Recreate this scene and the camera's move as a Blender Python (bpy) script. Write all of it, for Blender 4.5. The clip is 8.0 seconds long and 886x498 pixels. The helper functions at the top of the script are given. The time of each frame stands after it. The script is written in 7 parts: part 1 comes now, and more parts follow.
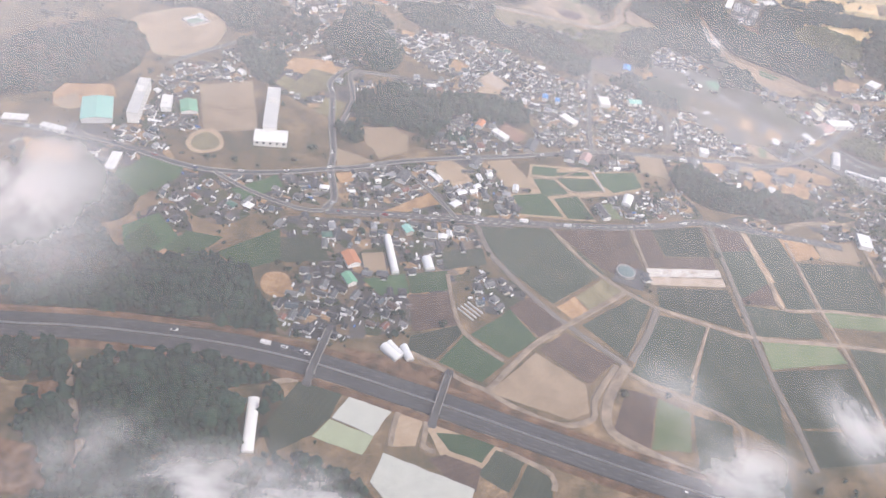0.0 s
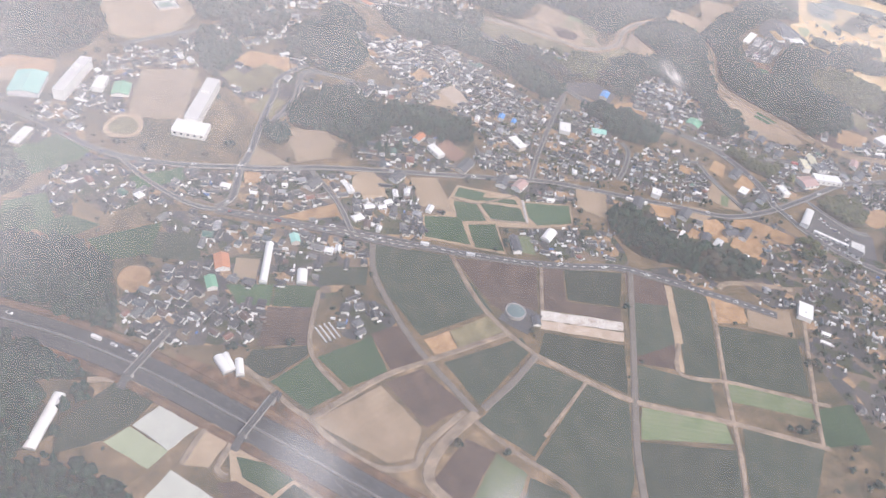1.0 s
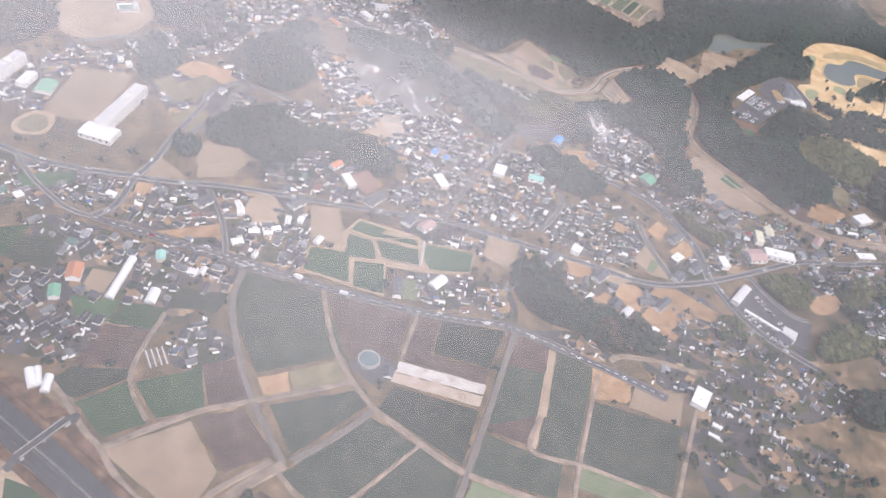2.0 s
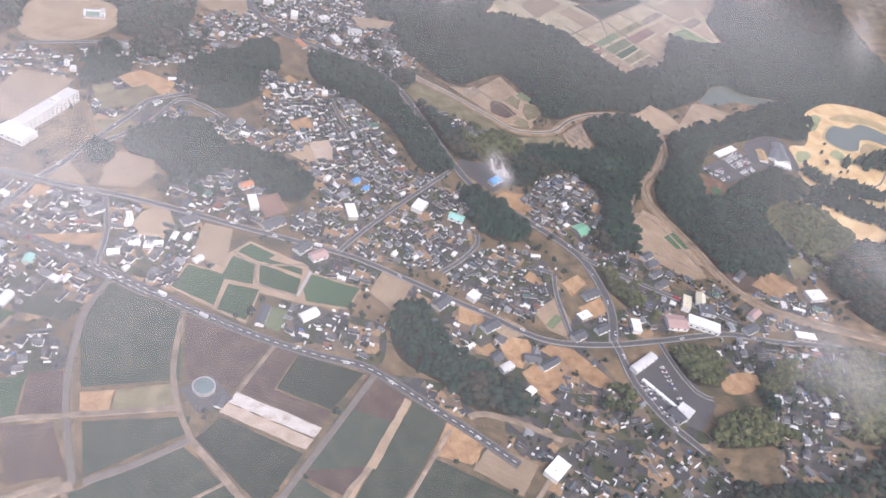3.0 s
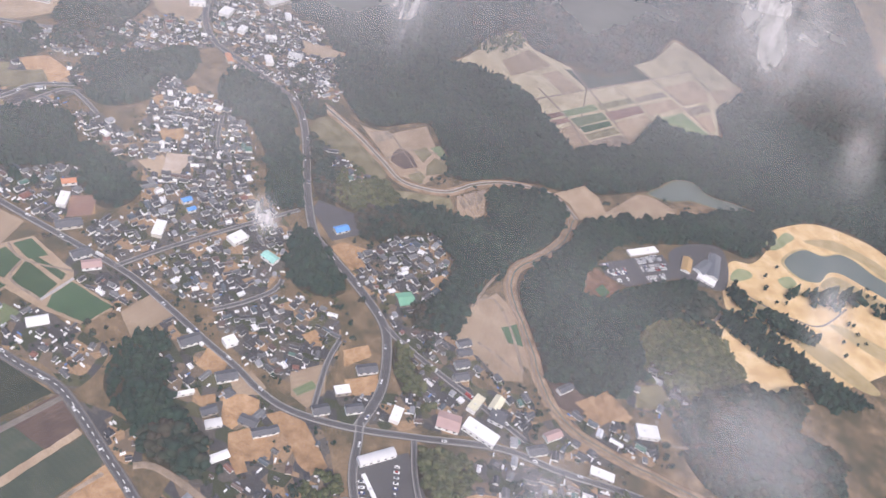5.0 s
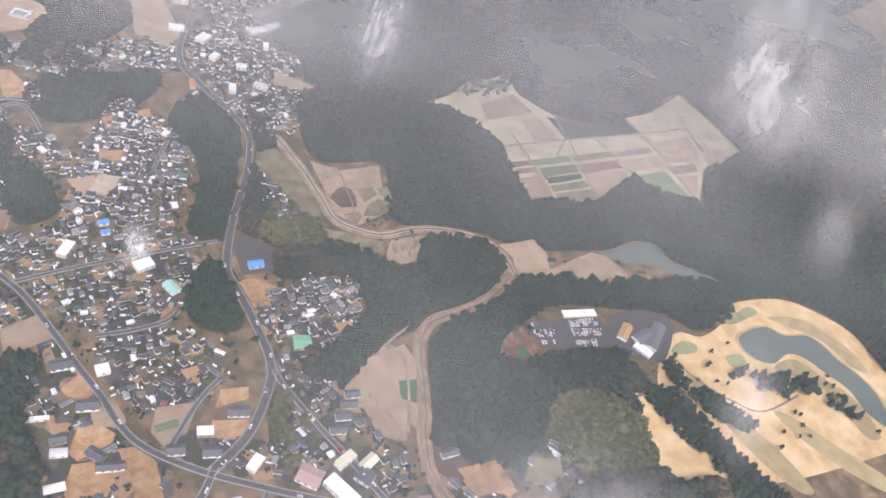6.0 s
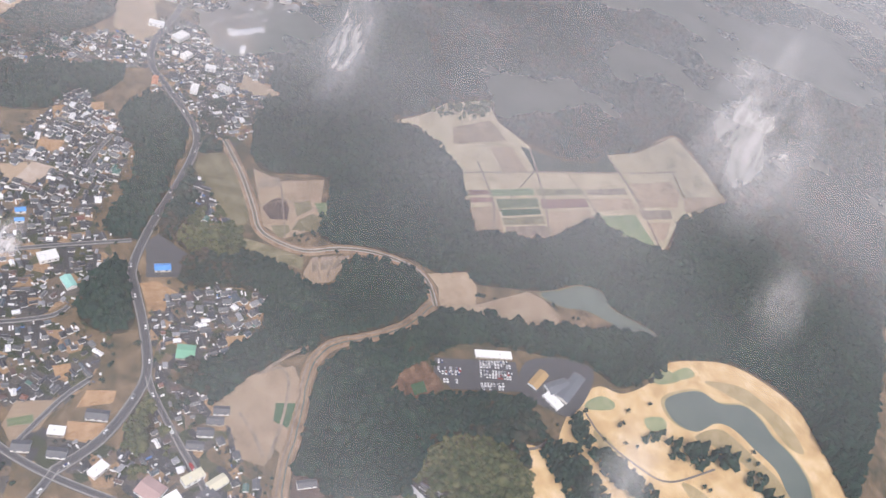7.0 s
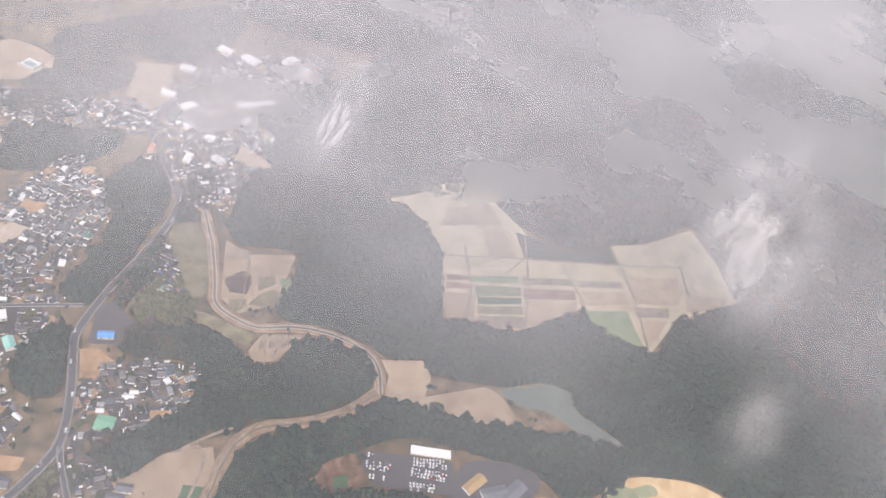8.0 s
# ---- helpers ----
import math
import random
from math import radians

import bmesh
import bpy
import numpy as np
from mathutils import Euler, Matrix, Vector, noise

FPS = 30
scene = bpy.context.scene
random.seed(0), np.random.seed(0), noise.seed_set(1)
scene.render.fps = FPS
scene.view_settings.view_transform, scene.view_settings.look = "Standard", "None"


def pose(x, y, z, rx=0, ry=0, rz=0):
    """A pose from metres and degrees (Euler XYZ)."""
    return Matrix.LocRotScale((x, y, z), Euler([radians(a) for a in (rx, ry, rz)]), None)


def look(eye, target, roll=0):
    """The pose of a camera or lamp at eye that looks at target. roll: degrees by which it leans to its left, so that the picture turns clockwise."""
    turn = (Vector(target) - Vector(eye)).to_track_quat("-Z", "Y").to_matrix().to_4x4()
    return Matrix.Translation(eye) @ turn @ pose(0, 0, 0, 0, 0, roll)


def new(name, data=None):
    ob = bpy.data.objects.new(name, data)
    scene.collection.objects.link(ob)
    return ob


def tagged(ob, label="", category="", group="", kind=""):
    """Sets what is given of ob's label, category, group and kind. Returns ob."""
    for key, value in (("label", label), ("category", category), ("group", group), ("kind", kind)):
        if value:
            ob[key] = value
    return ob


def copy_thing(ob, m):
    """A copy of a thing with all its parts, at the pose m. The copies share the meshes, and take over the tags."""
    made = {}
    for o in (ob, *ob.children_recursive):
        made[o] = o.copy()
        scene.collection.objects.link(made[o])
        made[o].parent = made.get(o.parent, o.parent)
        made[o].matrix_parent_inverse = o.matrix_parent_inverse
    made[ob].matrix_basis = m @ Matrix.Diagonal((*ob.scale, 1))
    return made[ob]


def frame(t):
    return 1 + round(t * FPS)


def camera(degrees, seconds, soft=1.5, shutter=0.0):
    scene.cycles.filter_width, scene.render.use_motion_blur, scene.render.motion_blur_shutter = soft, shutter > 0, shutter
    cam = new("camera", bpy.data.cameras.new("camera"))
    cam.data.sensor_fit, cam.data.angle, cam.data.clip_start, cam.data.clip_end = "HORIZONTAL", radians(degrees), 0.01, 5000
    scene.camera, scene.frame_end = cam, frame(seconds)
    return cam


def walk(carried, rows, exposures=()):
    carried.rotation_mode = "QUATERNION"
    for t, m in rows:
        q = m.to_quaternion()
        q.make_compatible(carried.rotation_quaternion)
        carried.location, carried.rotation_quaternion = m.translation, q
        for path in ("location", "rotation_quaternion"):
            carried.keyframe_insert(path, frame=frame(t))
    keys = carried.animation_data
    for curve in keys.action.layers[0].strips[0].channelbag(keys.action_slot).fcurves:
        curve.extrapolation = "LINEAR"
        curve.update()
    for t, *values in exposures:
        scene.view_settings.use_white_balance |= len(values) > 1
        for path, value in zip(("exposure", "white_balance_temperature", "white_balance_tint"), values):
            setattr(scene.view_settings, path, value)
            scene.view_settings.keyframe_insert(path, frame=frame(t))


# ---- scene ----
cam = camera(59.2, 8.0, soft=1.6)
PATH = [
    (0, (1.70, -0.45, 94.04), (5.86, 30.13, 68.58), 11.1),
    (0.5, (19.42, 4.11, 95.72), (21.48, 34.01, 69.22), 12.8),
    (1, (36.86, 9.61, 97.62), (36.98, 40.01, 71.64), 13.2),
    (1.5, (53.95, 16.73, 100.46), (52.05, 47.23, 74.66), 14.3),
    (1.7, (60.48, 20.15, 100.92), (57.88, 50.55, 75.04), 14.7),
    (2.8, (95.63, 39.82, 106.74), (88.87, 69.80, 81.12), 16.0),
    (3, (102.28, 43.68, 107.64), (94.64, 73.42, 82.02), 16.1),
    (3.5, (116.51, 54.60, 110.61), (106.85, 84.04, 85.29), 16.8),
    (4, (129.62, 65.84, 113.17), (118.18, 94.68, 87.93), 17.3),
    (4.5, (142.00, 77.99, 116.20), (128.92, 105.91, 90.72), 17.9),
    (4.7, (146.78, 83.33, 117.21), (133.20, 110.83, 91.53), 18.6),
    (5.8, (170.22, 112.57, 127.08), (153.60, 138.17, 101.20), 20.4),
    (6, (172.95, 118.83, 128.23), (155.47, 144.07, 102.57), 20.2),
    (6.5, (181.33, 133.68, 133.37), (162.17, 158.22, 108.25), 20.8),
    (7, (188.70, 149.59, 138.75), (169.00, 172.39, 112.47), 22.6),
    (7.5, (193.98, 165.51, 144.33), (171.98, 187.15, 118.89), 21.8),
    (8, (197.90, 182.41, 149.72), (173.74, 201.65, 124.32), 19.8),
]
EXPOSURES = [(0.0, 0.69, 6380, 14), (1.0, 0.69, 6380, 14), (1.7, 0.66, 6340, 15), (2.8, 0.76, 6240, 17), (3.5, 0.80, 6210, 18), (4.5, 0.70, 6210, 18), (6.0, 0.73, 6250, 16), (6.7, 0.72, 6270, 15), (7.5, 0.62, 6350, 14), (8.0, 0.64, 6480, 14)]
walk(cam, [(t, look(eye, target, roll)) for t, eye, target, roll in PATH], EXPOSURES)

# ---- light: high overcast, thin cloud ----
world = bpy.data.worlds.new("overcast_sky")
scene.world = world
world.use_nodes = True
wn, wl = world.node_tree.nodes, world.node_tree.links
sky = wn.new("ShaderNodeTexSky")
sky.sky_type = "NISHITA"
sky.sun_disc = False
sky.sun_elevation, sky.sun_rotation = radians(52), radians(125)
sky.air_density, sky.dust_density, sky.ozone_density = 1.0, 4.0, 1.0
wn["Background"].inputs["Strength"].default_value = 0.12
wl.new(sky.outputs[0], wn["Background"].inputs["Color"])
sun = new("sun", bpy.data.lights.new("sun", "SUN"))
sun.data.energy, sun.data.angle, sun.data.color = 1.5, radians(14), (1.0, 0.95, 0.88)
sun.matrix_world = look((0, 0, 0), (-0.51, 0.35, -0.79))


# ---- materials ----
def material(name, rough=0.9, spec=0.2):
    m = bpy.data.materials.new(name)
    m.use_nodes = True
    b = m.node_tree.nodes["Principled BSDF"]
    b.inputs["Roughness"].default_value = rough
    b.inputs["Specular IOR Level"].default_value = spec
    return m, m.node_tree.nodes, m.node_tree.links, b


def ramp(nodes, stops, mode="LINEAR"):
    r = nodes.new("ShaderNodeValToRGB")
    r.color_ramp.interpolation = mode
    el = r.color_ramp.elements
    while len(el) < len(stops):
        el.new(0.5)
    for e, (p, c) in zip(el, stops):
        e.position, e.color = p, (*c, 1)
    return r


def noise_tex(nodes, links, coord, scale, detail=4, rough=0.6):
    n = nodes.new("ShaderNodeTexNoise")
    n.inputs["Scale"].default_value, n.inputs["Detail"].default_value, n.inputs["Roughness"].default_value = scale, detail, rough
    links.new(coord, n.inputs["Vector"])
    return n.outputs["Fac"]


def blend(nodes, links, fac, a, b, mode="MIX"):
    m = nodes.new("ShaderNodeMix")
    m.data_type, m.blend_type = "RGBA", mode
    for sock, value in ((m.inputs["Factor"], fac), (m.inputs["A"], a), (m.inputs["B"], b)):
        if isinstance(value, (int, float)):
            sock.default_value = value
        elif isinstance(value, tuple):
            sock.default_value = (*value, 1)
        else:
            links.new(value, sock)
    return m.outputs["Result"]


def calc(nodes, links, op, a, b=0.0, clamp=False):
    m = nodes.new("ShaderNodeMath")
    m.operation, m.use_clamp = op, clamp
    for sock, value in ((m.inputs[0], a), (m.inputs[1], b)):
        if isinstance(value, (int, float)):
            sock.default_value = value
        else:
            links.new(value, sock)
    return m.outputs[0]


def bump(nodes, links, b, height, strength=0.4, distance=0.05):
    k = nodes.new("ShaderNodeBump")
    k.inputs["Strength"].default_value, k.inputs["Distance"].default_value = strength, distance
    links.new(height, k.inputs["Height"])
    links.new(k.outputs[0], b.inputs["Normal"])


def shade(c, k):
    return tuple(min(1.0, v * k) for v in c)


def soil(name, dark, mid, light, coarse=0.25, fine=3.0, rows=0.0, row_amount=0.35, rough=0.95, per_thing=0.25):
    """Ground, crops and turf: two scales of mottling, and crop rows along the plot's first side."""
    m, n, l, b = material(name, rough, 0.1)
    co = n.new("ShaderNodeTexCoord").outputs["Object"]
    big = noise_tex(n, l, co, coarse, 5)
    small = noise_tex(n, l, co, fine, 5, 0.7)
    mix = calc(n, l, "ADD", calc(n, l, "MULTIPLY", big, 0.7), calc(n, l, "MULTIPLY", small, 0.3))
    r = ramp(n, [(0.36, dark), (0.5, mid), (0.64, light)])
    l.new(mix, r.inputs[0])
    col = r.outputs[0]
    if rows:
        w = n.new("ShaderNodeTexWave")
        w.bands_direction = "Y"
        w.inputs["Scale"].default_value, w.inputs["Distortion"].default_value, w.inputs["Detail"].default_value = rows, 0.5, 2
        l.new(co, w.inputs["Vector"])
        lines = calc(n, l, "MULTIPLY", w.outputs["Fac"], calc(n, l, "MULTIPLY", big, row_amount * 2))
        col = blend(n, l, lines, col, shade(dark, 0.65))
        bump(n, l, b, w.outputs["Fac"], 0.25, 0.05)
    else:
        bump(n, l, b, small, 0.5, 0.08)
    if per_thing:
        info = n.new("ShaderNodeObjectInfo").outputs["Random"]
        v = calc(n, l, "ADD", calc(n, l, "MULTIPLY", info, 2 * per_thing), 1 - per_thing)
        h = n.new("ShaderNodeHueSaturation")
        l.new(v, h.inputs["Value"])
        l.new(col, h.inputs["Color"])
        col = h.outputs[0]
    l.new(col, b.inputs["Base Color"])
    return m


def plain(name, c, rough=0.6, spec=0.3, vary=0.15, scale=1.5, metal=0.0):
    m, n, l, b = material(name, rough, spec)
    co = n.new("ShaderNodeTexCoord").outputs["Object"]
    f = calc(n, l, "ADD", calc(n, l, "MULTIPLY", noise_tex(n, l, co, scale, 5, 0.65), 0.6), calc(n, l, "MULTIPLY", noise_tex(n, l, co, scale * 9, 3), 0.4))
    r = ramp(n, [(0.3, shade(c, 1 - 2 * vary)), (0.7, shade(c, 1 + vary))])
    l.new(f, r.inputs[0])
    l.new(r.outputs[0], b.inputs["Base Color"])
    b.inputs["Metallic"].default_value = metal
    bump(n, l, b, f, 0.2, 0.02)
    return m


def by_thing(name, stops, rough=0.45, spec=0.5, grooves=0.0, island=False):
    """One colour a thing out of a list, with weathering: roofs, walls, car paint."""
    m, n, l, b = material(name, rough, spec)
    co = n.new("ShaderNodeTexCoord").outputs["Object"]
    r = ramp(n, stops, "CONSTANT")
    pick = n.new("ShaderNodeNewGeometry").outputs["Random Per Island"] if island else n.new("ShaderNodeObjectInfo").outputs["Random"]
    l.new(pick, r.inputs[0])
    stain = noise_tex(n, l, co, 2.2, 5, 0.7)
    s = ramp(n, [(0.3, (0.72, 0.72, 0.72)), (0.65, (1.1, 1.1, 1.1))])
    l.new(stain, s.inputs[0])
    col = blend(n, l, 1.0, r.outputs[0], s.outputs[0], "MULTIPLY")
    l.new(col, b.inputs["Base Color"])
    if grooves:
        w = n.new("ShaderNodeTexWave")
        w.bands_direction = "X"
        w.inputs["Scale"].default_value, w.inputs["Distortion"].default_value = grooves, 0.3
        l.new(co, w.inputs["Vector"])
        bump(n, l, b, w.outputs["Fac"], 0.5, 0.03)
    else:
        bump(n, l, b, stain, 0.2, 0.02)
    return m


crop_green = soil("crop_green", (0.035, 0.075, 0.038), (0.05, 0.10, 0.05), (0.075, 0.125, 0.065), rows=0.4, row_amount=0.25)
crop_dark = soil("crop_dark", (0.031, 0.046, 0.033), (0.043, 0.059, 0.042), (0.068, 0.075, 0.055), rows=0.35, row_amount=0.2)
crop_pale = soil("crop_pale", (0.10, 0.14, 0.07), (0.15, 0.19, 0.10), (0.19, 0.21, 0.13), rows=0.35, row_amount=0.2)
soil_brown = soil("soil_brown", (0.06, 0.042, 0.036), (0.085, 0.06, 0.05), (0.13, 0.095, 0.075), rows=0.35, row_amount=0.25)
soil_orange = soil("soil_orange", (0.20, 0.125, 0.068), (0.34, 0.21, 0.112), (0.45, 0.30, 0.175), coarse=0.35, per_thing=0.15)
soil_red = soil("soil_red", (0.17, 0.10, 0.08), (0.23, 0.14, 0.11), (0.29, 0.185, 0.145), rows=0.4)
straw_tan = soil("straw_tan", (0.245, 0.175, 0.115), (0.32, 0.24, 0.165), (0.40, 0.31, 0.22), coarse=0.14, rows=0.3, row_amount=0.09, per_thing=0.2)
straw_pale = soil("straw_pale", (0.27, 0.225, 0.145), (0.38, 0.32, 0.215), (0.47, 0.40, 0.28), coarse=0.14, rows=0.3, row_amount=0.09, per_thing=0.2)
grass_olive = soil("grass_olive", (0.10, 0.095, 0.05), (0.17, 0.15, 0.085), (0.25, 0.21, 0.13), per_thing=0.1)
turf_straw = soil("turf_straw", (0.45, 0.30, 0.145), (0.59, 0.42, 0.215), (0.70, 0.54, 0.33), coarse=0.15, per_thing=0.0)
turf_olive = soil("turf_olive", (0.29, 0.225, 0.11), (0.36, 0.285, 0.15), (0.43, 0.34, 0.20), per_thing=0.1)
turf_green = soil("turf_green", (0.19, 0.22, 0.11), (0.25, 0.28, 0.15), (0.31, 0.32, 0.19), per_thing=0.1)
mulch = soil("mulch", (0.36, 0.30, 0.25), (0.62, 0.58, 0.54), (0.80, 0.80, 0.80), coarse=0.5, rows=0.9, row_amount=0.55, per_thing=0)
soil_pale = soil("soil_pale", (0.34, 0.27, 0.21), (0.42, 0.34, 0.27), (0.50, 0.42, 0.35), coarse=0.4, per_thing=0)
netting_green = plain("netting_green", (0.33, 0.37, 0.25), 0.7, 0.3, 0.10, 0.6)
netting = plain("netting", (0.47, 0.48, 0.43), 0.6, 0.3, 0.10, 0.6)
earth_path = soil("earth_path", (0.16, 0.125, 0.095), (0.24, 0.19, 0.145), (0.34, 0.265, 0.20), coarse=0.4, per_thing=0.1)
bank_scrub = soil("bank_scrub", (0.055, 0.042, 0.026), (0.125, 0.075, 0.048), (0.23, 0.145, 0.092), coarse=0.4, fine=2.0, per_thing=0)
river_earth = soil("river_earth", (0.17, 0.115, 0.07), (0.26, 0.18, 0.115), (0.36, 0.26, 0.18), coarse=0.35, fine=1.5, per_thing=0)
asphalt = plain("asphalt", (0.078, 0.077, 0.080), 0.7, 0.4, 0.15, 0.5)
asphalt_wet = plain("asphalt_wet", (0.052, 0.053, 0.058), 0.5, 0.45, 0.18, 0.4)
asphalt_pale = plain("asphalt_pale", (0.17, 0.15, 0.13), 0.85, 0.3, 0.15, 0.6)
concrete = plain("concrete", (0.40, 0.38, 0.36), 0.85, 0.3, 0.15, 0.8)
ridge_clay = plain("ridge_clay", (0.27, 0.27, 0.28), 0.6, 0.3, 0.15, 1.5)
kerb_stone = plain("kerb_stone", (0.34, 0.325, 0.31), 0.85, 0.3, 0.15, 0.8)
worn_paint = plain("worn_paint", (0.24, 0.24, 0.24), 0.7, 0.3, 0.15, 2.0)
lane_grey = plain("lane_grey", (0.15, 0.15, 0.15), 0.7, 0.3, 0.15, 2.0)
line_paint = plain("line_paint", (0.58, 0.58, 0.56), 0.6, 0.3, 0.08, 2.0)
steel = plain("steel", (0.45, 0.46, 0.48), 0.4, 0.5, 0.1, 2.0, 0.6)
bark = plain("bark", (0.09, 0.065, 0.045), 0.95, 0.1, 0.2, 4.0)
glass_dark = plain("glass_dark", (0.06, 0.065, 0.075), 0.12, 0.6, 0.1, 1.0)
rubber = plain("rubber", (0.02, 0.02, 0.02), 0.9, 0.2, 0.1, 3.0)
white_sheet = plain("white_sheet", (0.80, 0.80, 0.79), 0.45, 0.4, 0.06, 0.7)
pale_roof = plain("pale_roof", (0.60, 0.60, 0.60), 0.55, 0.4, 0.12, 0.6)
cream_roof = plain("cream_roof", (0.66, 0.62, 0.46), 0.6, 0.3, 0.08, 0.7)
pink_roof = plain("pink_roof", (0.42, 0.29, 0.27), 0.7, 0.3, 0.1, 0.7)
orange_roof = plain("orange_roof", (0.55, 0.24, 0.13), 0.6, 0.3, 0.12, 0.9)
green_roof = plain("green_roof", (0.18, 0.42, 0.28), 0.6, 0.3, 0.1, 0.9)
teal_roof = plain("teal_roof", (0.32, 0.60, 0.54), 0.55, 0.3, 0.1, 0.7)
blue_roof = plain("blue_roof", (0.10, 0.32, 0.72), 0.5, 0.4, 0.1, 0.9)
ochre_roof = plain("ochre_roof", (0.45, 0.30, 0.14), 0.7, 0.3, 0.12, 0.9)
grey_roof = plain("grey_roof", (0.095, 0.10, 0.112), 0.4, 0.5, 0.15, 1.0)
club_roof = plain("club_roof", (0.15, 0.16, 0.18), 0.5, 0.5, 0.12, 0.8)
WALL_TONES = [(0.0, (0.74, 0.73, 0.70)), (0.3, (0.55, 0.51, 0.45)), (0.42, (0.82, 0.82, 0.80)), (0.82, (0.36, 0.32, 0.28)), (0.9, (0.66, 0.66, 0.67))]
# pale and white tones: some white roofs, some painted in place of sky glints
ROOF_TONES = [(0.0, (0.045, 0.049, 0.056)), (0.24, (0.095, 0.100, 0.108)), (0.42, (0.030, 0.033, 0.040)), (0.60, (0.15, 0.155, 0.165)), (0.72, (0.095, 0.062, 0.052)),
              (0.77, (0.060, 0.085, 0.105)), (0.84, (0.28, 0.29, 0.31)), (0.90, (0.82, 0.82, 0.83)), (0.965, (0.20, 0.085, 0.062)), (0.985, (0.075, 0.16, 0.13))]
wall_plaster = by_thing("wall_plaster", WALL_TONES, 0.8, 0.2)
wall_far = by_thing("wall_far", WALL_TONES, 0.8, 0.2, island=True)
tile_roof = by_thing("tile_roof", ROOF_TONES, 0.42, 0.4, grooves=2.0)
roof_far = by_thing("roof_far", ROOF_TONES, 0.42, 0.4, island=True)
car_paint = by_thing("car_paint", [(0.0, (0.80, 0.80, 0.80)), (0.45, (0.55, 0.56, 0.58)), (0.65, (0.10, 0.11, 0.13)), (0.78, (0.75, 0.75, 0.74)), (0.9, (0.06, 0.08, 0.2)), (0.95, (0.35, 0.04, 0.04))], 0.25, 0.6)


def yard_ground():
    """Village lots: uneven cells of paving, bare earth and garden."""
    m, n, l, b = material("yard_ground", 0.9, 0.2)
    co = n.new("ShaderNodeTexCoord").outputs["Object"]
    v = n.new("ShaderNodeTexVoronoi")
    v.inputs["Scale"].default_value = 0.40
    l.new(co, v.inputs["Vector"])
    sep = n.new("ShaderNodeSeparateColor")
    l.new(v.outputs["Color"], sep.inputs[0])
    r = ramp(n, [(0.0, (0.060, 0.060, 0.063)), (0.26, (0.095, 0.088, 0.080)), (0.44, (0.16, 0.125, 0.090)), (0.60, (0.30, 0.20, 0.12)), (0.72, (0.045, 0.055, 0.032)), (0.90, (0.085, 0.085, 0.048))], "CONSTANT")
    l.new(sep.outputs[0], r.inputs[0])
    s = ramp(n, [(0.3, (0.6, 0.6, 0.6)), (0.7, (1.3, 1.3, 1.3))])
    l.new(noise_tex(n, l, co, 1.8, 6, 0.75), s.inputs[0])
    l.new(blend(n, l, 1.0, r.outputs[0], s.outputs[0], "MULTIPLY"), b.inputs["Base Color"])
    return m


def wild_ground():
    """The open country: dry brown scrub, olive grass and dark patches."""
    m, n, l, b = material("wild_ground", 0.95, 0.1)
    co = n.new("ShaderNodeTexCoord").outputs["Object"]
    big, mid, small = noise_tex(n, l, co, 0.03, 6, 0.6), noise_tex(n, l, co, 0.22, 5, 0.65), noise_tex(n, l, co, 2.5, 4, 0.7)
    r = ramp(n, [(0.36, (0.045, 0.048, 0.030)), (0.46, (0.095, 0.080, 0.050)), (0.54, (0.18, 0.130, 0.080)), (0.63, (0.33, 0.225, 0.135))])
    f = calc(n, l, "ADD", calc(n, l, "MULTIPLY", big, 0.35), calc(n, l, "ADD", calc(n, l, "MULTIPLY", mid, 0.45), calc(n, l, "MULTIPLY", small, 0.2)))
    l.new(f, r.inputs[0])
    l.new(r.outputs[0], b.inputs["Base Color"])
    bump(n, l, b, small, 0.6, 0.15)
    return m


def leaves(name, stops, spread=0.7):
    m, n, l, b = material(name, 0.85, 0.15)
    co = n.new("ShaderNodeTexCoord").outputs["Object"]
    isl = n.new("ShaderNodeNewGeometry").outputs["Random Per Island"]
    f = calc(n, l, "ADD", calc(n, l, "MULTIPLY", isl, spread), calc(n, l, "MULTIPLY", noise_tex(n, l, co, 0.09, 4), 1.0))
    f = calc(n, l, "SUBTRACT", f, spread * 0.5)
    r = ramp(n, stops)
    l.new(f, r.inputs[0])
    small = noise_tex(n, l, co, 5.0, 3, 0.7)
    s = ramp(n, [(0.3, (0.78, 0.78, 0.78)), (0.7, (1.18, 1.18, 1.18))])
    l.new(small, s.inputs[0])
    l.new(blend(n, l, 1.0, r.outputs[0], s.outputs[0], "MULTIPLY"), b.inputs["Base Color"])
    bump(n, l, b, small, 0.45, 0.12)
    return m


yard = yard_ground()
wild = wild_ground()
leaf_cedar = leaves("leaf_cedar", [(0.2, (0.009, 0.026, 0.021)), (0.5, (0.014, 0.038, 0.028)), (0.8, (0.024, 0.052, 0.034))], 0.5)
leaf_mixed = leaves("leaf_mixed", [(0.15, (0.013, 0.033, 0.026)), (0.5, (0.022, 0.043, 0.031)), (0.68, (0.052, 0.049, 0.035)), (0.92, (0.088, 0.066, 0.050))], 0.4)
leaf_bamboo = leaves("leaf_bamboo", [(0.2, (0.040, 0.055, 0.024)), (0.5, (0.075, 0.088, 0.040)), (0.8, (0.13, 0.13, 0.062))], 0.5)


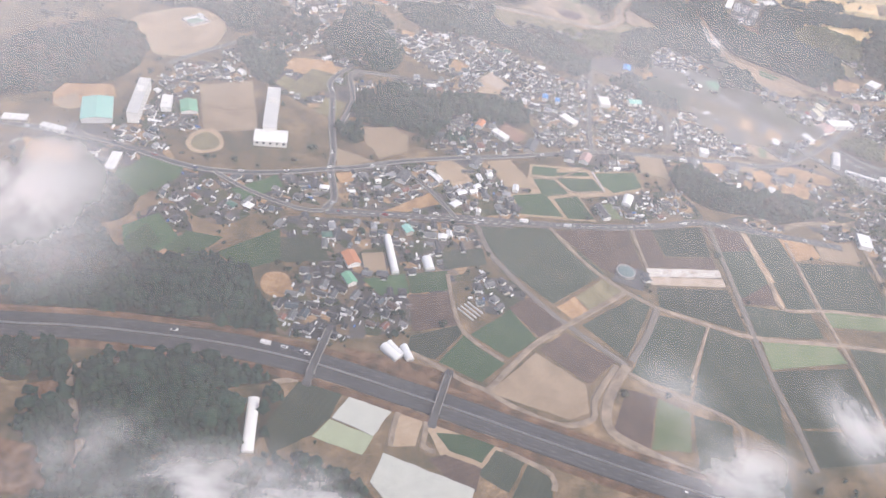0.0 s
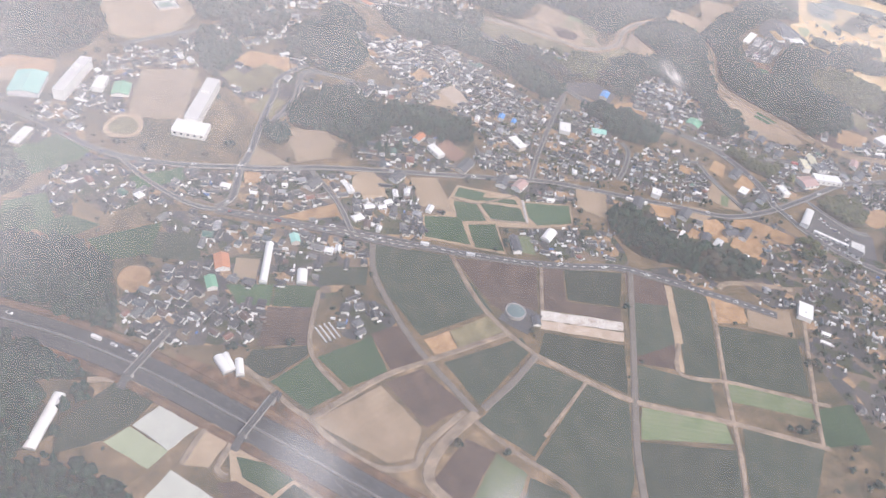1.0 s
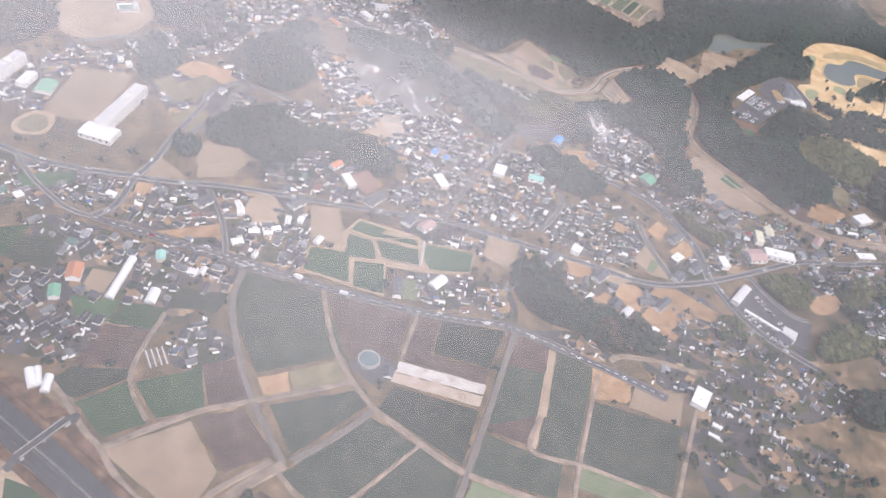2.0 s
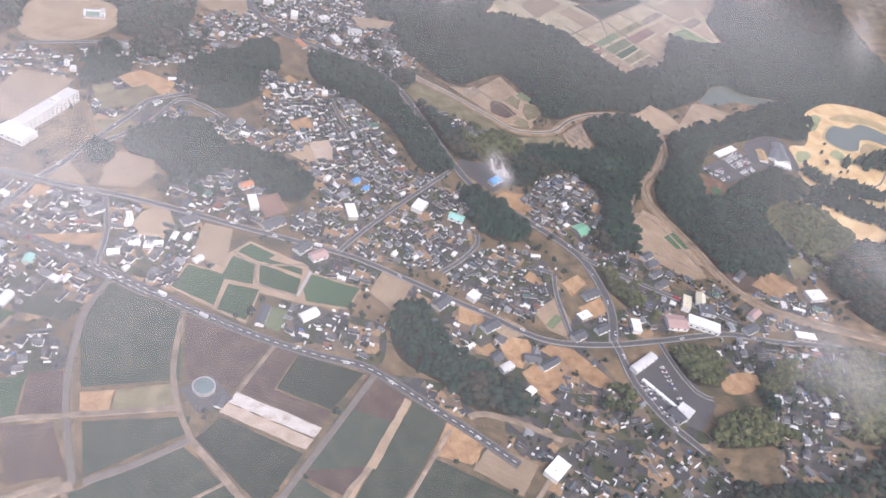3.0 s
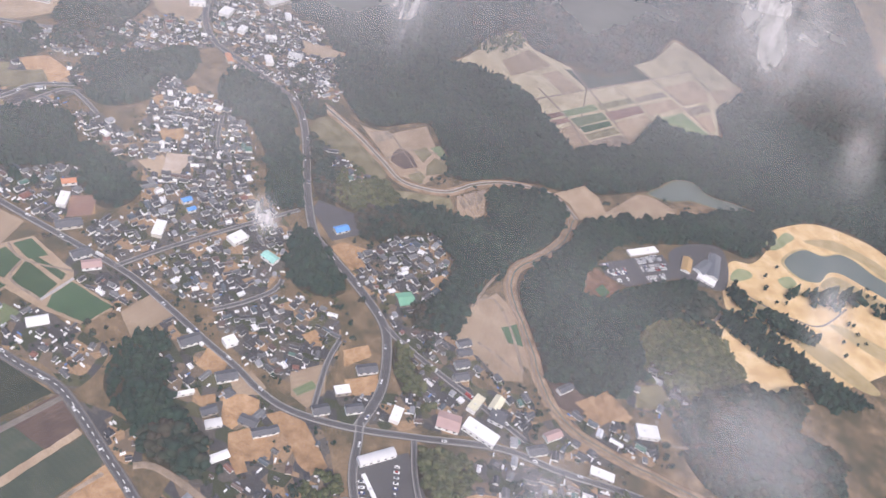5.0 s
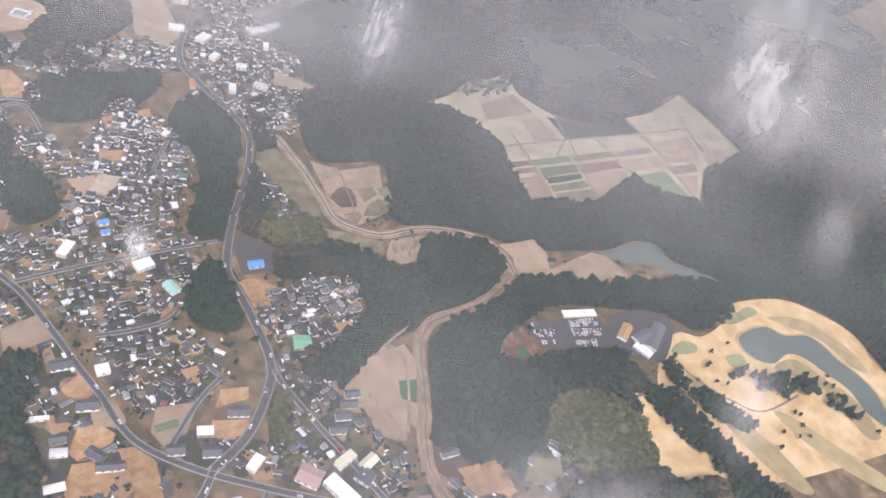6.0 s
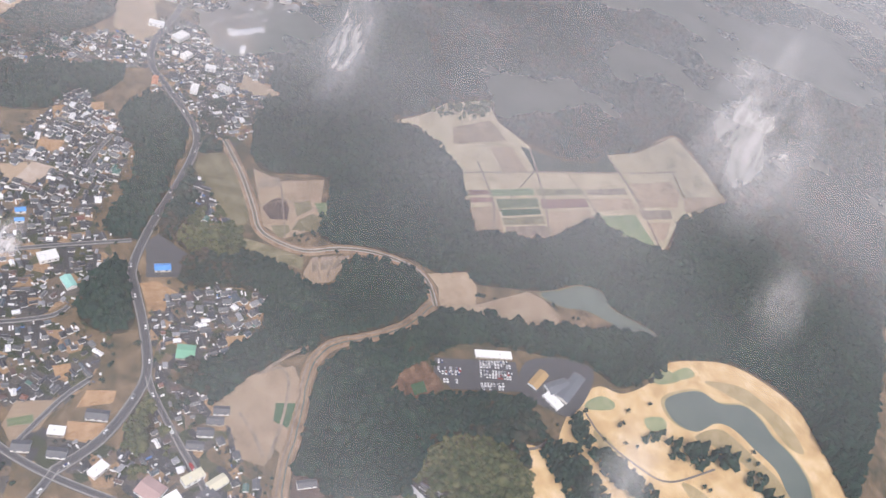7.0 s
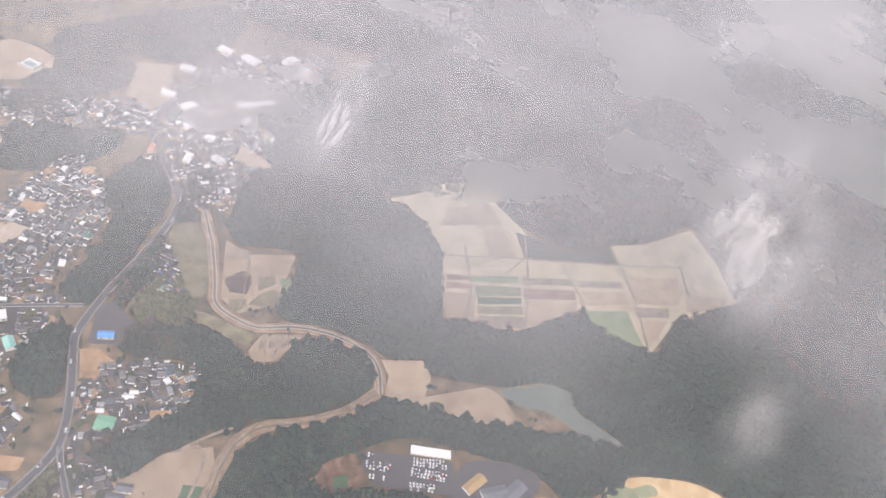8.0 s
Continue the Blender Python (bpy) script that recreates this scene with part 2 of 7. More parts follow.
def water_surface():
    m, n, l, b = material("water", 0.06, 0.5)
    co = n.new("ShaderNodeTexCoord").outputs["Object"]
    r = ramp(n, [(0.3, (0.10, 0.125, 0.105)), (0.7, (0.145, 0.17, 0.145))])
    l.new(noise_tex(n, l, co, 0.1, 3), r.inputs[0])
    l.new(r.outputs[0], b.inputs["Base Color"])
    bump(n, l, b, noise_tex(n, l, co, 3.0, 3), 0.06, 0.03)
    return m


water = water_surface()


# ---- building blocks ----
AREAS, LINES, SPOTS = [], [], []


def part(name, bm, mat, parent=None, label=""):
    """Links a bmesh as one mesh object, under a thing or a part if one is given."""
    me = bpy.data.meshes.new(name)
    bm.to_mesh(me)
    bm.free()
    me.materials.append(mat)
    ob = new(name, me)
    ob.parent = parent
    return tagged(ob, label)


def thing(name, label, category, group="", kind=""):
    return tagged(new(name), label, category, group, kind)


def rounded(pts, closed, step=1.0):
    """A smooth line through the given corners, resampled."""
    p = [Vector((x, y)) for x, y in pts]
    n = len(p)
    out = []
    for i in range(n if closed else n - 1):
        a, b, c, d = (p[(i - 1) % n], p[i], p[(i + 1) % n], p[(i + 2) % n]) if closed else (p[max(i - 1, 0)], p[i], p[i + 1], p[min(i + 2, n - 1)])
        k = max(2, round((c - b).length / step))
        for j in range(k):
            t = j / k
            out.append(0.5 * (2 * b + (c - a) * t + (2 * a - 5 * b + 4 * c - d) * t * t + (3 * b - a - 3 * c + d) * t ** 3))
    if not closed:
        out.append(p[-1])
    return out


def straight(pts, step=1.2, jitter=0.1):
    """A closed outline with straight, slightly ragged sides."""
    p = [Vector((x, y)) for x, y in pts]
    out = []
    for b, c in zip(p, p[1:] + p[:1]):
        k = max(1, round((c - b).length / step))
        for j in range(k):
            q = b.lerp(c, j / k)
            out.append(q + Vector((random.uniform(-jitter, jitter), random.uniform(-jitter, jitter))) * (0.4 if j == 0 else 1))
    return out


def slab_mesh(outline, top, bottom=-0.02):
    bm = bmesh.new()
    up = [bm.verts.new((x, y, top)) for x, y in outline]
    low = [bm.verts.new((x, y, bottom)) for x, y in outline]
    f = bm.faces.new(up)
    for i in range(len(up)):
        j = (i + 1) % len(up)
        bm.faces.new((up[i], low[i], low[j], up[j]))
    bm.normal_update()
    if f.normal.z < 0:
        bmesh.ops.reverse_faces(bm, faces=list(bm.faces))
    return bm


def slab(name, pts, mat, label, category, top, curved=False, kind="", group="", bottom=-0.02):
    """A thin piece of ground with its own axis along its first side."""
    outline = rounded(pts, True) if curved else straight(pts)
    ax, ay = pts[0]
    turn = math.atan2(pts[1][1] - ay, pts[1][0] - ax)
    m = Matrix.Translation((ax, ay, 0)) @ Matrix.Rotation(turn, 4, "Z")
    inv = m.inverted()
    local = [(inv @ Vector((q.x, q.y, 0))).xy for q in outline]
    ob = part(name, slab_mesh(local, top, bottom), mat)
    ob.matrix_basis = m
    AREAS.append(np.array([(q.x, q.y) for q in outline]))
    return tagged(ob, label, category, group, kind)


count_plots = 0
CURVED = (turf_straw, turf_olive, turf_green)


def plot(pts, mat, label, over=False):
    global count_plots
    count_plots += 1
    if not over:
        pts = widened(pts, 0.28 if mat in (crop_dark, soil_brown, soil_pale, mulch) else 0.06)
    top = (0.10 if over else 0.04) + 0.001 * (count_plots % 43)
    if "banks between" in label:
        top = 0.036
    name = "golf_fairway" if mat in (turf_straw, turf_olive) else "golf_green" if mat == turf_green else "field"
    return slab(name, pts, mat, label, name.replace("_", " "), top, mat in CURVED or not {"round", "meadow", "oval"}.isdisjoint(label.split()), "", "fields")


def widened(pts, by):
    """The outline moved outwards a little at each corner."""
    cx, cy = sum(p[0] for p in pts) / len(pts), sum(p[1] for p in pts) / len(pts)
    out = []
    for x, y in pts:
        d = math.hypot(x - cx, y - cy) or 1.0
        out.append((x + (x - cx) / d * by, y + (y - cy) / d * by))
    return out


def pond(pts, label, bank=turf_olive):
    slab("pond_bank", rounded_pts(pts, 1.05), bank, "olive grass bank round still water", "bank", 0.155, True)
    return slab("pond", pts, water, label, "pond", 0.165, True)


def rounded_pts(pts, k):
    cx, cy = sum(p[0] for p in pts) / len(pts), sum(p[1] for p in pts) / len(pts)
    return [(cx + (x - cx) * k, cy + (y - cy) * k) for x, y in pts]


def sweep(line, profile):
    """A strip along a line; profile: offsets to the right and heights."""
    bm = bmesh.new()
    rings = []
    for i, p in enumerate(line):
        d = (line[min(i + 1, len(line) - 1)] - line[max(i - 1, 0)]).normalized()
        r = Vector((d.y, -d.x))
        rings.append([bm.verts.new((p.x + r.x * o, p.y + r.y * o, z)) for o, z in profile])
    for a, b in zip(rings, rings[1:]):
        for k in range(len(profile) - 1):
            bm.faces.new((a[k], b[k], b[k + 1], a[k + 1]))
    bm.normal_update()
    if sum(f.normal.z for f in bm.faces) < 0:
        bmesh.ops.reverse_faces(bm, faces=list(bm.faces))
    return bm


def along(line, gap, start=0.0):
    """Places and directions every gap metres along a line."""
    out, left = [], start
    for a, b in zip(line, line[1:]):
        d = b - a
        while left < d.length:
            out.append((a + d * (left / d.length), math.atan2(d.y, d.x)))
            left += gap
        left -= d.length
    return out


def box(bm, x0, x1, y0, y1, z0, z1, taper=0.0):
    v = [bm.verts.new(c) for c in ((x0, y0, z0), (x1, y0, z0), (x1, y1, z0), (x0, y1, z0), (x0 + taper, y0 + taper, z1), (x1 - taper, y0 + taper, z1), (x1 - taper, y1 - taper, z1), (x0 + taper, y1 - taper, z1))]
    for f in ((3, 2, 1, 0), (4, 5, 6, 7), (0, 1, 5, 4), (1, 2, 6, 5), (2, 3, 7, 6), (3, 0, 4, 7)):
        bm.faces.new([v[i] for i in f])
    return bm


def boxed(*spans, taper=0.0):
    return box(bmesh.new(), *spans, taper=taper)


def shared(name, mesh, parent, m, label=""):
    ob = new(name, mesh)
    ob.parent = parent
    ob.matrix_basis = m
    return tagged(ob, label)


dash_bm = boxed(-0.42, 0.42, -0.075, 0.075, 0.0, 0.012)
dash_mesh = bpy.data.meshes.new("lane_marking")
dash_bm.to_mesh(dash_mesh)
dash_bm.free()
dash_mesh.materials.append(line_paint)
faint_mesh = dash_mesh.copy()
faint_mesh.materials[0] = lane_grey
count_roads = 0


def register(line, half):
    LINES.append((np.array([(q.x, q.y) for q in line]), half))


def main_road(pts, width, kind, marked):
    global count_roads
    count_roads += 1
    line = rounded(pts, False, 2.0)
    z = 0.17 + 0.003 * (count_roads % 8)
    h = width * (0.5 if marked else 0.42 if width > 1.9 else 0.36)
    road = part("road", sweep(line, [(-h - 0.25, 0.0), (-h, z), (h, z), (h + 0.25, 0.0)]), asphalt)
    tagged(road, "two-lane wet asphalt road with white lane dashes" if marked else "narrow grey asphalt village road", "road", kind="structure")
    for o in (-h - 0.06, h + 0.06):
        part("kerb", sweep(line, [(o - 0.07, 0.0), (o - 0.06, z + 0.03), (o + 0.06, z + 0.03), (o + 0.07, 0.0)]), asphalt_pale if marked else kerb_stone, road)
        e = o * (1 - 0.22 / abs(o))
        part("edge_line", sweep(line, [(e - 0.03, z + 0.003), (e + 0.03, z + 0.003)]), worn_paint, road)
    if marked:
        for q, a in along(line, 1.75, 0.5):
            shared("lane_marking", dash_mesh, road, pose(q.x, q.y, z + 0.002, 0, 0, math.degrees(a)))
    register(line, h + 0.3)
    return road


count_tracks = 0


def track(pts, width, mat):
    global count_tracks
    count_tracks += 1
    line = rounded(pts, False, 1.2)
    h = width / 2
    z = 0.145 + 0.002 * (count_tracks % 10)
    # an uneven verge on both sides
    ob = part("farm_track", sweep(line, [(-h - 0.15, 0.0), (-h, z - 0.01), (-h * 0.4, z), (h * 0.4, z), (h, z - 0.01), (h + 0.15, 0.0)]), mat)
    tagged(ob, {"earth_path": "pale earth farm track between fields", "asphalt_pale": "worn grey farm lane between fields", "concrete": "white concrete irrigation ditch between fields"}[mat.name], "track", kind="structure")
    register(line, h + 0.1)
    return ob


def motorway(pts, width):
    line = rounded(pts, False, 2.0)
    h = width / 2
    road = tagged(part("motorway", sweep(line, [(-h, 0.0), (-h + 0.02, 0.2), (h - 0.02, 0.2), (h, 0.0)]), asphalt_wet), "wet grey four-lane motorway in a shallow cutting", "motorway", kind="structure")
    part("central_reserve", sweep(line, [(-0.16, 0.2), (-0.14, 0.27), (0.14, 0.27), (0.16, 0.2)]), asphalt_pale, road, "grey concrete central strip")
    for o in (-0.1, 0.1):
        part("guard_rail", sweep(line, [(o - 0.02, 0.26), (o - 0.02, 0.42), (o + 0.02, 0.42), (o + 0.02, 0.26)]), steel, road)
    for o in (-h + 0.45, -0.45, 0.45, h - 0.45):
        part("edge_line", sweep(line, [(o - 0.035, 0.207), (o + 0.035, 0.207)]), lane_grey, road)
    for side in (-1, 1):
        for q, a in along(line, 2.6, 0.4):
            n = Vector((math.sin(a), -math.cos(a))) * side * (h / 2 + 0.05)
            shared("lane_marking", faint_mesh, road, pose(q.x + n.x, q.y + n.y, 0.204, 0, 0, math.degrees(a)))
    for s in (-1, 1):
        bank = sweep(line, [(s * (h - 0.02), 0.03), (s * (h + 0.35), 0.5), (s * (h + 0.9), 0.62), (s * (h + 1.5), 0.0)])
        tagged(part("embankment", bank, bank_scrub), "rust-brown scrub bank along the motorway", "embankment", kind="structure")
    register(line, h + 1.2)
    return road


def canal(pts, width):
    line = rounded(pts, False, 1.5)
    h = width / 2
    bed = tagged(part("canal", sweep(line, [(-h - 0.9, 0.0), (-h - 0.6, 0.22), (-h - 0.1, 0.24), (-h + 0.25, 0.14), (h - 0.25, 0.14), (h + 0.1, 0.24), (h + 0.6, 0.22), (h + 0.9, 0.0)]), river_earth), "embanked canal with tan earth banks", "canal", kind="structure")
    for s in (-1, 1):
        o = s * (h - 0.15)
        part("canal_wall", sweep(line, [(o - 0.08, 0.1), (o - 0.07, 0.27), (o + 0.07, 0.27), (o + 0.08, 0.1)]), concrete, bed)
    part("channel_water", sweep(line, [(-h * 0.25, 0.15), (h * 0.25, 0.15)]), water, bed)
    register(line, h + 0.9)


def river_bed(pts, width):
    line = [q + Vector((0.25 * noise.noise((q.x * 0.3, q.y * 0.3, 0)), 0.25 * noise.noise((q.x * 0.3, q.y * 0.3, 7)))) for q in rounded(pts, False, 1.2)]
    h = width / 2
    bed = tagged(part("river_bed", sweep(line, [(-h - 0.5, 0.0), (-h, 0.26), (-h * 0.6, 0.2), (-h * 0.35, 0.13), (h * 0.2, 0.14), (h * 0.5, 0.22), (h, 0.25), (h + 0.5, 0.0)]), river_earth), "dry winding river bed of brown earth", "river bed", kind="structure")
    part("earth_road", sweep(line, [(h * 0.5, 0.226), (h * 0.7, 0.25), (h * 0.95, 0.262)]), earth_path, bed)
    part("stream", sweep(line, [(-h * 0.4, 0.165), (-h * 0.12, 0.165)]), water, bed)
    register(line, h + 0.5)


# ---- ground ----
bm = bmesh.new()
bmesh.ops.create_grid(bm, x_segments=60, y_segments=60, size=2400)
ground = tagged(part("ground", bm, wild), "dry brown winter countryside", "ground", kind="structure")
ground.location = (60, 900, 0)
MOTORWAY_WIDTH = 5.0


# ---- fields ----
plot([(23, 120.3), (38.8, 122.1), (48, 110.3), (36.9, 100.7), (29.7, 108.4)], crop_dark, "dark green winter crop field beside a farm track")
plot([(37.6, 99.7), (41.4, 102.9), (43.5, 99.4), (40.3, 96.6)], soil_orange, "square of orange straw stubble")
plot([(41.7, 103), (48.5, 109.5), (51.3, 106.2), (43.7, 99.6)], grass_olive, "narrow olive-brown strip of rough grass")
plot([(40.2, 121.8), (55.5, 125), (56.4, 113.4), (51, 110.7), (48.1, 112.1)], soil_brown, "bare brown ploughed field")
plot([(56.9, 124.9), (61, 125.7), (62, 117.4), (72, 118.6), (72.1, 115.3), (57.6, 113.9)], soil_brown, "bare brown ploughed field")
plot([(61.4, 125.8), (72.5, 128.7), (72, 119.2), (62.4, 117.8)], crop_dark, "patch of dark green crop inside a brown field")
plot([(57.5, 113.2), (72.4, 115), (72.4, 112.7), (57.5, 110.9)], mulch, "strip of white plastic mulch rows on soil")
plot([(57.6, 110.7), (72.5, 112.4), (72.4, 110.1), (57.6, 108.6)], soil_pale, "pale raked soil strip beside plastic mulch")
plot([(58.4, 107.7), (72.5, 109.1), (72.8, 98.2), (57.7, 102.5)], crop_dark, "dark green winter crop field beside a farm track")
plot([(41.9, 95.8), (54.1, 105.1), (55.5, 102.3), (48.6, 89.1)], crop_dark, "dark green winter crop field beside a farm track")
plot([(56.9, 100), (65.1, 98.3), (57.8, 81.8), (48.7, 85.4)], crop_dark, "dark green winter crop field beside a farm track")
plot([(65.8, 97.9), (73, 95.8), (73.1, 81.1), (71.4, 73.1), (65, 76.8), (58.2, 80.5)], crop_dark, "dark green winter crop field beside a farm track")
plot([(47.1, 81.6), (51.7, 80.4), (48.5, 70.4), (43.1, 72.7)], soil_brown, "bare brown ploughed field")
plot([(52.1, 80.4), (57, 78), (55, 70.5), (48.9, 70.4)], crop_pale, "pale green field of young crop")
plot([(57.6, 77.4), (63.6, 75.9), (62.3, 71.2), (69.5, 66.8), (68.6, 62), (54.8, 60.9)], crop_dark, "dark green winter crop field beside a farm track")
plot([(24.1, 78.7), (32.6, 88), (40.2, 81.9), (39.9, 76.4), (36.4, 74.7)], straw_tan, "ploughed tan field with dark wheel tracks")
plot([(33.3, 88.8), (38.4, 93.2), (46.1, 87.8), (40.9, 82.5)], soil_brown, "dark brown ploughed field")
plot([(16.1, 84), (20.6, 90.9), (27, 85), (22.8, 80.6)], crop_green, "green field of low winter crop")
plot([(21.6, 90.8), (28.9, 97.7), (32.9, 91.2), (27.8, 86.4)], crop_green, "green field of low winter crop")
plot([(28.9, 98.1), (32.9, 101.5), (38.4, 95.6), (33.7, 91.6)], soil_brown, "bare brown ploughed field")
plot([(11.7, 89.2), (19.7, 92.7), (19.7, 90.6), (15.5, 84.8), (10.7, 85.1)], crop_dark, "dark green winter crop field beside a farm track")
plot([(11, 98.8), (18.4, 100.8), (19.4, 93.1), (11.8, 90.5)], soil_brown, "bare brown ploughed field")
plot([(2.5, 101.7), (10, 104.3), (10.9, 99.3), (6, 98.1)], crop_green, "green field of low winter crop")
plot([(10.5, 104.4), (17.7, 106.3), (18.3, 101.4), (11.4, 99.4)], crop_green, "green field of low winter crop")
plot([(17, 111.2), (24.5, 113.9), (25.1, 109.4), (17.6, 106.9)], crop_dark, "dark green winter crop field beside a farm track")
plot([(1.9, 108.7), (5.8, 109.7), (6.7, 104.6), (3, 103.2)], straw_tan, "dry straw-coloured fallow field")
plot([(-14.7, 98.2), (-14.1, 100.8), (-10.8, 101.1), (-9.1, 96.9), (-11, 95.3), (-13.5, 96)], soil_orange, "round patch of dry orange grass")
plot([(73.7, 126.3), (73.8, 129.3), (81.3, 128.3), (81.7, 122.7), (75.3, 121.6)], soil_brown, "bare brown ploughed field")
plot([(73.5, 120.6), (81.6, 122.1), (82.1, 112.7), (75.2, 107.6)], crop_dark, "dark green winter crop field beside a farm track")
plot([(81.4, 128.2), (82.7, 128.2), (83.9, 113.2), (82.7, 112.7)], straw_tan, "straw-coloured strip between two fields")
plot([(83.1, 128.1), (89.2, 128.4), (89.7, 121.3), (89.9, 117.7), (84.3, 113.5)], crop_dark, "dark green winter crop field beside a farm track")
plot([(89.9, 128.2), (96.8, 127.3), (97.5, 123.3), (90.5, 121.3)], soil_orange, "bare orange earth lot among the houses")
plot([(33.2, 125.9), (31.8, 132.9), (36, 134), (36, 139.6), (37.3, 145.3), (49.8, 146.3), (51.7, 145.1), (62.1, 147.4), (62.7, 140.5), (55, 136.8), (47, 134.5), (49.6, 126.6), (42.8, 126.1)], straw_tan, "tan earth banks between green fields")
plot([(33.4, 126.3), (32.3, 132.5), (39.3, 134.6), (42.3, 127)], crop_green, "green field of low winter crop")
plot([(38.9, 133.2), (37.3, 139.7), (42, 140.2), (44.6, 135.6)], crop_green, "green field of low winter crop")
plot([(37.2, 141.2), (37.7, 144.7), (43.4, 144.8), (42.5, 141.5)], crop_green, "green field of low winter crop")
plot([(42.6, 141), (51.1, 142.2), (52.8, 138.1), (45.6, 136.3)], crop_green, "green field of low winter crop")
plot([(41.2, 132.9), (46.5, 134.9), (49, 127.3), (43.4, 126.5)], crop_green, "green field of low winter crop")
plot([(53.1, 140.1), (52.2, 144.5), (61.7, 147), (62.3, 141.1), (55.2, 137.9)], crop_green, "green field of low winter crop")
plot([(43, 143.1), (49.8, 144.8), (50.7, 143.3), (42.9, 141.9)], crop_green, "green field of low winter crop")
plot([(30.9, 135.3), (27.2, 144.1), (32.6, 146), (38, 135.9)], straw_tan, "reddish-tan bare field beside the road")
plot([(63.7, 147.4), (62.9, 155.9), (70, 154.4), (70.1, 145.6)], straw_tan, "light tan fallow field")
plot([(51.4, 128.2), (50.3, 132.5), (53.9, 133.6), (55.4, 128.3)], crop_pale, "pale green field of young crop")
plot([(73.7, 125.4), (81, 126.9), (82.5, 106.5), (75, 106)], soil_brown, "bare brown ploughed field")
plot([(81.4, 127.8), (82.9, 128), (83.4, 106), (82.7, 106.1)], straw_tan, "straw-coloured strip between two fields")
plot([(83.3, 127.1), (90, 127), (89.9, 105.7), (83.7, 106.1)], crop_dark, "dark green winter crop field beside a farm track")
plot([(90.6, 127.1), (97.5, 128.4), (97, 122.6), (90.7, 120.7)], soil_orange, "bare orange earth lot among the houses")
plot([(98.1, 128.2), (106.9, 128.8), (106.6, 121.8), (97.5, 121.8)], straw_tan, "dry straw-coloured fallow field")
plot([(91, 119.9), (106.7, 121.2), (106.1, 107.3), (91.1, 106.3)], crop_dark, "dark green winter crop field beside a farm track")
plot([(75.1, 105.1), (87.9, 104.7), (87.9, 98.5), (75.1, 97.4)], crop_dark, "dark green winter crop field beside a farm track")
plot([(91.1, 105.6), (106.1, 106.5), (106.2, 102.1), (91.2, 101.8)], crop_pale, "pale green field of young crop")
plot([(75.3, 95.9), (89.5, 96.8), (90.4, 92.7), (74.9, 89.4)], crop_pale, "pale green field of young crop")
plot([(74.9, 88.6), (90.5, 91.3), (90.3, 78.7), (75.7, 77.1)], crop_dark, "dark green winter crop field beside a farm track")
plot([(75.7, 76.5), (90, 76.9), (90.1, 72), (76, 69.5)], crop_dark, "dark green winter crop field beside a farm track")
plot([(92.8, 96.7), (106.4, 96.4), (99.4, 76.8), (91.8, 77.4), (92.2, 89.5)], crop_dark, "dark green winter crop field beside a farm track")
plot([(107, 104.5), (114.1, 107.6), (115.4, 99.5), (106.8, 96.5)], crop_green, "green field of low winter crop")
plot([(-8.9, 69.8), (-5.4, 77.3), (1.6, 77.5), (-0.5, 71.2), (-2.6, 68.2), (-7.7, 64.6)], crop_dark, "dark green winter crop field beside a farm track")
plot([(-2.3, 67.7), (-0.2, 70.9), (6.3, 68.5), (4.9, 65.3)], netting_green, "field covered with pale green crop netting")
plot([(13.9, 71.4), (18, 72.9), (23.8, 71.6), (26, 68.8), (22.9, 63.9), (16.6, 65.5)], straw_tan, "tan earth rim of a sunken green field")
plot([(15.6, 70), (22.9, 70.3), (24.3, 68.6), (22.2, 65.5), (17.4, 67.2)], crop_green, "small green lawn of a sunken field", over=True)
plot([(21.9, 63.6), (24.6, 67.6), (28.3, 66), (25.8, 61.2)], crop_dark, "dark green winter crop field beside a farm track")
plot([(9.5, 72.7), (12, 74), (13.5, 72.1), (12.5, 67.5), (8.8, 67.1)], straw_tan, "rough brown grass plot by the motorway")
plot([(26.5, 60.3), (29.1, 65.6), (32.2, 63.6), (31.9, 60.8)], crop_dark, "dark green winter crop field beside a farm track")
plot([(14.6, 65.3), (17, 66.2), (21.9, 64.5), (21, 60.8), (17.8, 62.3)], soil_brown, "bare brown ploughed field")
plot([(0.6, 85.2), (8.9, 84.1), (16.4, 82.1), (23.2, 78.7), (27.7, 76), (22.5, 76), (13.4, 78.8), (2.2, 82)], bank_scrub, "rust-brown scrub strip above the motorway", over=True)
plot([(-48.3, 124.2), (-41.2, 130.4), (-34.8, 129.7), (-35.3, 125.2), (-40.6, 118.2)], crop_green, "green field of low winter crop")
plot([(-40.9, 109.4), (-35.8, 114), (-30.8, 107.8), (-33.9, 102.2), (-38.6, 102.4)], crop_green, "green field of low winter crop")
plot([(-16.7, 105.9), (-13, 110.6), (-6.1, 111.6), (-3.8, 105.9), (-11.1, 104.5)], crop_dark, "dark green winter crop field beside a farm track")
plot([(-67, 133.3), (-57.4, 131.9), (-54.7, 126.6), (-63.2, 125.7)], soil_orange, "reddish bare lot beside the upper road")
plot([(-47.2, 122), (-43.1, 131.3), (-35.7, 129.2), (-37.1, 122.6), (-42.3, 118.8)], crop_green, "green field of low winter crop")
plot([(-23.5, 104.9), (-13.7, 113.3), (-12.3, 104.7), (-18.2, 101)], crop_green, "green field of low winter crop")
plot([(-39.7, 105.6), (-37, 110.8), (-33.3, 105.9), (-37, 101.9)], crop_green, "green field of low winter crop")
plot([(-24.5, 123.7), (-16.7, 130.1), (-15.1, 126.5), (-21.7, 120.6)], crop_green, "green field of low winter crop")
plot([(-32.4, 104.5), (-29.8, 109.7), (-23.2, 109.2), (-27.3, 103)], crop_green, "green field of low winter crop")
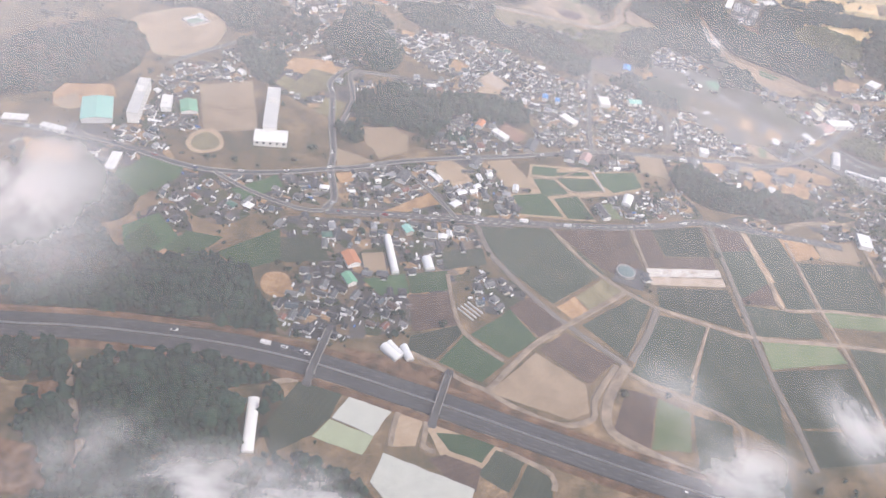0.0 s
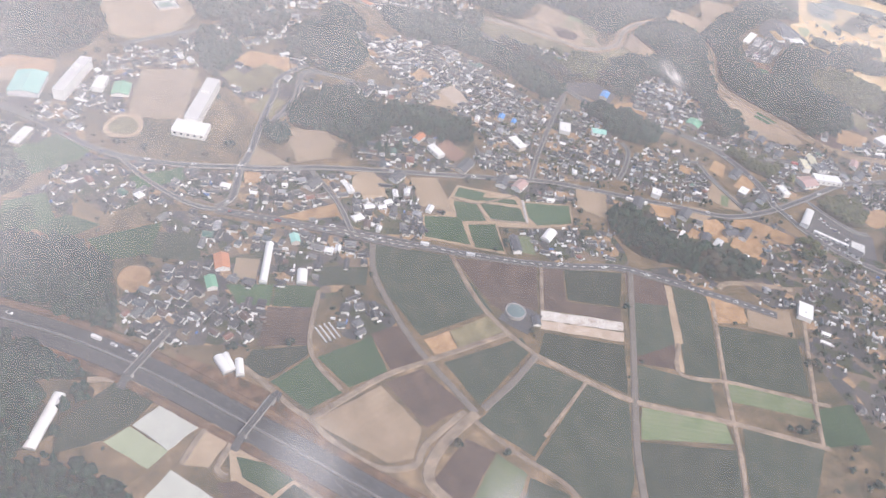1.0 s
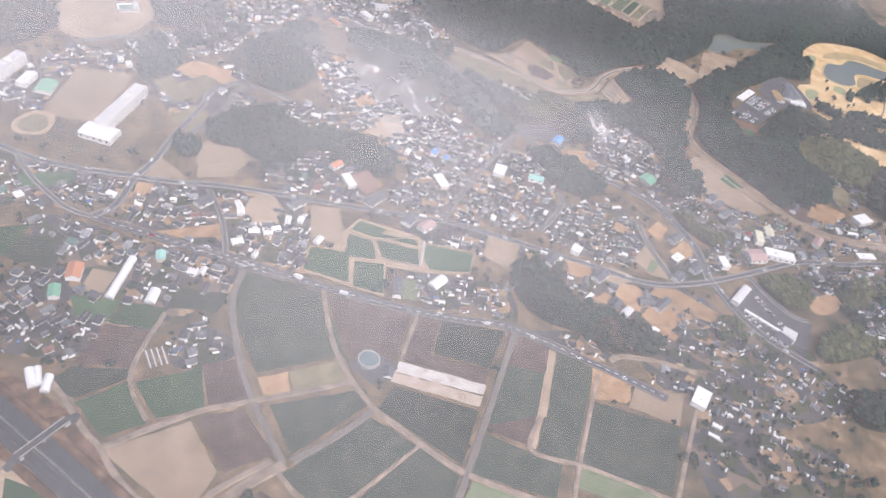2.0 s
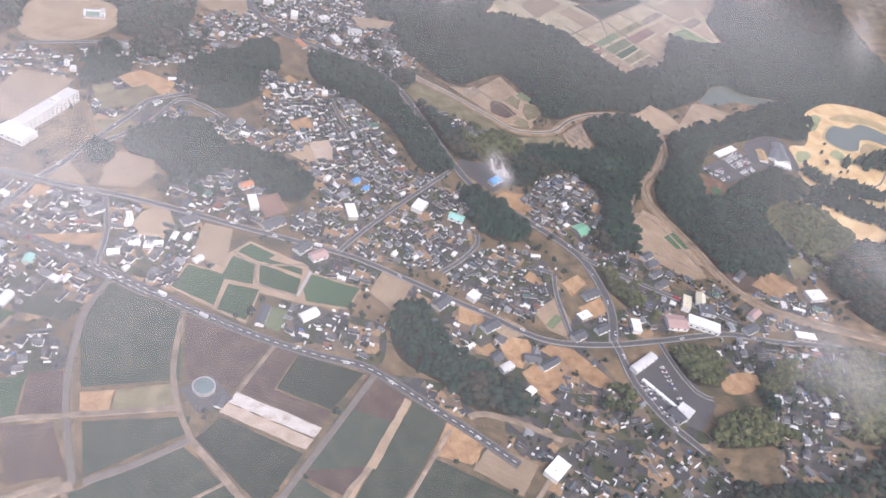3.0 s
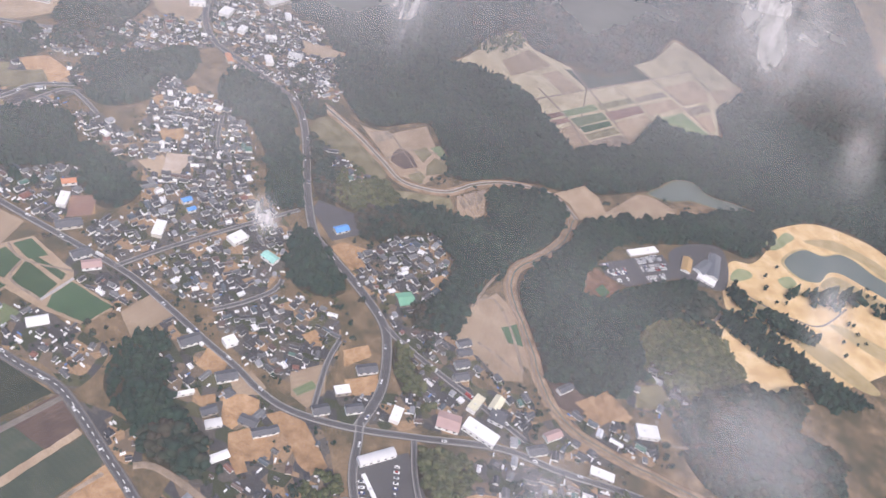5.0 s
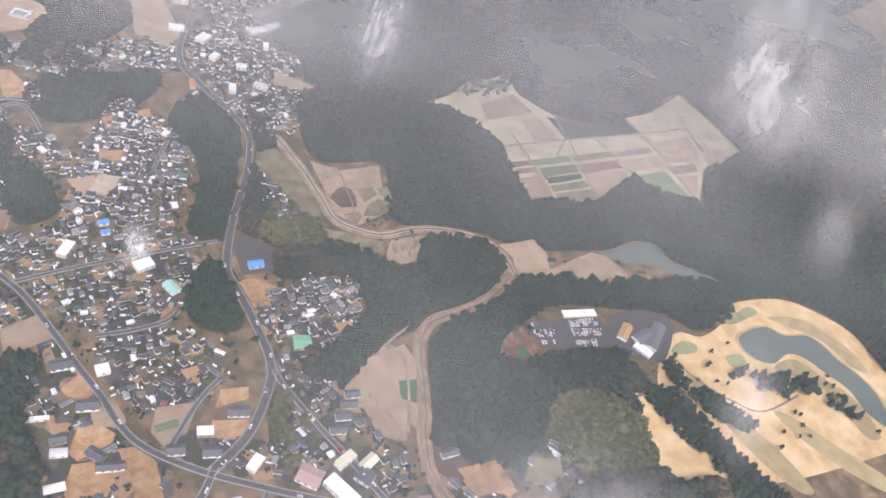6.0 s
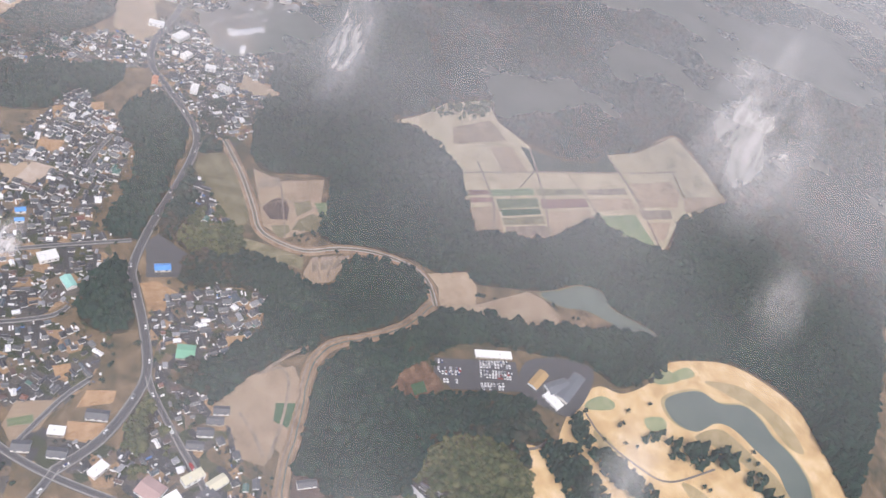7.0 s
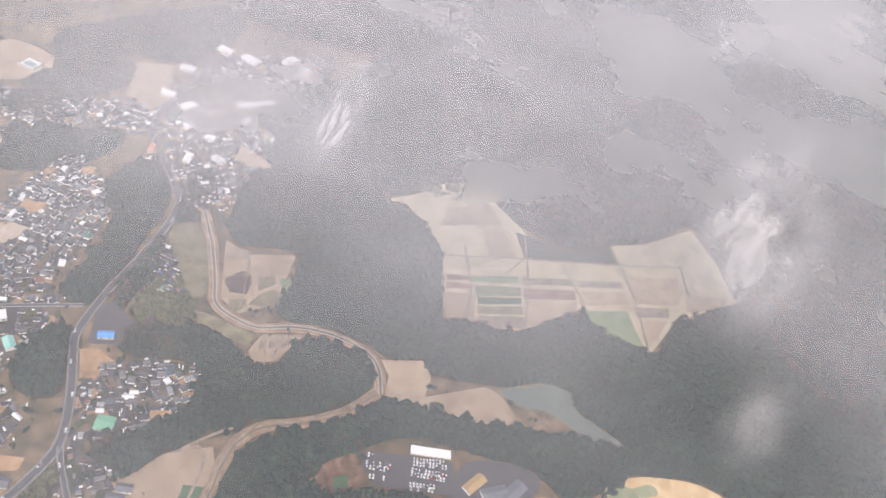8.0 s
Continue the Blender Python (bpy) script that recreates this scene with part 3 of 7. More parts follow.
plot([(-39.1, 161.8), (-27.8, 166.6), (-23.2, 145.9), (-34, 142.9)], straw_tan, "bare tan school playground")
plot([(-66.7, 147.9), (-63.2, 152.1), (-60, 146.3), (-63.3, 145)], straw_tan, "bare sports court beside the hall")
plot([(-36.5, 137.6), (-35.8, 142.3), (-32.3, 144), (-29.7, 141.1), (-29.3, 136.8), (-33.7, 134.6)], straw_tan, "round baseball ground of red earth")
plot([(-55.5, 176.8), (-62.5, 190.3), (-50, 201.8), (-39.9, 194.7), (-40.6, 180.3), (-48.3, 173.7)], straw_tan, "pale oval sports ground below the wood")
plot([(-19.9, 164.3), (-15, 176.6), (-8.1, 174.4), (-12.9, 162.9)], grass_olive, "rough grassy slope beside the school")
plot([(1.4, 145.1), (5.4, 151.1), (9.2, 151.2), (9.5, 144.5), (3.5, 140.3)], straw_tan, "dry grass clearing under the wood")
plot([(-6, 142.6), (2.5, 139), (-5.1, 135.8)], straw_tan, "dry straw-coloured fallow field")
plot([(-5.1, 133), (-1.9, 134.4), (-1.2, 131), (-4, 129.7)], soil_orange, "bare orange earth lot among the houses")
plot([(15.7, 139.6), (20.9, 141.8), (22.7, 136.1), (16.9, 133.9)], straw_tan, "dry straw-coloured fallow field")
plot([(5.6, 122.3), (14.5, 130), (16.1, 126.4), (9.9, 122.7)], soil_orange, "bare orange earth lot among the houses")

# lots and clearings of the eastern valley
plot([(96.5, 174.9), (97.9, 179.7), (100.5, 178.3), (99.1, 172.5)], soil_orange, "bare orange earth lot among the houses")
plot([(101.7, 170.1), (104.6, 175.3), (107.1, 171.9), (104.5, 168.3)], soil_orange, "bare orange earth lot among the houses")
plot([(133.6, 169.1), (136.2, 173.3), (139.5, 175.1), (140.8, 172.8), (135.3, 167.3)], soil_orange, "bare orange earth lot among the houses")
plot([(104.1, 205.5), (105.3, 214.3), (110.4, 212.3), (117.6, 203.7), (123.9, 197.8), (113.6, 199.2), (108.8, 199.7)], straw_tan, "cleared tan earth slope by the river bed")
plot([(136.6, 206.4), (140.3, 212.6), (142.3, 208.6), (139.9, 201.7)], soil_orange, "bare orange earth lot among the houses")
plot([(97.1, 161), (97.8, 165.3), (99.6, 164.8), (98.7, 160.8)], crop_pale, "small green lawn between houses", over=True)
plot([(93.7, 163.3), (96.4, 170.4), (101.2, 165.4), (101.9, 160.4), (98, 160)], straw_tan, "dry straw-coloured fallow field")
plot([(30.4, 156.9), (32.6, 161.2), (37.6, 158.3), (34.5, 154.2)], soil_orange, "red earth lot under the wood")
plot([(78, 200.1), (77.5, 193.4), (72.6, 193.2), (73, 196.8)], soil_orange, "bare orange earth lot among the houses")
plot([(37, 219.8), (35.3, 228.9), (56.1, 226.7), (62.7, 220.3), (54.6, 219.5)], grass_olive, "dry olive meadow above the canal")
plot([(42, 233.9), (48.7, 238.8), (51.2, 250.9), (67.9, 240), (68.8, 230.4), (63.1, 227.2)], straw_tan, "tan paddy field inside the canal bend")
plot([(64.6, 219.5), (69.3, 224.8), (76.4, 232), (79.8, 229.8), (75.1, 224.6), (70.9, 219.1)], grass_olive, "grassy strip under the canal")
plot([(77.4, 233.4), (79.7, 243.5), (85.4, 235.4), (85.4, 229.5), (81.3, 229.5)], straw_tan, "fan-shaped tan paddy field below the canal")
plot([(91.3, 260.7), (94.2, 271.8), (99.6, 271.1), (104.5, 267.1), (102, 257.1), (96.4, 260.7)], straw_tan, "fallow tan field beside the pond")
plot([(101, 257.2), (104.7, 267.5), (105.8, 284.2), (109.2, 287), (116.3, 287.8), (119, 283.7), (111.1, 268.9), (104.6, 259.7)], straw_tan, "reddish fallow field beside the pond")
plot([(104.3, 208.7), (105.2, 215.2), (110.4, 214.7), (123.8, 203.5), (116.5, 201.9), (110.2, 202.4)], straw_tan, "tan earth yard inside the river bend")
plot([(112.4, 207.6), (114.1, 211.5), (118.9, 207.4), (116.1, 205.4)], crop_green, "small green garden plot", over=True)
plot([(74.7, 193.2), (75.9, 197.5), (81.8, 195.9), (80.8, 192.3)], soil_orange, "bare orange earth lot among the houses")
plot([(96, 175.2), (98.1, 180.2), (100.4, 178.8), (98, 174.7)], soil_orange, "bare orange earth lot among the houses")
plot([(101.4, 170.3), (104.5, 176.3), (107.5, 174.4), (105.1, 169.4)], soil_orange, "bare orange earth lot among the houses")
plot([(135, 204.4), (138.1, 212.9), (144.1, 211.8), (142, 204.1)], soil_orange, "bare orange earth lot among the houses")
plot([(-49.2, 226.6), (-47, 237.8), (-26.5, 232.8), (-19.9, 225.6), (-29.7, 219.8)], straw_tan, "tan field above the town")
plot([(115.7, 236.5), (114.6, 244.2), (117.9, 245), (123.1, 244.5), (123.8, 236.7), (121.2, 232.8)], bank_scrub, "reddish scrub clearing beside the car park")
plot([(119.4, 237.5), (119.6, 240.9), (122.4, 240.2), (122.2, 236.9)], crop_green, "small green patch in the scrub")
plot([(-12, 156.1), (-10.4, 163.3), (-5.4, 161.9), (-6.4, 154.1)], grass_olive, "rough grass lot beside the school road")
plot([(-22.9, 167.2), (-21.1, 171.5), (-13, 165.7), (-15.2, 161.2)], grass_olive, "dry grass garden below the hill")
plot([(-22.2, 174.2), (-20.2, 181.1), (-10.8, 182), (-8.4, 175), (-13.4, 172.8)], soil_orange, "reddish earth clearing between woods")
plot([(0.6, 145), (-1.3, 151.8), (6.3, 154), (9.8, 149), (5.3, 141.5)], straw_tan, "fallow plot between road and wood")
plot([(15.7, 139.2), (17.1, 144.4), (22.9, 140.2), (21.2, 136.2)], straw_tan, "fallow plot beside the village road")
plot([(26.5, 175.6), (27.5, 181.5), (33, 180.9), (33.8, 175.6)], straw_tan, "pale bare lot among the houses")
plot([(19.3, 186.4), (21, 192), (24.9, 189.1), (23.2, 184.7)], soil_orange, "bare orange earth lot among the houses")
plot([(-0.1, 249.5), (11.9, 257), (16, 253.7), (7.3, 244.8)], straw_tan, "dry straw-coloured fallow field")

plot([(-67.6, 150.6), (-66.6, 155.2), (-57, 157.2), (-54.7, 152.2), (-59.6, 146.6), (-65.7, 145.8)], soil_orange, "sandy orange school court beside the hall")
plot([(-43.2, 63.5), (-38.6, 62.6), (-35, 57.7), (-35.9, 55.6), (-39.9, 55.2), (-47, 56)], bank_scrub, "brown scrubby earth at the foot of the wood")
plot([(-43.5, 72.7), (-39.7, 73.9), (-37.8, 71.2), (-40, 68.5)], bank_scrub, "reddish scrub clearing in the wood")
LOT = "bare orange earth lot among the houses"
plot([(92.7, 204.4), (94.3, 210), (97.4, 209.2), (96.8, 204.3)], soil_orange, LOT)
plot([(88.2, 171.1), (88.8, 174.3), (91.8, 173.7), (91.7, 170.9)], soil_orange, LOT)
plot([(6.2, 193), (6.5, 195.8), (10.1, 194.8), (10, 192)], soil_orange, LOT)
plot([(6.6, 202.2), (6.7, 205.8), (10.2, 204.8), (10.1, 201.4)], soil_orange, LOT)
plot([(32, 178.5), (27.7, 182.7), (31, 187.4), (35.6, 179.8)], soil_pale, "pale bare lot among the houses")

plot([(81.7, 150.9), (80.1, 155.3), (84.3, 156.8), (86.0, 154.3), (85.2, 151.4)], soil_orange, "bare orange earth lot among the houses")
plot([(88.4, 153.4), (89.2, 157.8), (93.9, 157.5), (94.2, 155.5), (92.0, 152.6)], straw_tan, "dry tan lot beside the village road")
plot([(90.9, 150.1), (92.5, 153.5), (95.3, 154.8), (97.4, 152.9), (96.7, 150.3), (97.1, 147.3), (94.9, 146.7)], soil_orange, "bare orange earth lot among the houses")
plot([(97.3, 146.3), (98.7, 149.9), (103.8, 151.0), (105.7, 148.4), (103.3, 145.0), (105.1, 144.2), (104.4, 142.4), (100.9, 143.5)], soil_orange, "bare orange earth lot among the houses")
plot([(98.3, 153.7), (99.3, 156.2), (104.0, 158.1), (113.2, 155.1), (112.4, 151.7), (109.2, 151.6), (104.5, 153.3)], soil_orange, "long strip of orange stubble below the road")
plot([(87.7, 146.6), (89.3, 149.5), (90.9, 148.6), (89.8, 146.0)], soil_orange, "bare orange earth lot among the houses")
plot([(136.2, 207.7), (136.8, 210.1), (145.4, 211.5), (145.4, 209.3), (139.9, 204.7), (137.8, 203.3)], soil_orange, "bare orange earth rim above the river")
plot([(128.8, 204.0), (131.0, 207.4), (136.4, 207.0), (137.8, 202.8), (133.5, 200.8)], soil_brown, "dark brown garden plot above the river")
plot([(141.9, 220.3), (145.4, 225.0), (149.3, 222.1), (148.2, 218.5), (144.6, 214.2)], grass_olive, "olive grass plot beside the wood")
plot([(108.0, 196.3), (104.4, 205.0), (103.9, 212.6), (107.4, 214.0), (114.7, 210.0), (121.6, 203.0), (124.7, 199.4), (120.9, 195.6), (114.3, 197.0), (110.8, 194.9)], straw_tan, "cleared tan earth yard inside the river bend", True)

plot([(30.2, 157.5), (32.7, 161.9), (37.5, 157.6), (35.4, 153.1)], soil_red, "reddish-brown fallow plot below the wood", True)
plot([(133.1, 167.8), (134.4, 171.7), (138.3, 174.8), (140.2, 172.9), (139.0, 169.5), (135.3, 166.3)], soil_orange, "round orange earth yard beside the thicket")
plot([(19.5, 133.3), (16.3, 139.3), (20.6, 142.0), (24.1, 135.5)], straw_tan, "tan fallow field beside the side road")

# terraced plateau in the forest
plot([(30.9, 284), (30, 297.6), (25.4, 311.4), (27.1, 328.3), (38.4, 324.4), (52.8, 327.7), (63.9, 320.2), (82.9, 283.1), (75.3, 285.9), (55.3, 294.6), (38.8, 293.2)], straw_pale, "wide terrace of dry tan fields ringed by forest")
plot([(64.5, 320.1), (72.5, 351.8), (77.4, 376.3), (99.6, 364.3), (97.5, 358.5), (107.6, 339.6), (88.8, 327), (91.4, 302.5), (83.2, 283.9)], straw_pale, "tan terraced field on the plateau")
plot([(63.5, 356.4), (65.2, 370.5), (61.4, 395.2), (79.4, 392.2), (97.3, 385.8), (99.3, 365.4), (77.6, 376.8), (72.4, 353.6)], straw_pale, "pale stubble field on the plateau")
plot([(51.8, 324.4), (62, 335.7), (66, 347.8), (63, 355.7), (71.8, 352.7), (63.6, 321.1)], crop_dark, "dark green crop strip against the forest", over=True)
plot([(37.8, 305.6), (37.2, 322), (48.2, 321.3), (45.6, 300.3)], straw_tan, "small tan stubble parcel on the plateau", True)
plot([(50, 312.6), (51.1, 320.8), (63.9, 318.2), (62.2, 308.7)], straw_tan, "small tan stubble parcel on the plateau", True)
plot([(65.8, 292), (67.4, 298.3), (69.4, 297.8), (68, 291.3)], soil_red, "narrow bed of reddish soil on the plateau", True)
plot([(68.8, 290.7), (70.6, 297.3), (72.6, 297.2), (71.1, 289.5)], soil_red, "narrow bed of reddish soil on the plateau", True)
plot([(67.6, 299.1), (70.7, 314.4), (73.6, 313), (70.3, 298.4)], crop_pale, "bed of pale green crop on the plateau", True)
plot([(71.6, 298.4), (75.1, 312.8), (78.5, 310.9), (75.6, 297.1)], crop_pale, "bed of pale green crop on the plateau", True)
plot([(76.1, 297.2), (79.2, 310.6), (81.4, 309.2), (78.6, 296)], crop_green, "bed of green crop on the plateau", True)
plot([(72.6, 287.6), (74.4, 297.2), (85.4, 291.7), (83.1, 282.2)], straw_tan, "small tan stubble parcel on the plateau", True)
plot([(79.3, 295.2), (82.4, 309.1), (85.4, 307.9), (82, 294.2)], grass_olive, "olive grass parcel on the plateau", True)
plot([(82.7, 294), (86, 307.5), (90.4, 305.7), (86.8, 291.7)], earth_path, "bare greyish-brown parcel on the plateau", True)
plot([(71.4, 315.1), (75.2, 332.2), (77.8, 330.6), (74.1, 314.1)], grass_olive, "olive grass parcel on the plateau", True)
plot([(75.8, 313.6), (79.6, 330.1), (83.3, 328.6), (79.8, 311.7)], soil_red, "narrow bed of reddish soil on the plateau", True)
plot([(80.9, 311.1), (84.2, 328), (88.2, 326.2), (89.9, 312.3), (90.7, 306.5)], straw_tan, "small tan stubble parcel on the plateau", True)
plot([(76.1, 333.5), (79.4, 349), (82.3, 347.9), (78.6, 332.4)], earth_path, "bare greyish-brown parcel on the plateau", True)
plot([(80.2, 331.2), (83.9, 347.4), (89, 345.7), (85.7, 328.5)], straw_tan, "small tan stubble parcel on the plateau", True)
plot([(87.7, 327.3), (91, 343.1), (106, 338.7), (105.9, 335.1), (98.2, 329.6), (94.4, 325.5)], crop_pale, "bed of pale green crop on the plateau", True)
plot([(78, 352.7), (81.8, 371.5), (87.9, 369.6), (92.7, 362.7), (88.7, 347.7)], straw_tan, "small tan stubble parcel on the plateau", True)
plot([(89.6, 369.5), (93.7, 386.4), (97.1, 384.3), (95.9, 363.8)], straw_tan, "small tan stubble parcel on the plateau", True)
plot([(89.7, 346.1), (93, 358.3), (96.6, 356.2), (93.9, 344.9)], earth_path, "bare greyish-brown parcel on the plateau", True)
plot([(95.3, 343.8), (97.7, 354.4), (103, 345.8), (103.1, 342)], straw_tan, "small tan stubble parcel on the plateau", True)
plot([(45.4, 233.6), (47.2, 239.1), (50.5, 238.2), (49.7, 232)], earth_path, "greyish-brown paddy parcel beside the canal", True)
plot([(57.2, 229.6), (55.3, 232.7), (54.6, 235.3), (56, 236.9), (59.2, 236.4), (63, 233.9), (61.4, 229.9)], soil_brown, "dark brown wet patch in the paddy field", True)
plot([(57.5, 238.5), (58.1, 243.1), (61.2, 242), (62.3, 237.1)], grass_olive, "olive paddy parcel inside the canal bend", True)
plot([(59, 243.8), (59.8, 247.2), (64.1, 245.3), (63.9, 243)], crop_pale, "pale green paddy parcel inside the canal bend", True)
plot([(63.8, 236.8), (62.8, 241.4), (65.7, 243.7), (68.9, 239.4), (66.7, 233.4)], grass_olive, "olive paddy parcel inside the canal bend", True)
plot([(63.8, 229.1), (64.8, 233.4), (67.1, 232.7), (68.5, 229.4), (66, 228.6)], grass_olive, "olive paddy parcel inside the canal bend", True)
plot([(76.9, 234.1), (77.2, 235.7), (81.2, 233.8), (81.4, 231.9)], earth_path, "greyish-brown paddy parcel beside the canal", True)
plot([(77.4, 236.4), (78.4, 240.2), (81.7, 235.7), (81.6, 234.2)], earth_path, "greyish-brown paddy parcel beside the canal", True)
plot([(78.6, 240.9), (79.3, 243.9), (82.3, 237.8), (82.1, 236.5)], earth_path, "greyish-brown paddy parcel beside the canal", True)

# golf course
plot([(138.3, 275.5), (137.9, 282.8), (142.1, 287.4), (142.5, 297.5), (139.9, 307.2), (144.1, 319.9), (149.3, 327.3), (158.1, 332), (166.7, 333.6), (175.8, 330), (189, 324), (196.7, 321.1), (179, 267.8), (166.1, 252.9), (158.4, 258.2), (146.9, 261.2), (141.1, 268.8)], turf_straw, "straw-coloured winter fairway of a golf course")
plot([(137.1, 251.5), (141.7, 252.7), (146.6, 257.4), (156.1, 256.8), (167.5, 255.3), (164, 241.8), (151.7, 248.8), (145, 251.2)], turf_straw, "long straw-coloured practice fairway in the wood")
plot([(142.8, 306), (143.1, 312), (145.9, 312), (145.1, 306.3)], turf_green, "pale green putting green of turf", over=True)
plot([(140.1, 276.1), (140.3, 281.2), (143.2, 283.1), (144.4, 280.9), (141.7, 274.8)], turf_green, "pale green tee of short turf", over=True)
plot([(148.4, 313.4), (154.1, 322.7), (161.9, 325.6), (169.2, 326.2), (175.8, 323.3), (172.2, 320.2), (162.6, 321.1), (154.1, 316.5)], turf_olive, "olive rough strip along the golf pond", over=True)
plot([(159.5, 296.9), (161, 305.8), (170.3, 308), (178.3, 309.1), (187.4, 304.3), (184.9, 299.8), (172.8, 303.8), (164.5, 300.3)], turf_olive, "olive rough on the near pond bank", over=True)
plot([(149.9, 287.6), (151.6, 292.4), (154.3, 291.3), (153.1, 286.5)], turf_green, "pale green putting green of turf", over=True)
plot([(167.2, 283.1), (170.3, 286.5), (181.7, 289.2), (193.6, 292.5), (195.4, 288.1), (180, 283)], turf_olive, "olive rough strip between golf fairways", over=True)
plot([(147.9, 271.4), (150.4, 274.3), (161, 273.5), (173.8, 273.7), (184.2, 271.2), (180.2, 267.2), (166.3, 267.3)], turf_olive, "olive rough strip between golf fairways", over=True)
plot([(140.2, 299), (141.9, 305.7), (145.3, 306.4), (143.8, 299.3)], turf_green, "pale green putting green of turf", over=True)


# ---- water ----
pond([(107.8, 287.5), (108.6, 294.4), (109.6, 302.1), (113.8, 306.4), (119.1, 304.9), (124.7, 308.0), (131.5, 311.6), (129.5, 304.6), (122.8, 300.6), (117.3, 296.8), (113.4, 290.4)], "grey forest pond with still water", grass_olive)
pond([(148.6, 296.6), (148.1, 302.2), (150.3, 309.3), (155.2, 311.9), (158.7, 318.3), (163.5, 319.6), (168.6, 318.6), (175, 318.9), (181.8, 316.7), (188.2, 309.5), (182.2, 308), (175.6, 310.9), (169, 310.2), (162.4, 309.3), (159.1, 305.9), (158.5, 298.5), (154, 294.9)], "grey-green golf course pond with sandy banks")

# ---- roads ----
motorway([(-61.2, 83.8), (-51.4, 83.7), (-39.2, 84.4), (-26.4, 84.1), (-14.9, 83.2), (-3.2, 81), (9.3, 77.4), (22.4, 73.3), (35, 69.1), (47.3, 65.2), (59.3, 61.7)], MOTORWAY_WIDTH)
main_road([(-6, 120.1), (1.5, 120.6), (8, 121.2), (23.4, 121.7), (31.2, 122.1)], 1.6, asphalt, True)
main_road([(14.2, 122.4), (19.6, 122.6), (38.1, 123.5), (53.5, 125.3), (64, 127.7), (71.9, 130.2), (79.3, 130), (88.2, 129), (95.6, 128.2), (104, 126.9)], 1.6, asphalt, True)
main_road([(-73.7, 137.5), (-59.5, 136.4), (-48.3, 134.1), (-35.4, 129.9), (-26.3, 129.3), (-16.6, 131), (-6, 134.5), (5.1, 138.1)], 1.7, asphalt, False)
main_road([(-4, 134.6), (8.4, 140.2), (21.1, 144.2), (32.9, 147.5), (44.6, 150.9), (56.4, 154.1), (68.2, 155.1), (78.7, 155.6), (86.2, 156.2), (93.9, 156.2), (100.6, 157.8), (109.8, 163.6), (119.6, 172.1), (131.4, 182.8), (142.6, 188.2), (156.1, 195.8), (173.5, 202.9)], 1.6, asphalt, False)
main_road([(110.8, 164.6), (107.5, 174.4), (100.6, 183.2), (94.8, 187.3), (84.3, 190.1), (73.1, 192), (67.1, 193.6), (56.1, 201.4), (44.4, 211.6), (34, 219.9), (25.1, 224.7), (15.4, 225.2), (0.4, 224.4), (-9, 224.2), (-20.6, 229.2), (-35.1, 241.3), (-51.9, 253)], 2.0, asphalt, False)
main_road([(97.1, 186.8), (100.9, 186.3), (112.1, 186.7), (122.2, 187.5), (133.6, 188.1)], 1.4, asphalt, False)
main_road([(110.1, 166), (112.8, 162.9), (115.9, 158.6), (119.6, 155.1), (125, 151.7), (133.2, 148.8)], 1.8, asphalt, False)
main_road([(-6.2, 120.6), (-4.7, 123.8), (-5, 127.5), (-6.3, 134), (-6.3, 140.3), (-7.8, 152.3), (-8.8, 164.7), (-9.6, 172.7), (-0.6, 188.6)], 1.6, asphalt, False)
main_road([(-29.7, 129.4), (-21.2, 123.9), (-11.4, 120), (-6.2, 120.1)], 1.1, asphalt, False)
main_road([(-47.9, 169.9), (-43.4, 176), (-31.3, 189.9), (-23.2, 201.8), (-10, 209.2), (-9, 219.9)], 1.3, asphalt, False)
main_road([(-5.7, 152.7), (-3.9, 163.7), (-5.4, 176.5), (-0.8, 178.2), (6.8, 177.7)], 1.3, asphalt, False)
main_road([(52.9, 153.1), (53.8, 163.4), (56.3, 179.5), (59.4, 195.9)], 1.1, asphalt, False)
main_road([(72.9, 161.3), (74.8, 167.2), (75.8, 174.6), (74.3, 178)], 1.1, asphalt, False)
main_road([(102.6, 161.2), (96.4, 170.4), (93.8, 176.3)], 1.1, asphalt, False)
main_road([(119.4, 171), (124.1, 166), (128.9, 162.4), (132.2, 162.6)], 1.1, asphalt, False)
main_road([(20.9, 203.7), (27.4, 197.4), (31.3, 194.4)], 1.0, asphalt, False)
main_road([(19.6, 122.6), (14.5, 130.8), (7.3, 138.4)], 1.1, asphalt, False)

# farm tracks
track([(24.1, 120.6), (25.8, 113.6), (28.9, 108.1), (36.5, 97.9), (48.2, 87)], 0.9, asphalt_pale)
track([(48.2, 87), (45.3, 82.6), (43, 77.8), (42.9, 73.1), (48.4, 69.5), (55.7, 66)], 1.5, earth_path)
track([(39.1, 122.6), (45.2, 112.4), (50.9, 106.3), (56.9, 102)], 0.8, earth_path)
track([(56.9, 102), (62.9, 100), (73.7, 96.9), (90, 97), (107.4, 96.3)], 0.9, earth_path)
track([(56.9, 102), (53.3, 94.6), (49.1, 88.1)], 1.0, asphalt_pale)
track([(74.6, 130), (74.4, 110.6), (74.1, 96.7), (74.1, 85.8), (74.8, 77.3), (74.9, 68.5)], 0.95, asphalt_pale)
track([(83, 112.7), (82.8, 105.4), (92.5, 106.2), (109.8, 106)], 0.6, earth_path)
track([(23.5, 78.6), (32.1, 89.5), (38.6, 95), (51.9, 105.8)], 0.8, earth_path)
track([(56.6, 125), (57.4, 113.2)], 0.6, earth_path)
track([(65.7, 98.3), (59.2, 85.5)], 0.4, earth_path)
track([(48.1, 85.5), (54.4, 81.7), (64.5, 76.3), (62.2, 67.7)], 0.6, earth_path)
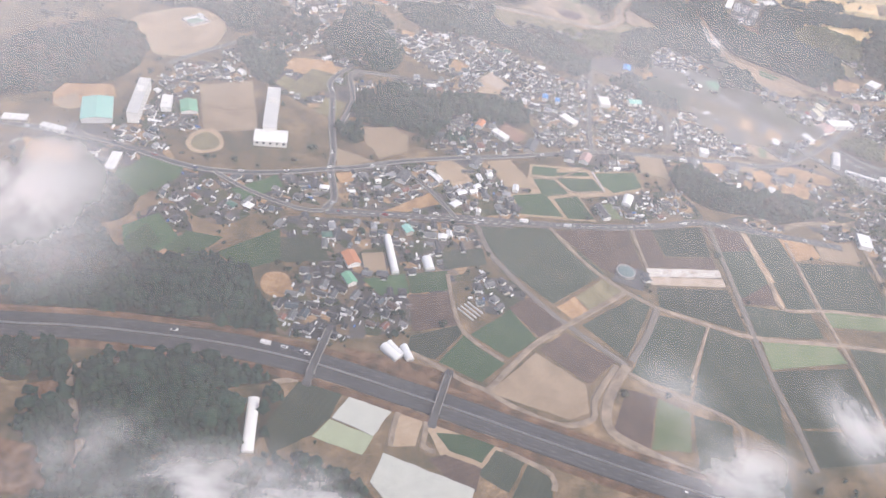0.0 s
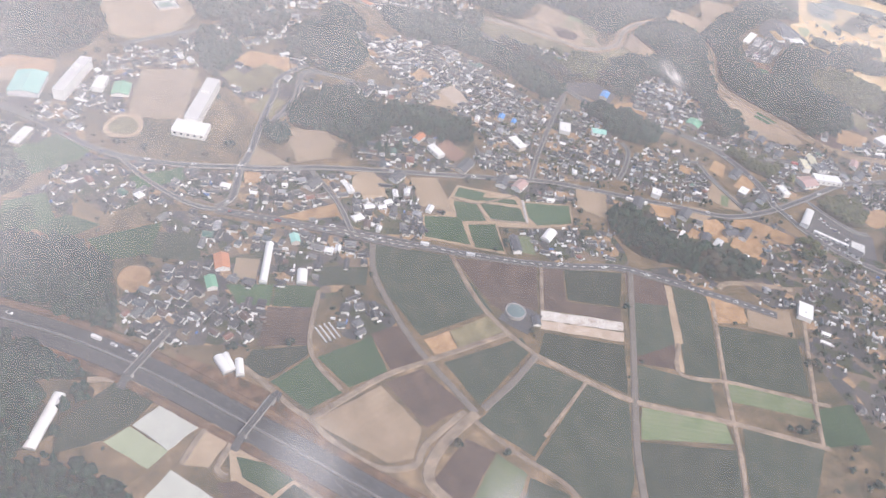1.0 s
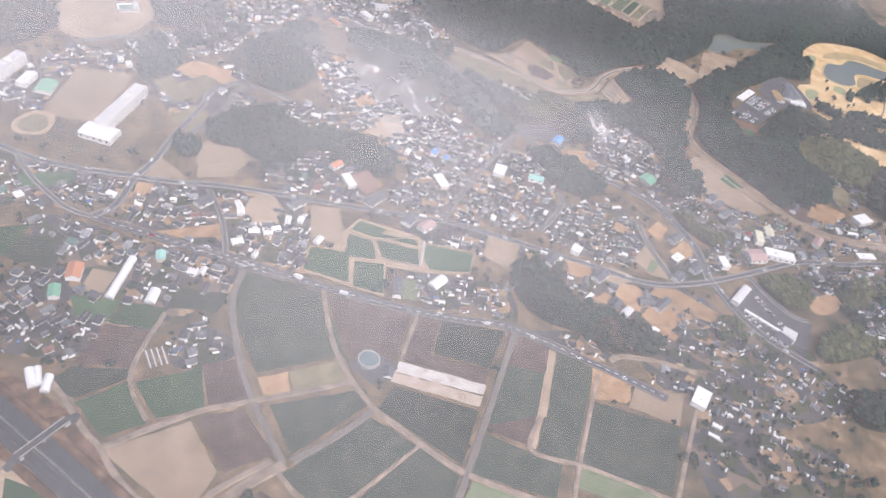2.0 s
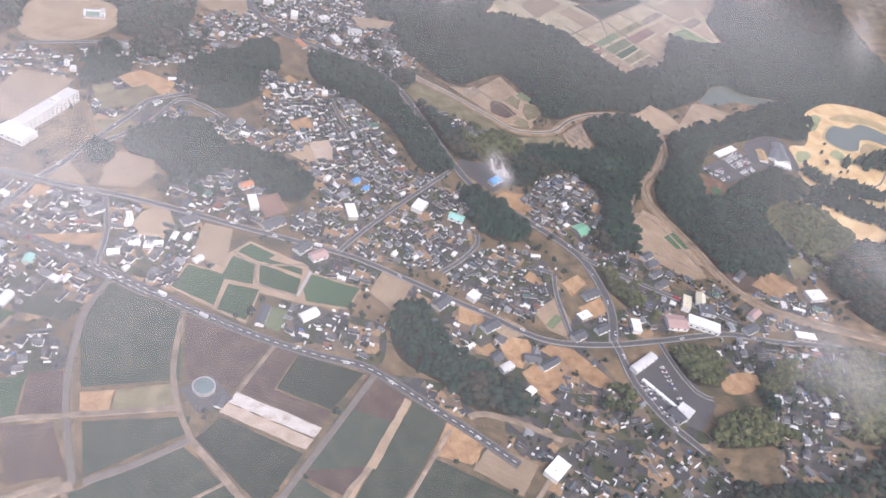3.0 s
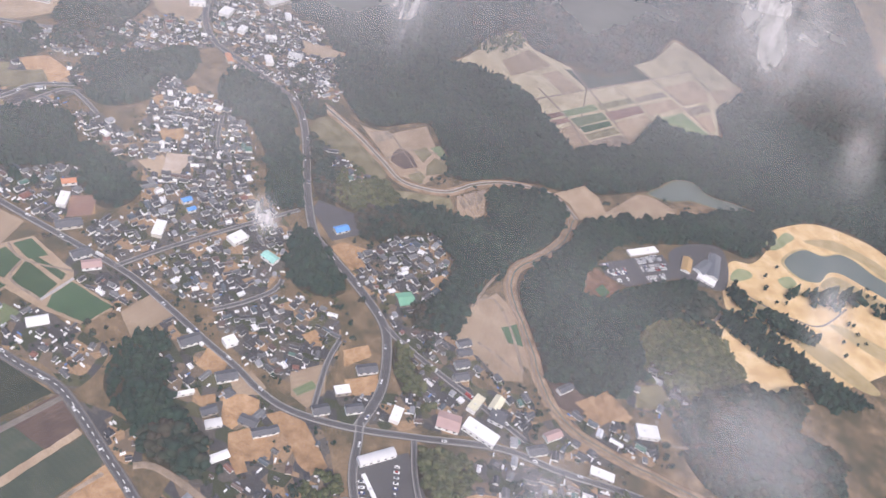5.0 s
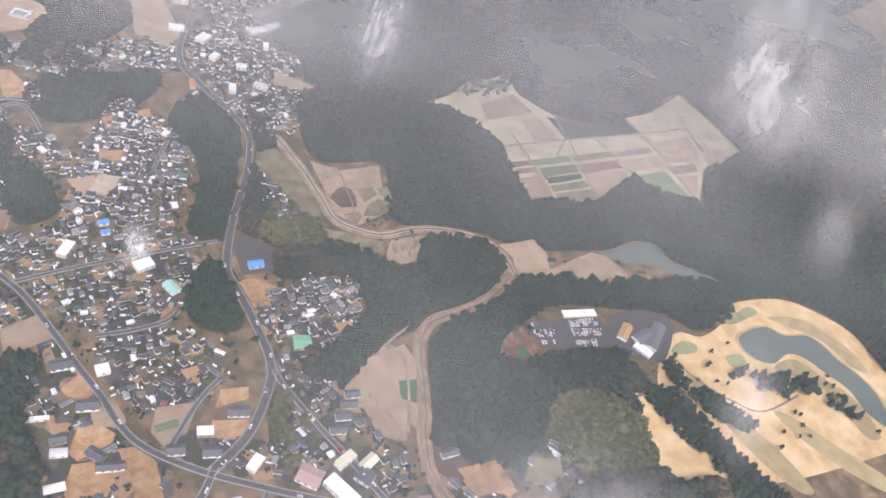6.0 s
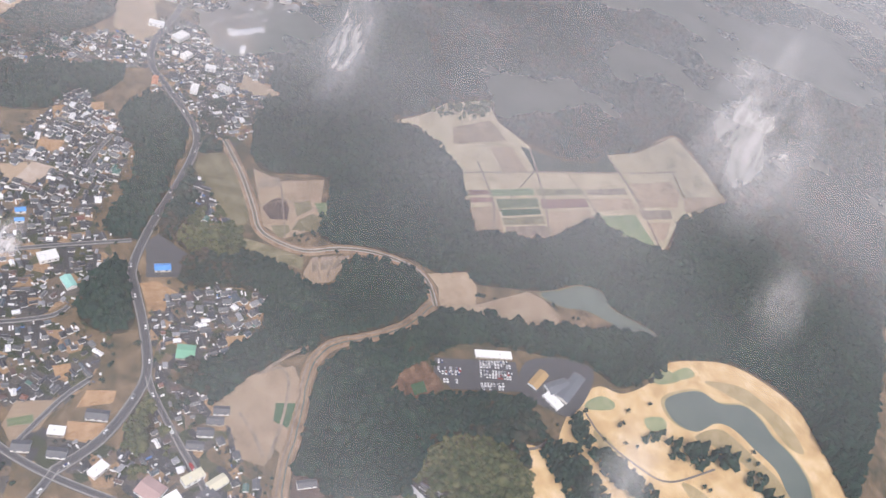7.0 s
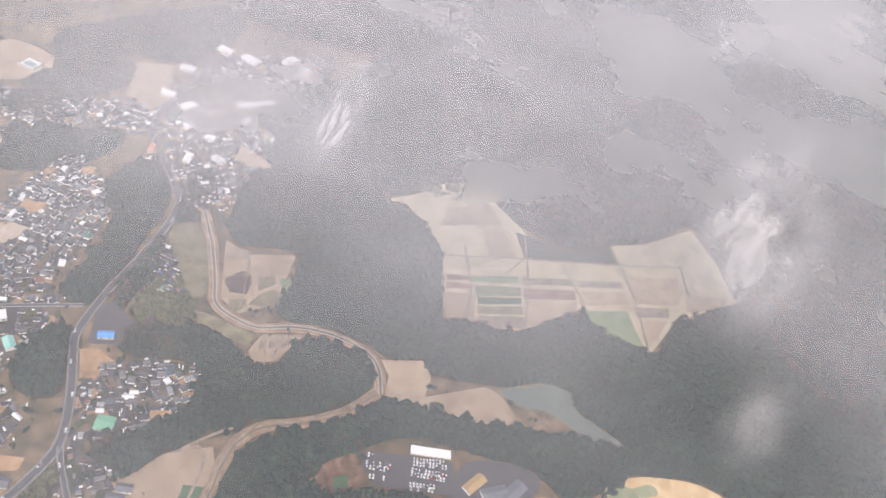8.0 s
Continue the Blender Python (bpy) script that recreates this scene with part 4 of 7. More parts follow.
track([(91, 126.8), (90.8, 105.8), (91.3, 90.5), (90.8, 80.3), (90.3, 71.3)], 0.6, earth_path)
track([(109.8, 130), (107.3, 108.2), (106.3, 96)], 0.6, earth_path)
track([(10.3, 86), (14.8, 83.7), (20.2, 80.3), (23.2, 79.1), (27.7, 76.2), (34.8, 73.5), (40.3, 75.2), (41.2, 79), (46.3, 86.8)], 0.8, earth_path)
track([(17.8, 105.3), (20, 92), (26.8, 85.5)], 0.6, earth_path)
track([(-9.3, 77), (-3.7, 78.2), (3.5, 77), (10.5, 75.9)], 0.7, earth_path)
track([(8.8, 67.1), (9.9, 73.3), (12.4, 74.4), (14.1, 72.2), (13.6, 67.6), (15.4, 66.8)], 0.7, earth_path)
track([(14.1, 72.2), (21.4, 71.9), (26.3, 67.8), (32.3, 64.5), (32.4, 61.7)], 0.7, earth_path)
track([(-33, 57), (-32.9, 63.1), (-38.2, 75.4), (-33.9, 78.1), (-26.2, 80.2)], 0.7, earth_path)
track([(42.3, 140.1), (45.3, 136.4), (53.1, 137.8)], 0.35, earth_path)
track([(36.6, 140.6), (42.2, 140.6), (49.8, 146.3)], 0.35, earth_path)
track([(51.5, 145.3), (53.1, 137.8)], 0.4, concrete)
track([(92.7, 131), (94.7, 133.3), (101, 135.1), (109, 136)], 1.0, earth_path)
track([(142.6, 273.7), (149.6, 273.2), (159, 276.2), (165.2, 280.8), (168, 294.8)], 0.4, asphalt_pale)
track([(142.6, 249.8), (144.7, 255.4), (144.5, 259.8)], 0.5, asphalt_pale)
track([(55.1, 303.6), (73.1, 296.6), (84.6, 287.7)], 0.6, earth_path)
track([(53.3, 327.2), (74.1, 316.3), (92.1, 304.4)], 0.6, earth_path)
track([(58.1, 294.2), (64, 319.5), (73, 354.5), (77.8, 377.6)], 0.6, earth_path)
track([(63.4, 355.9), (85.2, 349.5), (106.8, 339.7)], 0.6, earth_path)
track([(67.8, 332.6), (83.3, 330.4), (89.6, 327.6)], 0.5, earth_path)
track([(48.7, 238.8), (59, 234.7), (68.5, 230.6)], 0.3, earth_path)
track([(56, 227.6), (56.5, 237.6), (61.8, 243.9)], 0.3, earth_path)
track([(77.9, 234.5), (84.7, 232.5)], 0.3, earth_path)
track([(78.8, 239.1), (84.4, 234.4)], 0.3, earth_path)

track([(104.3, 206.9), (104.8, 212.5), (108.9, 212.3), (116.4, 207.3), (123.6, 200.9)], 0.55, earth_path)
track([(111.7, 199.9), (117.3, 200.5), (122.9, 200.1)], 0.5, earth_path)
track([(149.4, 215.4), (152.0, 211.2), (156.4, 213.6), (159.6, 217.8)], 0.5, earth_path)
track([(101.6, 220.6), (102.3, 215.3), (104.0, 208.7)], 0.4, earth_path)

# canal and river
canal([(28.9, 231), (43.2, 229.8), (56.4, 227.4), (63.7, 225.7), (68.8, 227.6), (74.4, 233.3), (76.4, 242.5), (80.5, 250.7), (87.2, 257.1), (93.5, 258.9), (101.4, 256.3)], 1.3)
river_bed([(100.6, 255.8), (103.9, 246.5), (104.3, 236.5), (103, 226.5), (106.2, 219.2), (113, 213.8), (120, 208.5), (126, 203.4), (131.5, 199.8), (139.5, 198.1), (147.5, 199.7), (156, 202.4), (172.1, 207.8), (191.3, 216.6)], 2.1)


# ---- larger buildings ----
WHITE, PALE, CREAM, PINK, ORANGE, GREEN, TEAL, BLUE, OCHRE, GREYR, CLUB = white_sheet, pale_roof, cream_roof, pink_roof, orange_roof, green_roof, teal_roof, blue_roof, ochre_roof, grey_roof, club_roof


def gable(bm, l, w, z, rise, over=0.12, thick=0.07):
    """A pitched roof with its ridge along x, with thickness and overhang."""
    x0, x1 = -l / 2 - over, l / 2 + over
    drop = rise * over / (w / 2)
    pro = [(-w / 2 - over, z - drop), (0, z + rise), (w / 2 + over, z - drop)]
    ring = [[bm.verts.new((x, y, h + k)) for y, h in pro for k in (0, thick)] for x in (x0, x1)]
    a, b = ring
    for q in ((1, 3), (3, 5)):
        bm.faces.new((a[q[0]], b[q[0]], b[q[1]], a[q[1]]))
    for q in ((2, 0), (4, 2)):
        bm.faces.new((a[q[0]], b[q[0]], b[q[1]], a[q[1]]))
    for r in ring:
        bm.faces.new((r[0], r[1], r[3], r[2]))
        bm.faces.new((r[2], r[3], r[5], r[4]))
    bm.faces.new((a[0], b[0], b[1], a[1]))
    bm.faces.new((a[5], b[5], b[4], a[4]))
    bmesh.ops.recalc_face_normals(bm, faces=list(bm.faces))
    return bm


def hip(bm, l, w, z, rise, over=0.14, thick=0.06):
    """A hipped roof with eaves."""
    x, y, r = l / 2 + over, w / 2 + over, max(0.05, (l - w) / 2)
    low = [bm.verts.new((sx * x, sy * y, z - 0.05)) for sx, sy in ((-1, -1), (1, -1), (1, 1), (-1, 1))]
    mid = [bm.verts.new((v.co.x, v.co.y, z - 0.05 + thick)) for v in low]
    a, b = bm.verts.new((-r, 0, z + rise)), bm.verts.new((r, 0, z + rise))
    bm.faces.new(low[::-1])
    for i in range(4):
        bm.faces.new((low[i], low[(i + 1) % 4], mid[(i + 1) % 4], mid[i]))
    bm.faces.new((mid[0], mid[1], b, a))
    bm.faces.new((mid[1], mid[2], b))
    bm.faces.new((mid[2], mid[3], a, b))
    bm.faces.new((mid[3], mid[0], a))
    return bm


def gable_wall(l, w, z, rise):
    bm = bmesh.new()
    ends = [[bm.verts.new((x, y, h)) for y, h in ((-w / 2, -0.02), (w / 2, -0.02), (w / 2, z), (0, z + rise), (-w / 2, z))] for x in (-l / 2, l / 2)]
    a, b = ends
    bm.faces.new(a[::-1])
    bm.faces.new(b)
    for i in range(5):
        bm.faces.new((a[i], b[i], b[(i + 1) % 5], a[(i + 1) % 5]))
    bmesh.ops.recalc_face_normals(bm, faces=list(bm.faces))
    return bm


def vault(bm, l, w, z, rise, seg=8):
    """A curved sheet roof along x, closed at its ends."""
    arc = [(-(w / 2 + 0.05) * math.cos(math.pi * k / seg), z + rise * math.sin(math.pi * k / seg)) for k in range(seg + 1)]
    a, b = ([bm.verts.new((x, y, h)) for y, h in arc] for x in (-l / 2 - 0.05, l / 2 + 0.05))
    for k in range(seg):
        bm.faces.new((a[k], b[k], b[k + 1], a[k + 1]))
    bm.faces.new(a)
    bm.faces.new(b[::-1])
    bm.faces.new((a[0], a[-1], b[-1], b[0]))
    bmesh.ops.recalc_face_normals(bm, faces=list(bm.faces))
    return bm


def building(x, y, yaw, l, w, h, roof_mat, label):
    """A larger single building: walls, roof, windows, ribs or vents as its kind has them."""
    if w > l:
        l, w, yaw = w, l, yaw + 90
    greenhouse = "greenhouse" in label or "glasshouse" in label
    school = "storeys" in label
    name = "greenhouse" if greenhouse else "school_building" if school else "workshop" if "house" not in label else "house"
    ob = thing(name, label, name.replace("_", " "))
    h *= 0.85 if school else 0.62
    wall_h = h * (0.45 if greenhouse else 0.8)
    if greenhouse:
        part("wall", boxed(-l / 2, l / 2, -w / 2, w / 2, -0.02, wall_h), white_sheet, ob)
        part("roof", vault(bmesh.new(), l, w, wall_h, h - wall_h), roof_mat, ob)
        for k in range(int(l / 1.2) + 1):
            xx = -l / 2 + k * l / max(1, int(l / 1.2))
            part("rib", boxed(xx - 0.03, xx + 0.03, -w / 2 - 0.04, w / 2 + 0.04, -0.02, wall_h + 0.06), steel, ob)
    elif "curved" in label:
        wall = part("wall", boxed(-l / 2, l / 2, -w / 2, w / 2, -0.02, wall_h), wall_plaster, ob)
        part("roof", vault(bmesh.new(), l, w, wall_h, h - wall_h), roof_mat, ob)
    elif "flat" in label or school or "sheet-metal" in label or "white" in label:
        wall = part("wall", boxed(-l / 2, l / 2, -w / 2, w / 2, -0.02, h - 0.1), wall_plaster, ob)
        part("roof", boxed(-l / 2 - 0.06, l / 2 + 0.06, -w / 2 - 0.06, w / 2 + 0.06, h - 0.1, h), roof_mat, ob)
        for s in (-1, 1):
            part("parapet", boxed(-l / 2 - 0.06, l / 2 + 0.06, s * (w / 2) - 0.05, s * (w / 2) + 0.05, h, h + 0.08), roof_mat, ob)
        part("roof_vent", boxed(-l * 0.2, -l * 0.2 + 0.4, -0.2, 0.2, h, h + 0.2, taper=0.04), pale_roof, ob)
        if school:
            part("stair_tower", boxed(l * 0.12, l * 0.12 + 1.2, -w * 0.3, w * 0.3, h, h + 0.5), wall_plaster, ob)
    else:
        rise = min(0.45, w * 0.2)
        wall = part("wall", gable_wall(l, w, wall_h, rise), wall_plaster, ob)
        roof = part("roof", gable(bmesh.new(), l, w, wall_h, rise), roof_mat, ob)
        part("ridge_cap", boxed(-l / 2 - 0.12, l / 2 + 0.12, -0.06, 0.06, wall_h + rise + 0.02, wall_h + rise + 0.12), roof_mat, roof)
    if not greenhouse:
        rows = 3 if school else 1
        for k in range(rows):
            z0 = (k + 0.35) * wall_h / rows if school else wall_h * 0.45
            for s in (-1, 1):
                n = max(1, int(l / 1.3))
                for j in range(n):
                    c = -l / 2 + (j + 0.5) * l / n
                    part("window", boxed(c - 0.25, c + 0.25, s * w / 2 - 0.03, s * w / 2 + 0.03, z0, z0 + 0.34 * wall_h / rows), glass_dark, wall)
        part("door", boxed(l / 2 - 0.03, l / 2 + 0.03, -0.25, 0.25, -0.02, min(0.6, wall_h * 0.6)), steel, wall)
    ob.matrix_basis = pose(x, y, 0, 0, 0, yaw)
    for k in range(-2, 3):
        a = radians(yaw)
        SPOTS.append((x + math.cos(a) * l * k / 4.5, y + math.sin(a) * l * k / 4.5, w / 2 + 0.6))
    return ob


building(59.8, 177.8, 91, 3.9, 2.6, 1.8, WHITE, "white flat-roofed workshop among the houses")
building(48.7, 166.0, 131, 4.5, 2.1, 1.8, WHITE, "white flat-roofed workshop among the houses")
building(57.6, 134.8, 68, 3.7, 2.0, 1.8, WHITE, "white plastic greenhouse beside green fields")
building(81.6, 158.8, 78, 2.4, 2.0, 1.8, WHITE, "white flat-roofed workshop among the houses")
building(126.7, 182.0, 10, 6.9, 2.8, 2.0, WHITE, "large white sheet-metal store roof by the crossroads")
building(121.1, 178.9, 30, 4.4, 3.7, 1.8, PINK, "low pinkish-roofed shop by the crossroads")
building(121.9, 186.4, 98, 4.1, 1.8, 2.2, CREAM, "cream flat-roofed office block")
building(149.5, 210.2, 42, 4.7, 3.0, 1.8, WHITE, "white flat-roofed warehouse on the hillside")
building(117.5, 162.8, 67, 7.0, 1.8, 2.0, PALE, "long pale grey shop with a curved roof")
building(113.6, 172.1, 115, 3.3, 1.9, 1.8, WHITE, "white flat-roofed shop at the crossroads")
building(126.7, 187.5, 20, 3.2, 3.0, 1.8, GREYR, "grey-roofed house behind the white store")
building(126.4, 153.6, 151, 3.1, 2.4, 1.8, GREYR, "long grey shed by the car park")
building(51.1, 129.5, 108, 4.5, 1.6, 1.8, GREYR, "grey-roofed farmhouse by the crop field")
building(56.4, 109.9, 105, 2.0, 1.4, 1.0, GREYR, "grey shed beside the water tank")
building(7.3, 108.8, 101, 10.2, 1.3, 1.8, WHITE, "long white greenhouse in the village")
building(14.2, 107.3, 103, 3.2, 1.7, 1.8, WHITE, "white plastic greenhouse in the village")
building(8.2, 84.8, 135, 3.5, 1.4, 1.8, WHITE, "white greenhouse at the motorway bank")
building(8.9, 85.5, 129, 3.3, 1.0, 1.8, WHITE, "white greenhouse at the motorway bank")
building(10.8, 84.9, 113, 3.0, 1.2, 1.8, WHITE, "white greenhouse at the motorway bank")
building(0.1, 106.3, 115, 3.5, 2.4, 1.8, ORANGE, "orange-roofed house in the village")
building(0.2, 100.9, 121, 2.7, 1.7, 1.8, GREEN, "green-roofed house in the village")
building(10.2, 116.4, 118, 2.1, 1.5, 1.8, TEAL, "teal-roofed house beside the road")
building(-47.8, 127.4, 91, 5.7, 1.8, 1.8, WHITE, "white bent-roofed factory hall")
building(-11.2, 68.7, 94, 9.3, 1.6, 1.2, WHITE, "long white greenhouse beside the motorway wood")
building(-19.8, 142.3, 5, 6.9, 4.6, 2.6, WHITE, "white school gymnasium with a curved roof")
building(-21.1, 152.1, 95, 17.1, 2.8, 3.0, PALE, "long pale grey school building of three storeys")
building(-49.2, 150.2, 95, 14.8, 2.3, 3.0, PALE, "long white school building of three storeys")
building(-56.5, 145.2, 105, 8.6, 6.0, 2.4, TEAL, "school hall with a pale turquoise roof")
building(-43.7, 151.2, 99, 5.1, 2.1, 2.0, WHITE, "white school annexe with flat roof")
building(-39.0, 151.2, 106, 4.8, 3.4, 1.4, GREEN, "low green-roofed school store shed")
building(70.1, 199.2, -105, 3.4, 1.9, 1.8, BLUE, "bright blue-roofed shop on the main road")
building(119.8, 261.6, -115, 9.4, 2.1, 1.0, WHITE, "long white open shed behind the car park")
building(135.4, 274.5, 111, 9.9, 3.2, 1.6, CLUB, "grey-roofed golf clubhouse wing")
building(133.8, 271.4, 85, 6.2, 3.1, 1.6, CLUB, "grey-roofed golf clubhouse wing")
building(136.5, 267.6, -170, 4.8, 2.5, 1.2, WHITE, "white entrance hall of the clubhouse")
building(130.2, 268.0, 110, 5.9, 2.5, 1.3, OCHRE, "low ochre-roofed annexe of the clubhouse")
building(68.3, 179.7, -172, 3.4, 2.1, 1.8, TEAL, "pale teal-roofed hall in the village")
building(-21.4, 259.5, 94, 12.4, 3.3, 2.2, PALE, "long pale warehouse in the far town")
building(124.6, 190.0, 101, 3.6, 2.0, 1.8, CREAM, "cream-roofed workshop beside the road")
building(94.2, 195.5, 62, 3.6, 3.5, 1.5, GREEN, "green-roofed house row in the hamlet")
building(122.7, 156.9, -21, 9.3, 0.6, 1.0, WHITE, "long white canopy along the car park")
building(127.5, 155.4, 74, 3.2, 2.8, 1.6, PALE, "pale flat-roofed shop beside the car park")
building(109.9, 129.3, 76, 4.4, 2.7, 1.8, WHITE, "white sheet-metal workshop by the road")
building(-69.2, 531.8, 114, 26.1, 4.3, 3.0, WHITE, "white flat-roofed factory far in the forest")
building(-49.0, 434.6, 41, 7.8, 4.9, 2.5, WHITE, "white flat-roofed hall far in the forest")
building(-31.9, 590.4, 73, 9.6, 6.9, 2.5, PALE, "pale flat-roofed hall far in the forest")
building(-70.5, 138.6, 6, 4.6, 2.0, 1.6, WHITE, "white sheet-metal works beside the upper road")
building(-62.5, 136.8, -12, 5.0, 1.4, 1.4, WHITE, "long white sheet-metal store beside the upper road")
building(0.0, 222.0, -25, 4.2, 1.5, 1.4, ORANGE, "orange-roofed market hall on the valley road")
for k in range(4):
    building(20.8 + 0.6 * k, 95.5 + 0.6 * k, -45, 3.6, 0.2, 0.4, PALE, "narrow white greenhouse tunnel beside a field")
building(87.7, 153.3, 65, 3.8, 2.2, 1.7, GREYR, "grey-roofed house on an orange earth lot")
building(86.1, 145.1, 66, 3.9, 0.7, 1.2, WHITE, "long white sheet-metal shed beside the grove")
building(91.8, 146.3, 70, 2.7, 1.6, 1.7, GREYR, "grey-roofed house on an orange earth lot")
building(94.3, 145.4, 64, 2.8, 1.6, 1.4, PALE, "pale blue-grey curved shed on orange earth")
building(97.8, 150.2, 24, 3.2, 1.8, 1.7, GREYR, "grey-roofed house on an orange earth lot")
building(100.7, 150.2, 64, 2.5, 1.6, 1.7, GREYR, "grey-roofed house on an orange earth lot")
building(101.8, 152.3, 69, 1.9, 1.4, 1.7, GREYR, "grey-roofed house on an orange earth lot")
building(102.5, 175.3, 60, 4.0, 2.0, 1.7, GREYR, "grey-roofed house on an orange earth lot")
building(103.2, 167.9, 61, 2.9, 1.8, 1.7, WHITE, "white flat-roofed house beside the railway road")
building(107.6, 166.8, 60, 3.2, 1.8, 1.7, GREYR, "grey-roofed house on an orange earth lot")
building(103.9, 161.8, 63, 3.0, 2.0, 1.7, GREYR, "grey-roofed house on an orange earth lot")
building(77.0, 153.1, 75, 3.9, 2.2, 1.7, GREYR, "large grey-roofed farmhouse behind the grove")
building(76.9, 154.4, -1, 4.7, 0.5, 1.0, WHITE, "long white sheet-metal wall roof of a farmyard")
building(110.3, 196.7, 66, 3.0, 1.7, 1.7, GREYR, "grey-roofed house in a row by the clearing")
building(112.0, 194.7, 62, 3.2, 1.7, 1.7, GREYR, "grey-roofed house in a row by the clearing")
building(113.7, 192.0, 63, 3.1, 1.7, 1.7, GREYR, "grey-roofed house in a row by the clearing")
building(115.7, 189.2, 62, 3.2, 1.7, 1.7, GREYR, "grey-roofed house in a row by the clearing")
building(143.1, 224.4, 17, 4.8, 1.2, 1.2, PALE, "long pale curved shed at the edge of the wood")
building(149.2, 223.8, 8, 2.2, 1.4, 1.7, GREYR, "small grey-roofed house at the edge of the wood")
building(131.7, 205.1, 74, 3.7, 1.5, 1.7, GREYR, "small grey-roofed house above the river")
building(136.6, 193.2, 70, 3.7, 1.8, 1.7, PINK, "dull red-roofed house beside the river road")
building(-50.3, 265.6, 35, 6.0, 3.5, 2.0, WHITE, "white flat-roofed hall in the far town")
building(-21.4, 237.5, 120, 5.0, 3.0, 2.0, WHITE, "white flat-roofed hall in the far town")
building(-29.1, 232.7, 60, 4.5, 2.2, 2.0, WHITE, "white flat-roofed hall in the far town")
building(5.7, 231.5, 150, 4.0, 2.0, 2.0, WHITE, "white flat-roofed hall in the far town")
building(7.2, 240.1, 35, 4.0, 2.0, 2.0, PALE, "pale grey flat-roofed hall in the far town")
building(-49.4, 280.7, 120, 6.0, 3.5, 2.0, PALE, "pale grey flat-roofed hall in the far town")
building(-3.6, 240.1, 60, 3.0, 2.0, 2.0, WHITE, "white flat-roofed hall in the far town")
building(-41.6, 283.4, 150, 6.0, 4.0, 2.0, PALE, "pale grey flat-roofed hall in the far town")
building(-56.8, 258.1, 35, 5.0, 3.0, 2.0, WHITE, "white flat-roofed hall in the far town")
building(-11.0, 235.4, 120, 3.4, 2.0, 2.0, WHITE, "white flat-roofed hall in the far town")
building(-44.4, 242.2, 60, 5.0, 2.4, 2.0, PALE, "pale grey flat-roofed hall in the far town")
building(-12.1, 254.1, 150, 3.0, 1.6, 2.0, WHITE, "white flat-roofed hall in the far town")
building(44.0, 176.2, 82, 2.1, 1.3, 1.7, BLUE, "bright blue-roofed house in the village")
building(47.1, 175.2, 81, 1.8, 1.0, 1.7, BLUE, "small bright blue-roofed house in the village")
building(26.4, 159.1, 68, 2.9, 1.6, 1.7, ORANGE, "orange-roofed house below the wood")
building(30.9, 155.2, -45, 4.2, 1.8, 1.7, WHITE, "white flat-roofed workshop below the wood")
building(50.5, 149.6, 65, 3.5, 2.2, 1.7, PINK, "dull red-roofed farmhouse beside the green fields")
building(46.7, 149.7, 81, 3.6, 2.2, 1.7, GREYR, "large grey-roofed farmhouse beside the green fields")
building(38.0, 152.2, 69, 5.0, 2.4, 1.7, GREYR, "large grey-roofed temple house beside the road")
building(24.6, 142.6, 66, 3.4, 2.0, 1.7, GREYR, "large grey-roofed farmhouse beside the road")
building(8.8, 133.8, 69, 3.4, 2.2, 1.7, GREYR, "large grey-roofed farmhouse beside the road")
building(136.5, 187.8, 58, 3.8, 2.0, 1.7, GREYR, "small grey-roofed house above the river")
building(148.2, 193.6, 25, 4.7, 1.8, 1.7, WHITE, "white flat-roofed shop beside the road bridge")
building(100.0, 142.3, 74, 3.3, 1.6, 0.8, WHITE, "small grey glasshouse on orange earth")


PARKING = [(114.9, 247.2), (123.7, 266.1), (131.1, 261.6), (123.9, 246.1), (118.3, 244.7)]
CLUB_DRIVE = [(124.7, 268.2), (126.5, 277.3), (132.4, 284.6), (137.9, 279.4), (141.5, 269.5), (137.5, 265.3), (131.1, 261.6)]
SHOP_PARK = [(116.1, 158.7), (120.4, 168.2), (133.1, 161.7), (131.7, 153.3), (124.2, 152.6)]
ROAD_APRON = [(60.7, 198.7), (59, 202.3), (67.3, 206.1), (73.5, 202.2), (71.3, 195.2)]
MOTORWAY_CARS = [(-8.6, 83.9, 0), (-7.2, 83.7, 1), (-5.8, 83.3, 0), (-4.9, 82.9, 1), (-11.6, 84.4, 2), (-25.9, 85.4, 0), (52.2, 62.9, 0)]


# ---- finding free ground ----
def inside(xy, poly):
    x, y = xy[:, 0], xy[:, 1]
    hit = np.zeros(len(xy), bool)
    j = len(poly) - 1
    for i in range(len(poly)):
        (xi, yi), (xj, yj) = poly[i], poly[j]
        with np.errstate(divide="ignore", invalid="ignore"):
            hit ^= ((yi > y) != (yj > y)) & (x < (xj - xi) * (y - yi) / (yj - yi) + xi)
        j = i
    return hit


def road_gap(xy):
    """Distance from each place to the nearest edge of a road, track or river."""
    best = np.full(len(xy), 1e9)
    for line, half in LINES:
        lo, hi = line.min(0) - 8, line.max(0) + 8
        near = np.all((xy > lo) & (xy < hi), axis=1)
        if not near.any():
            continue
        p = xy[near]
        d = np.full(len(p), 1e9)
        for a, b in zip(line, line[1:]):
            ab = b - a
            t = np.clip(((p - a) @ ab) / max(1e-9, ab @ ab), 0, 1)
            d = np.minimum(d, np.hypot(*(p - a - t[:, None] * ab).T))
        best[near] = np.minimum(best[near], d - half)
    return best


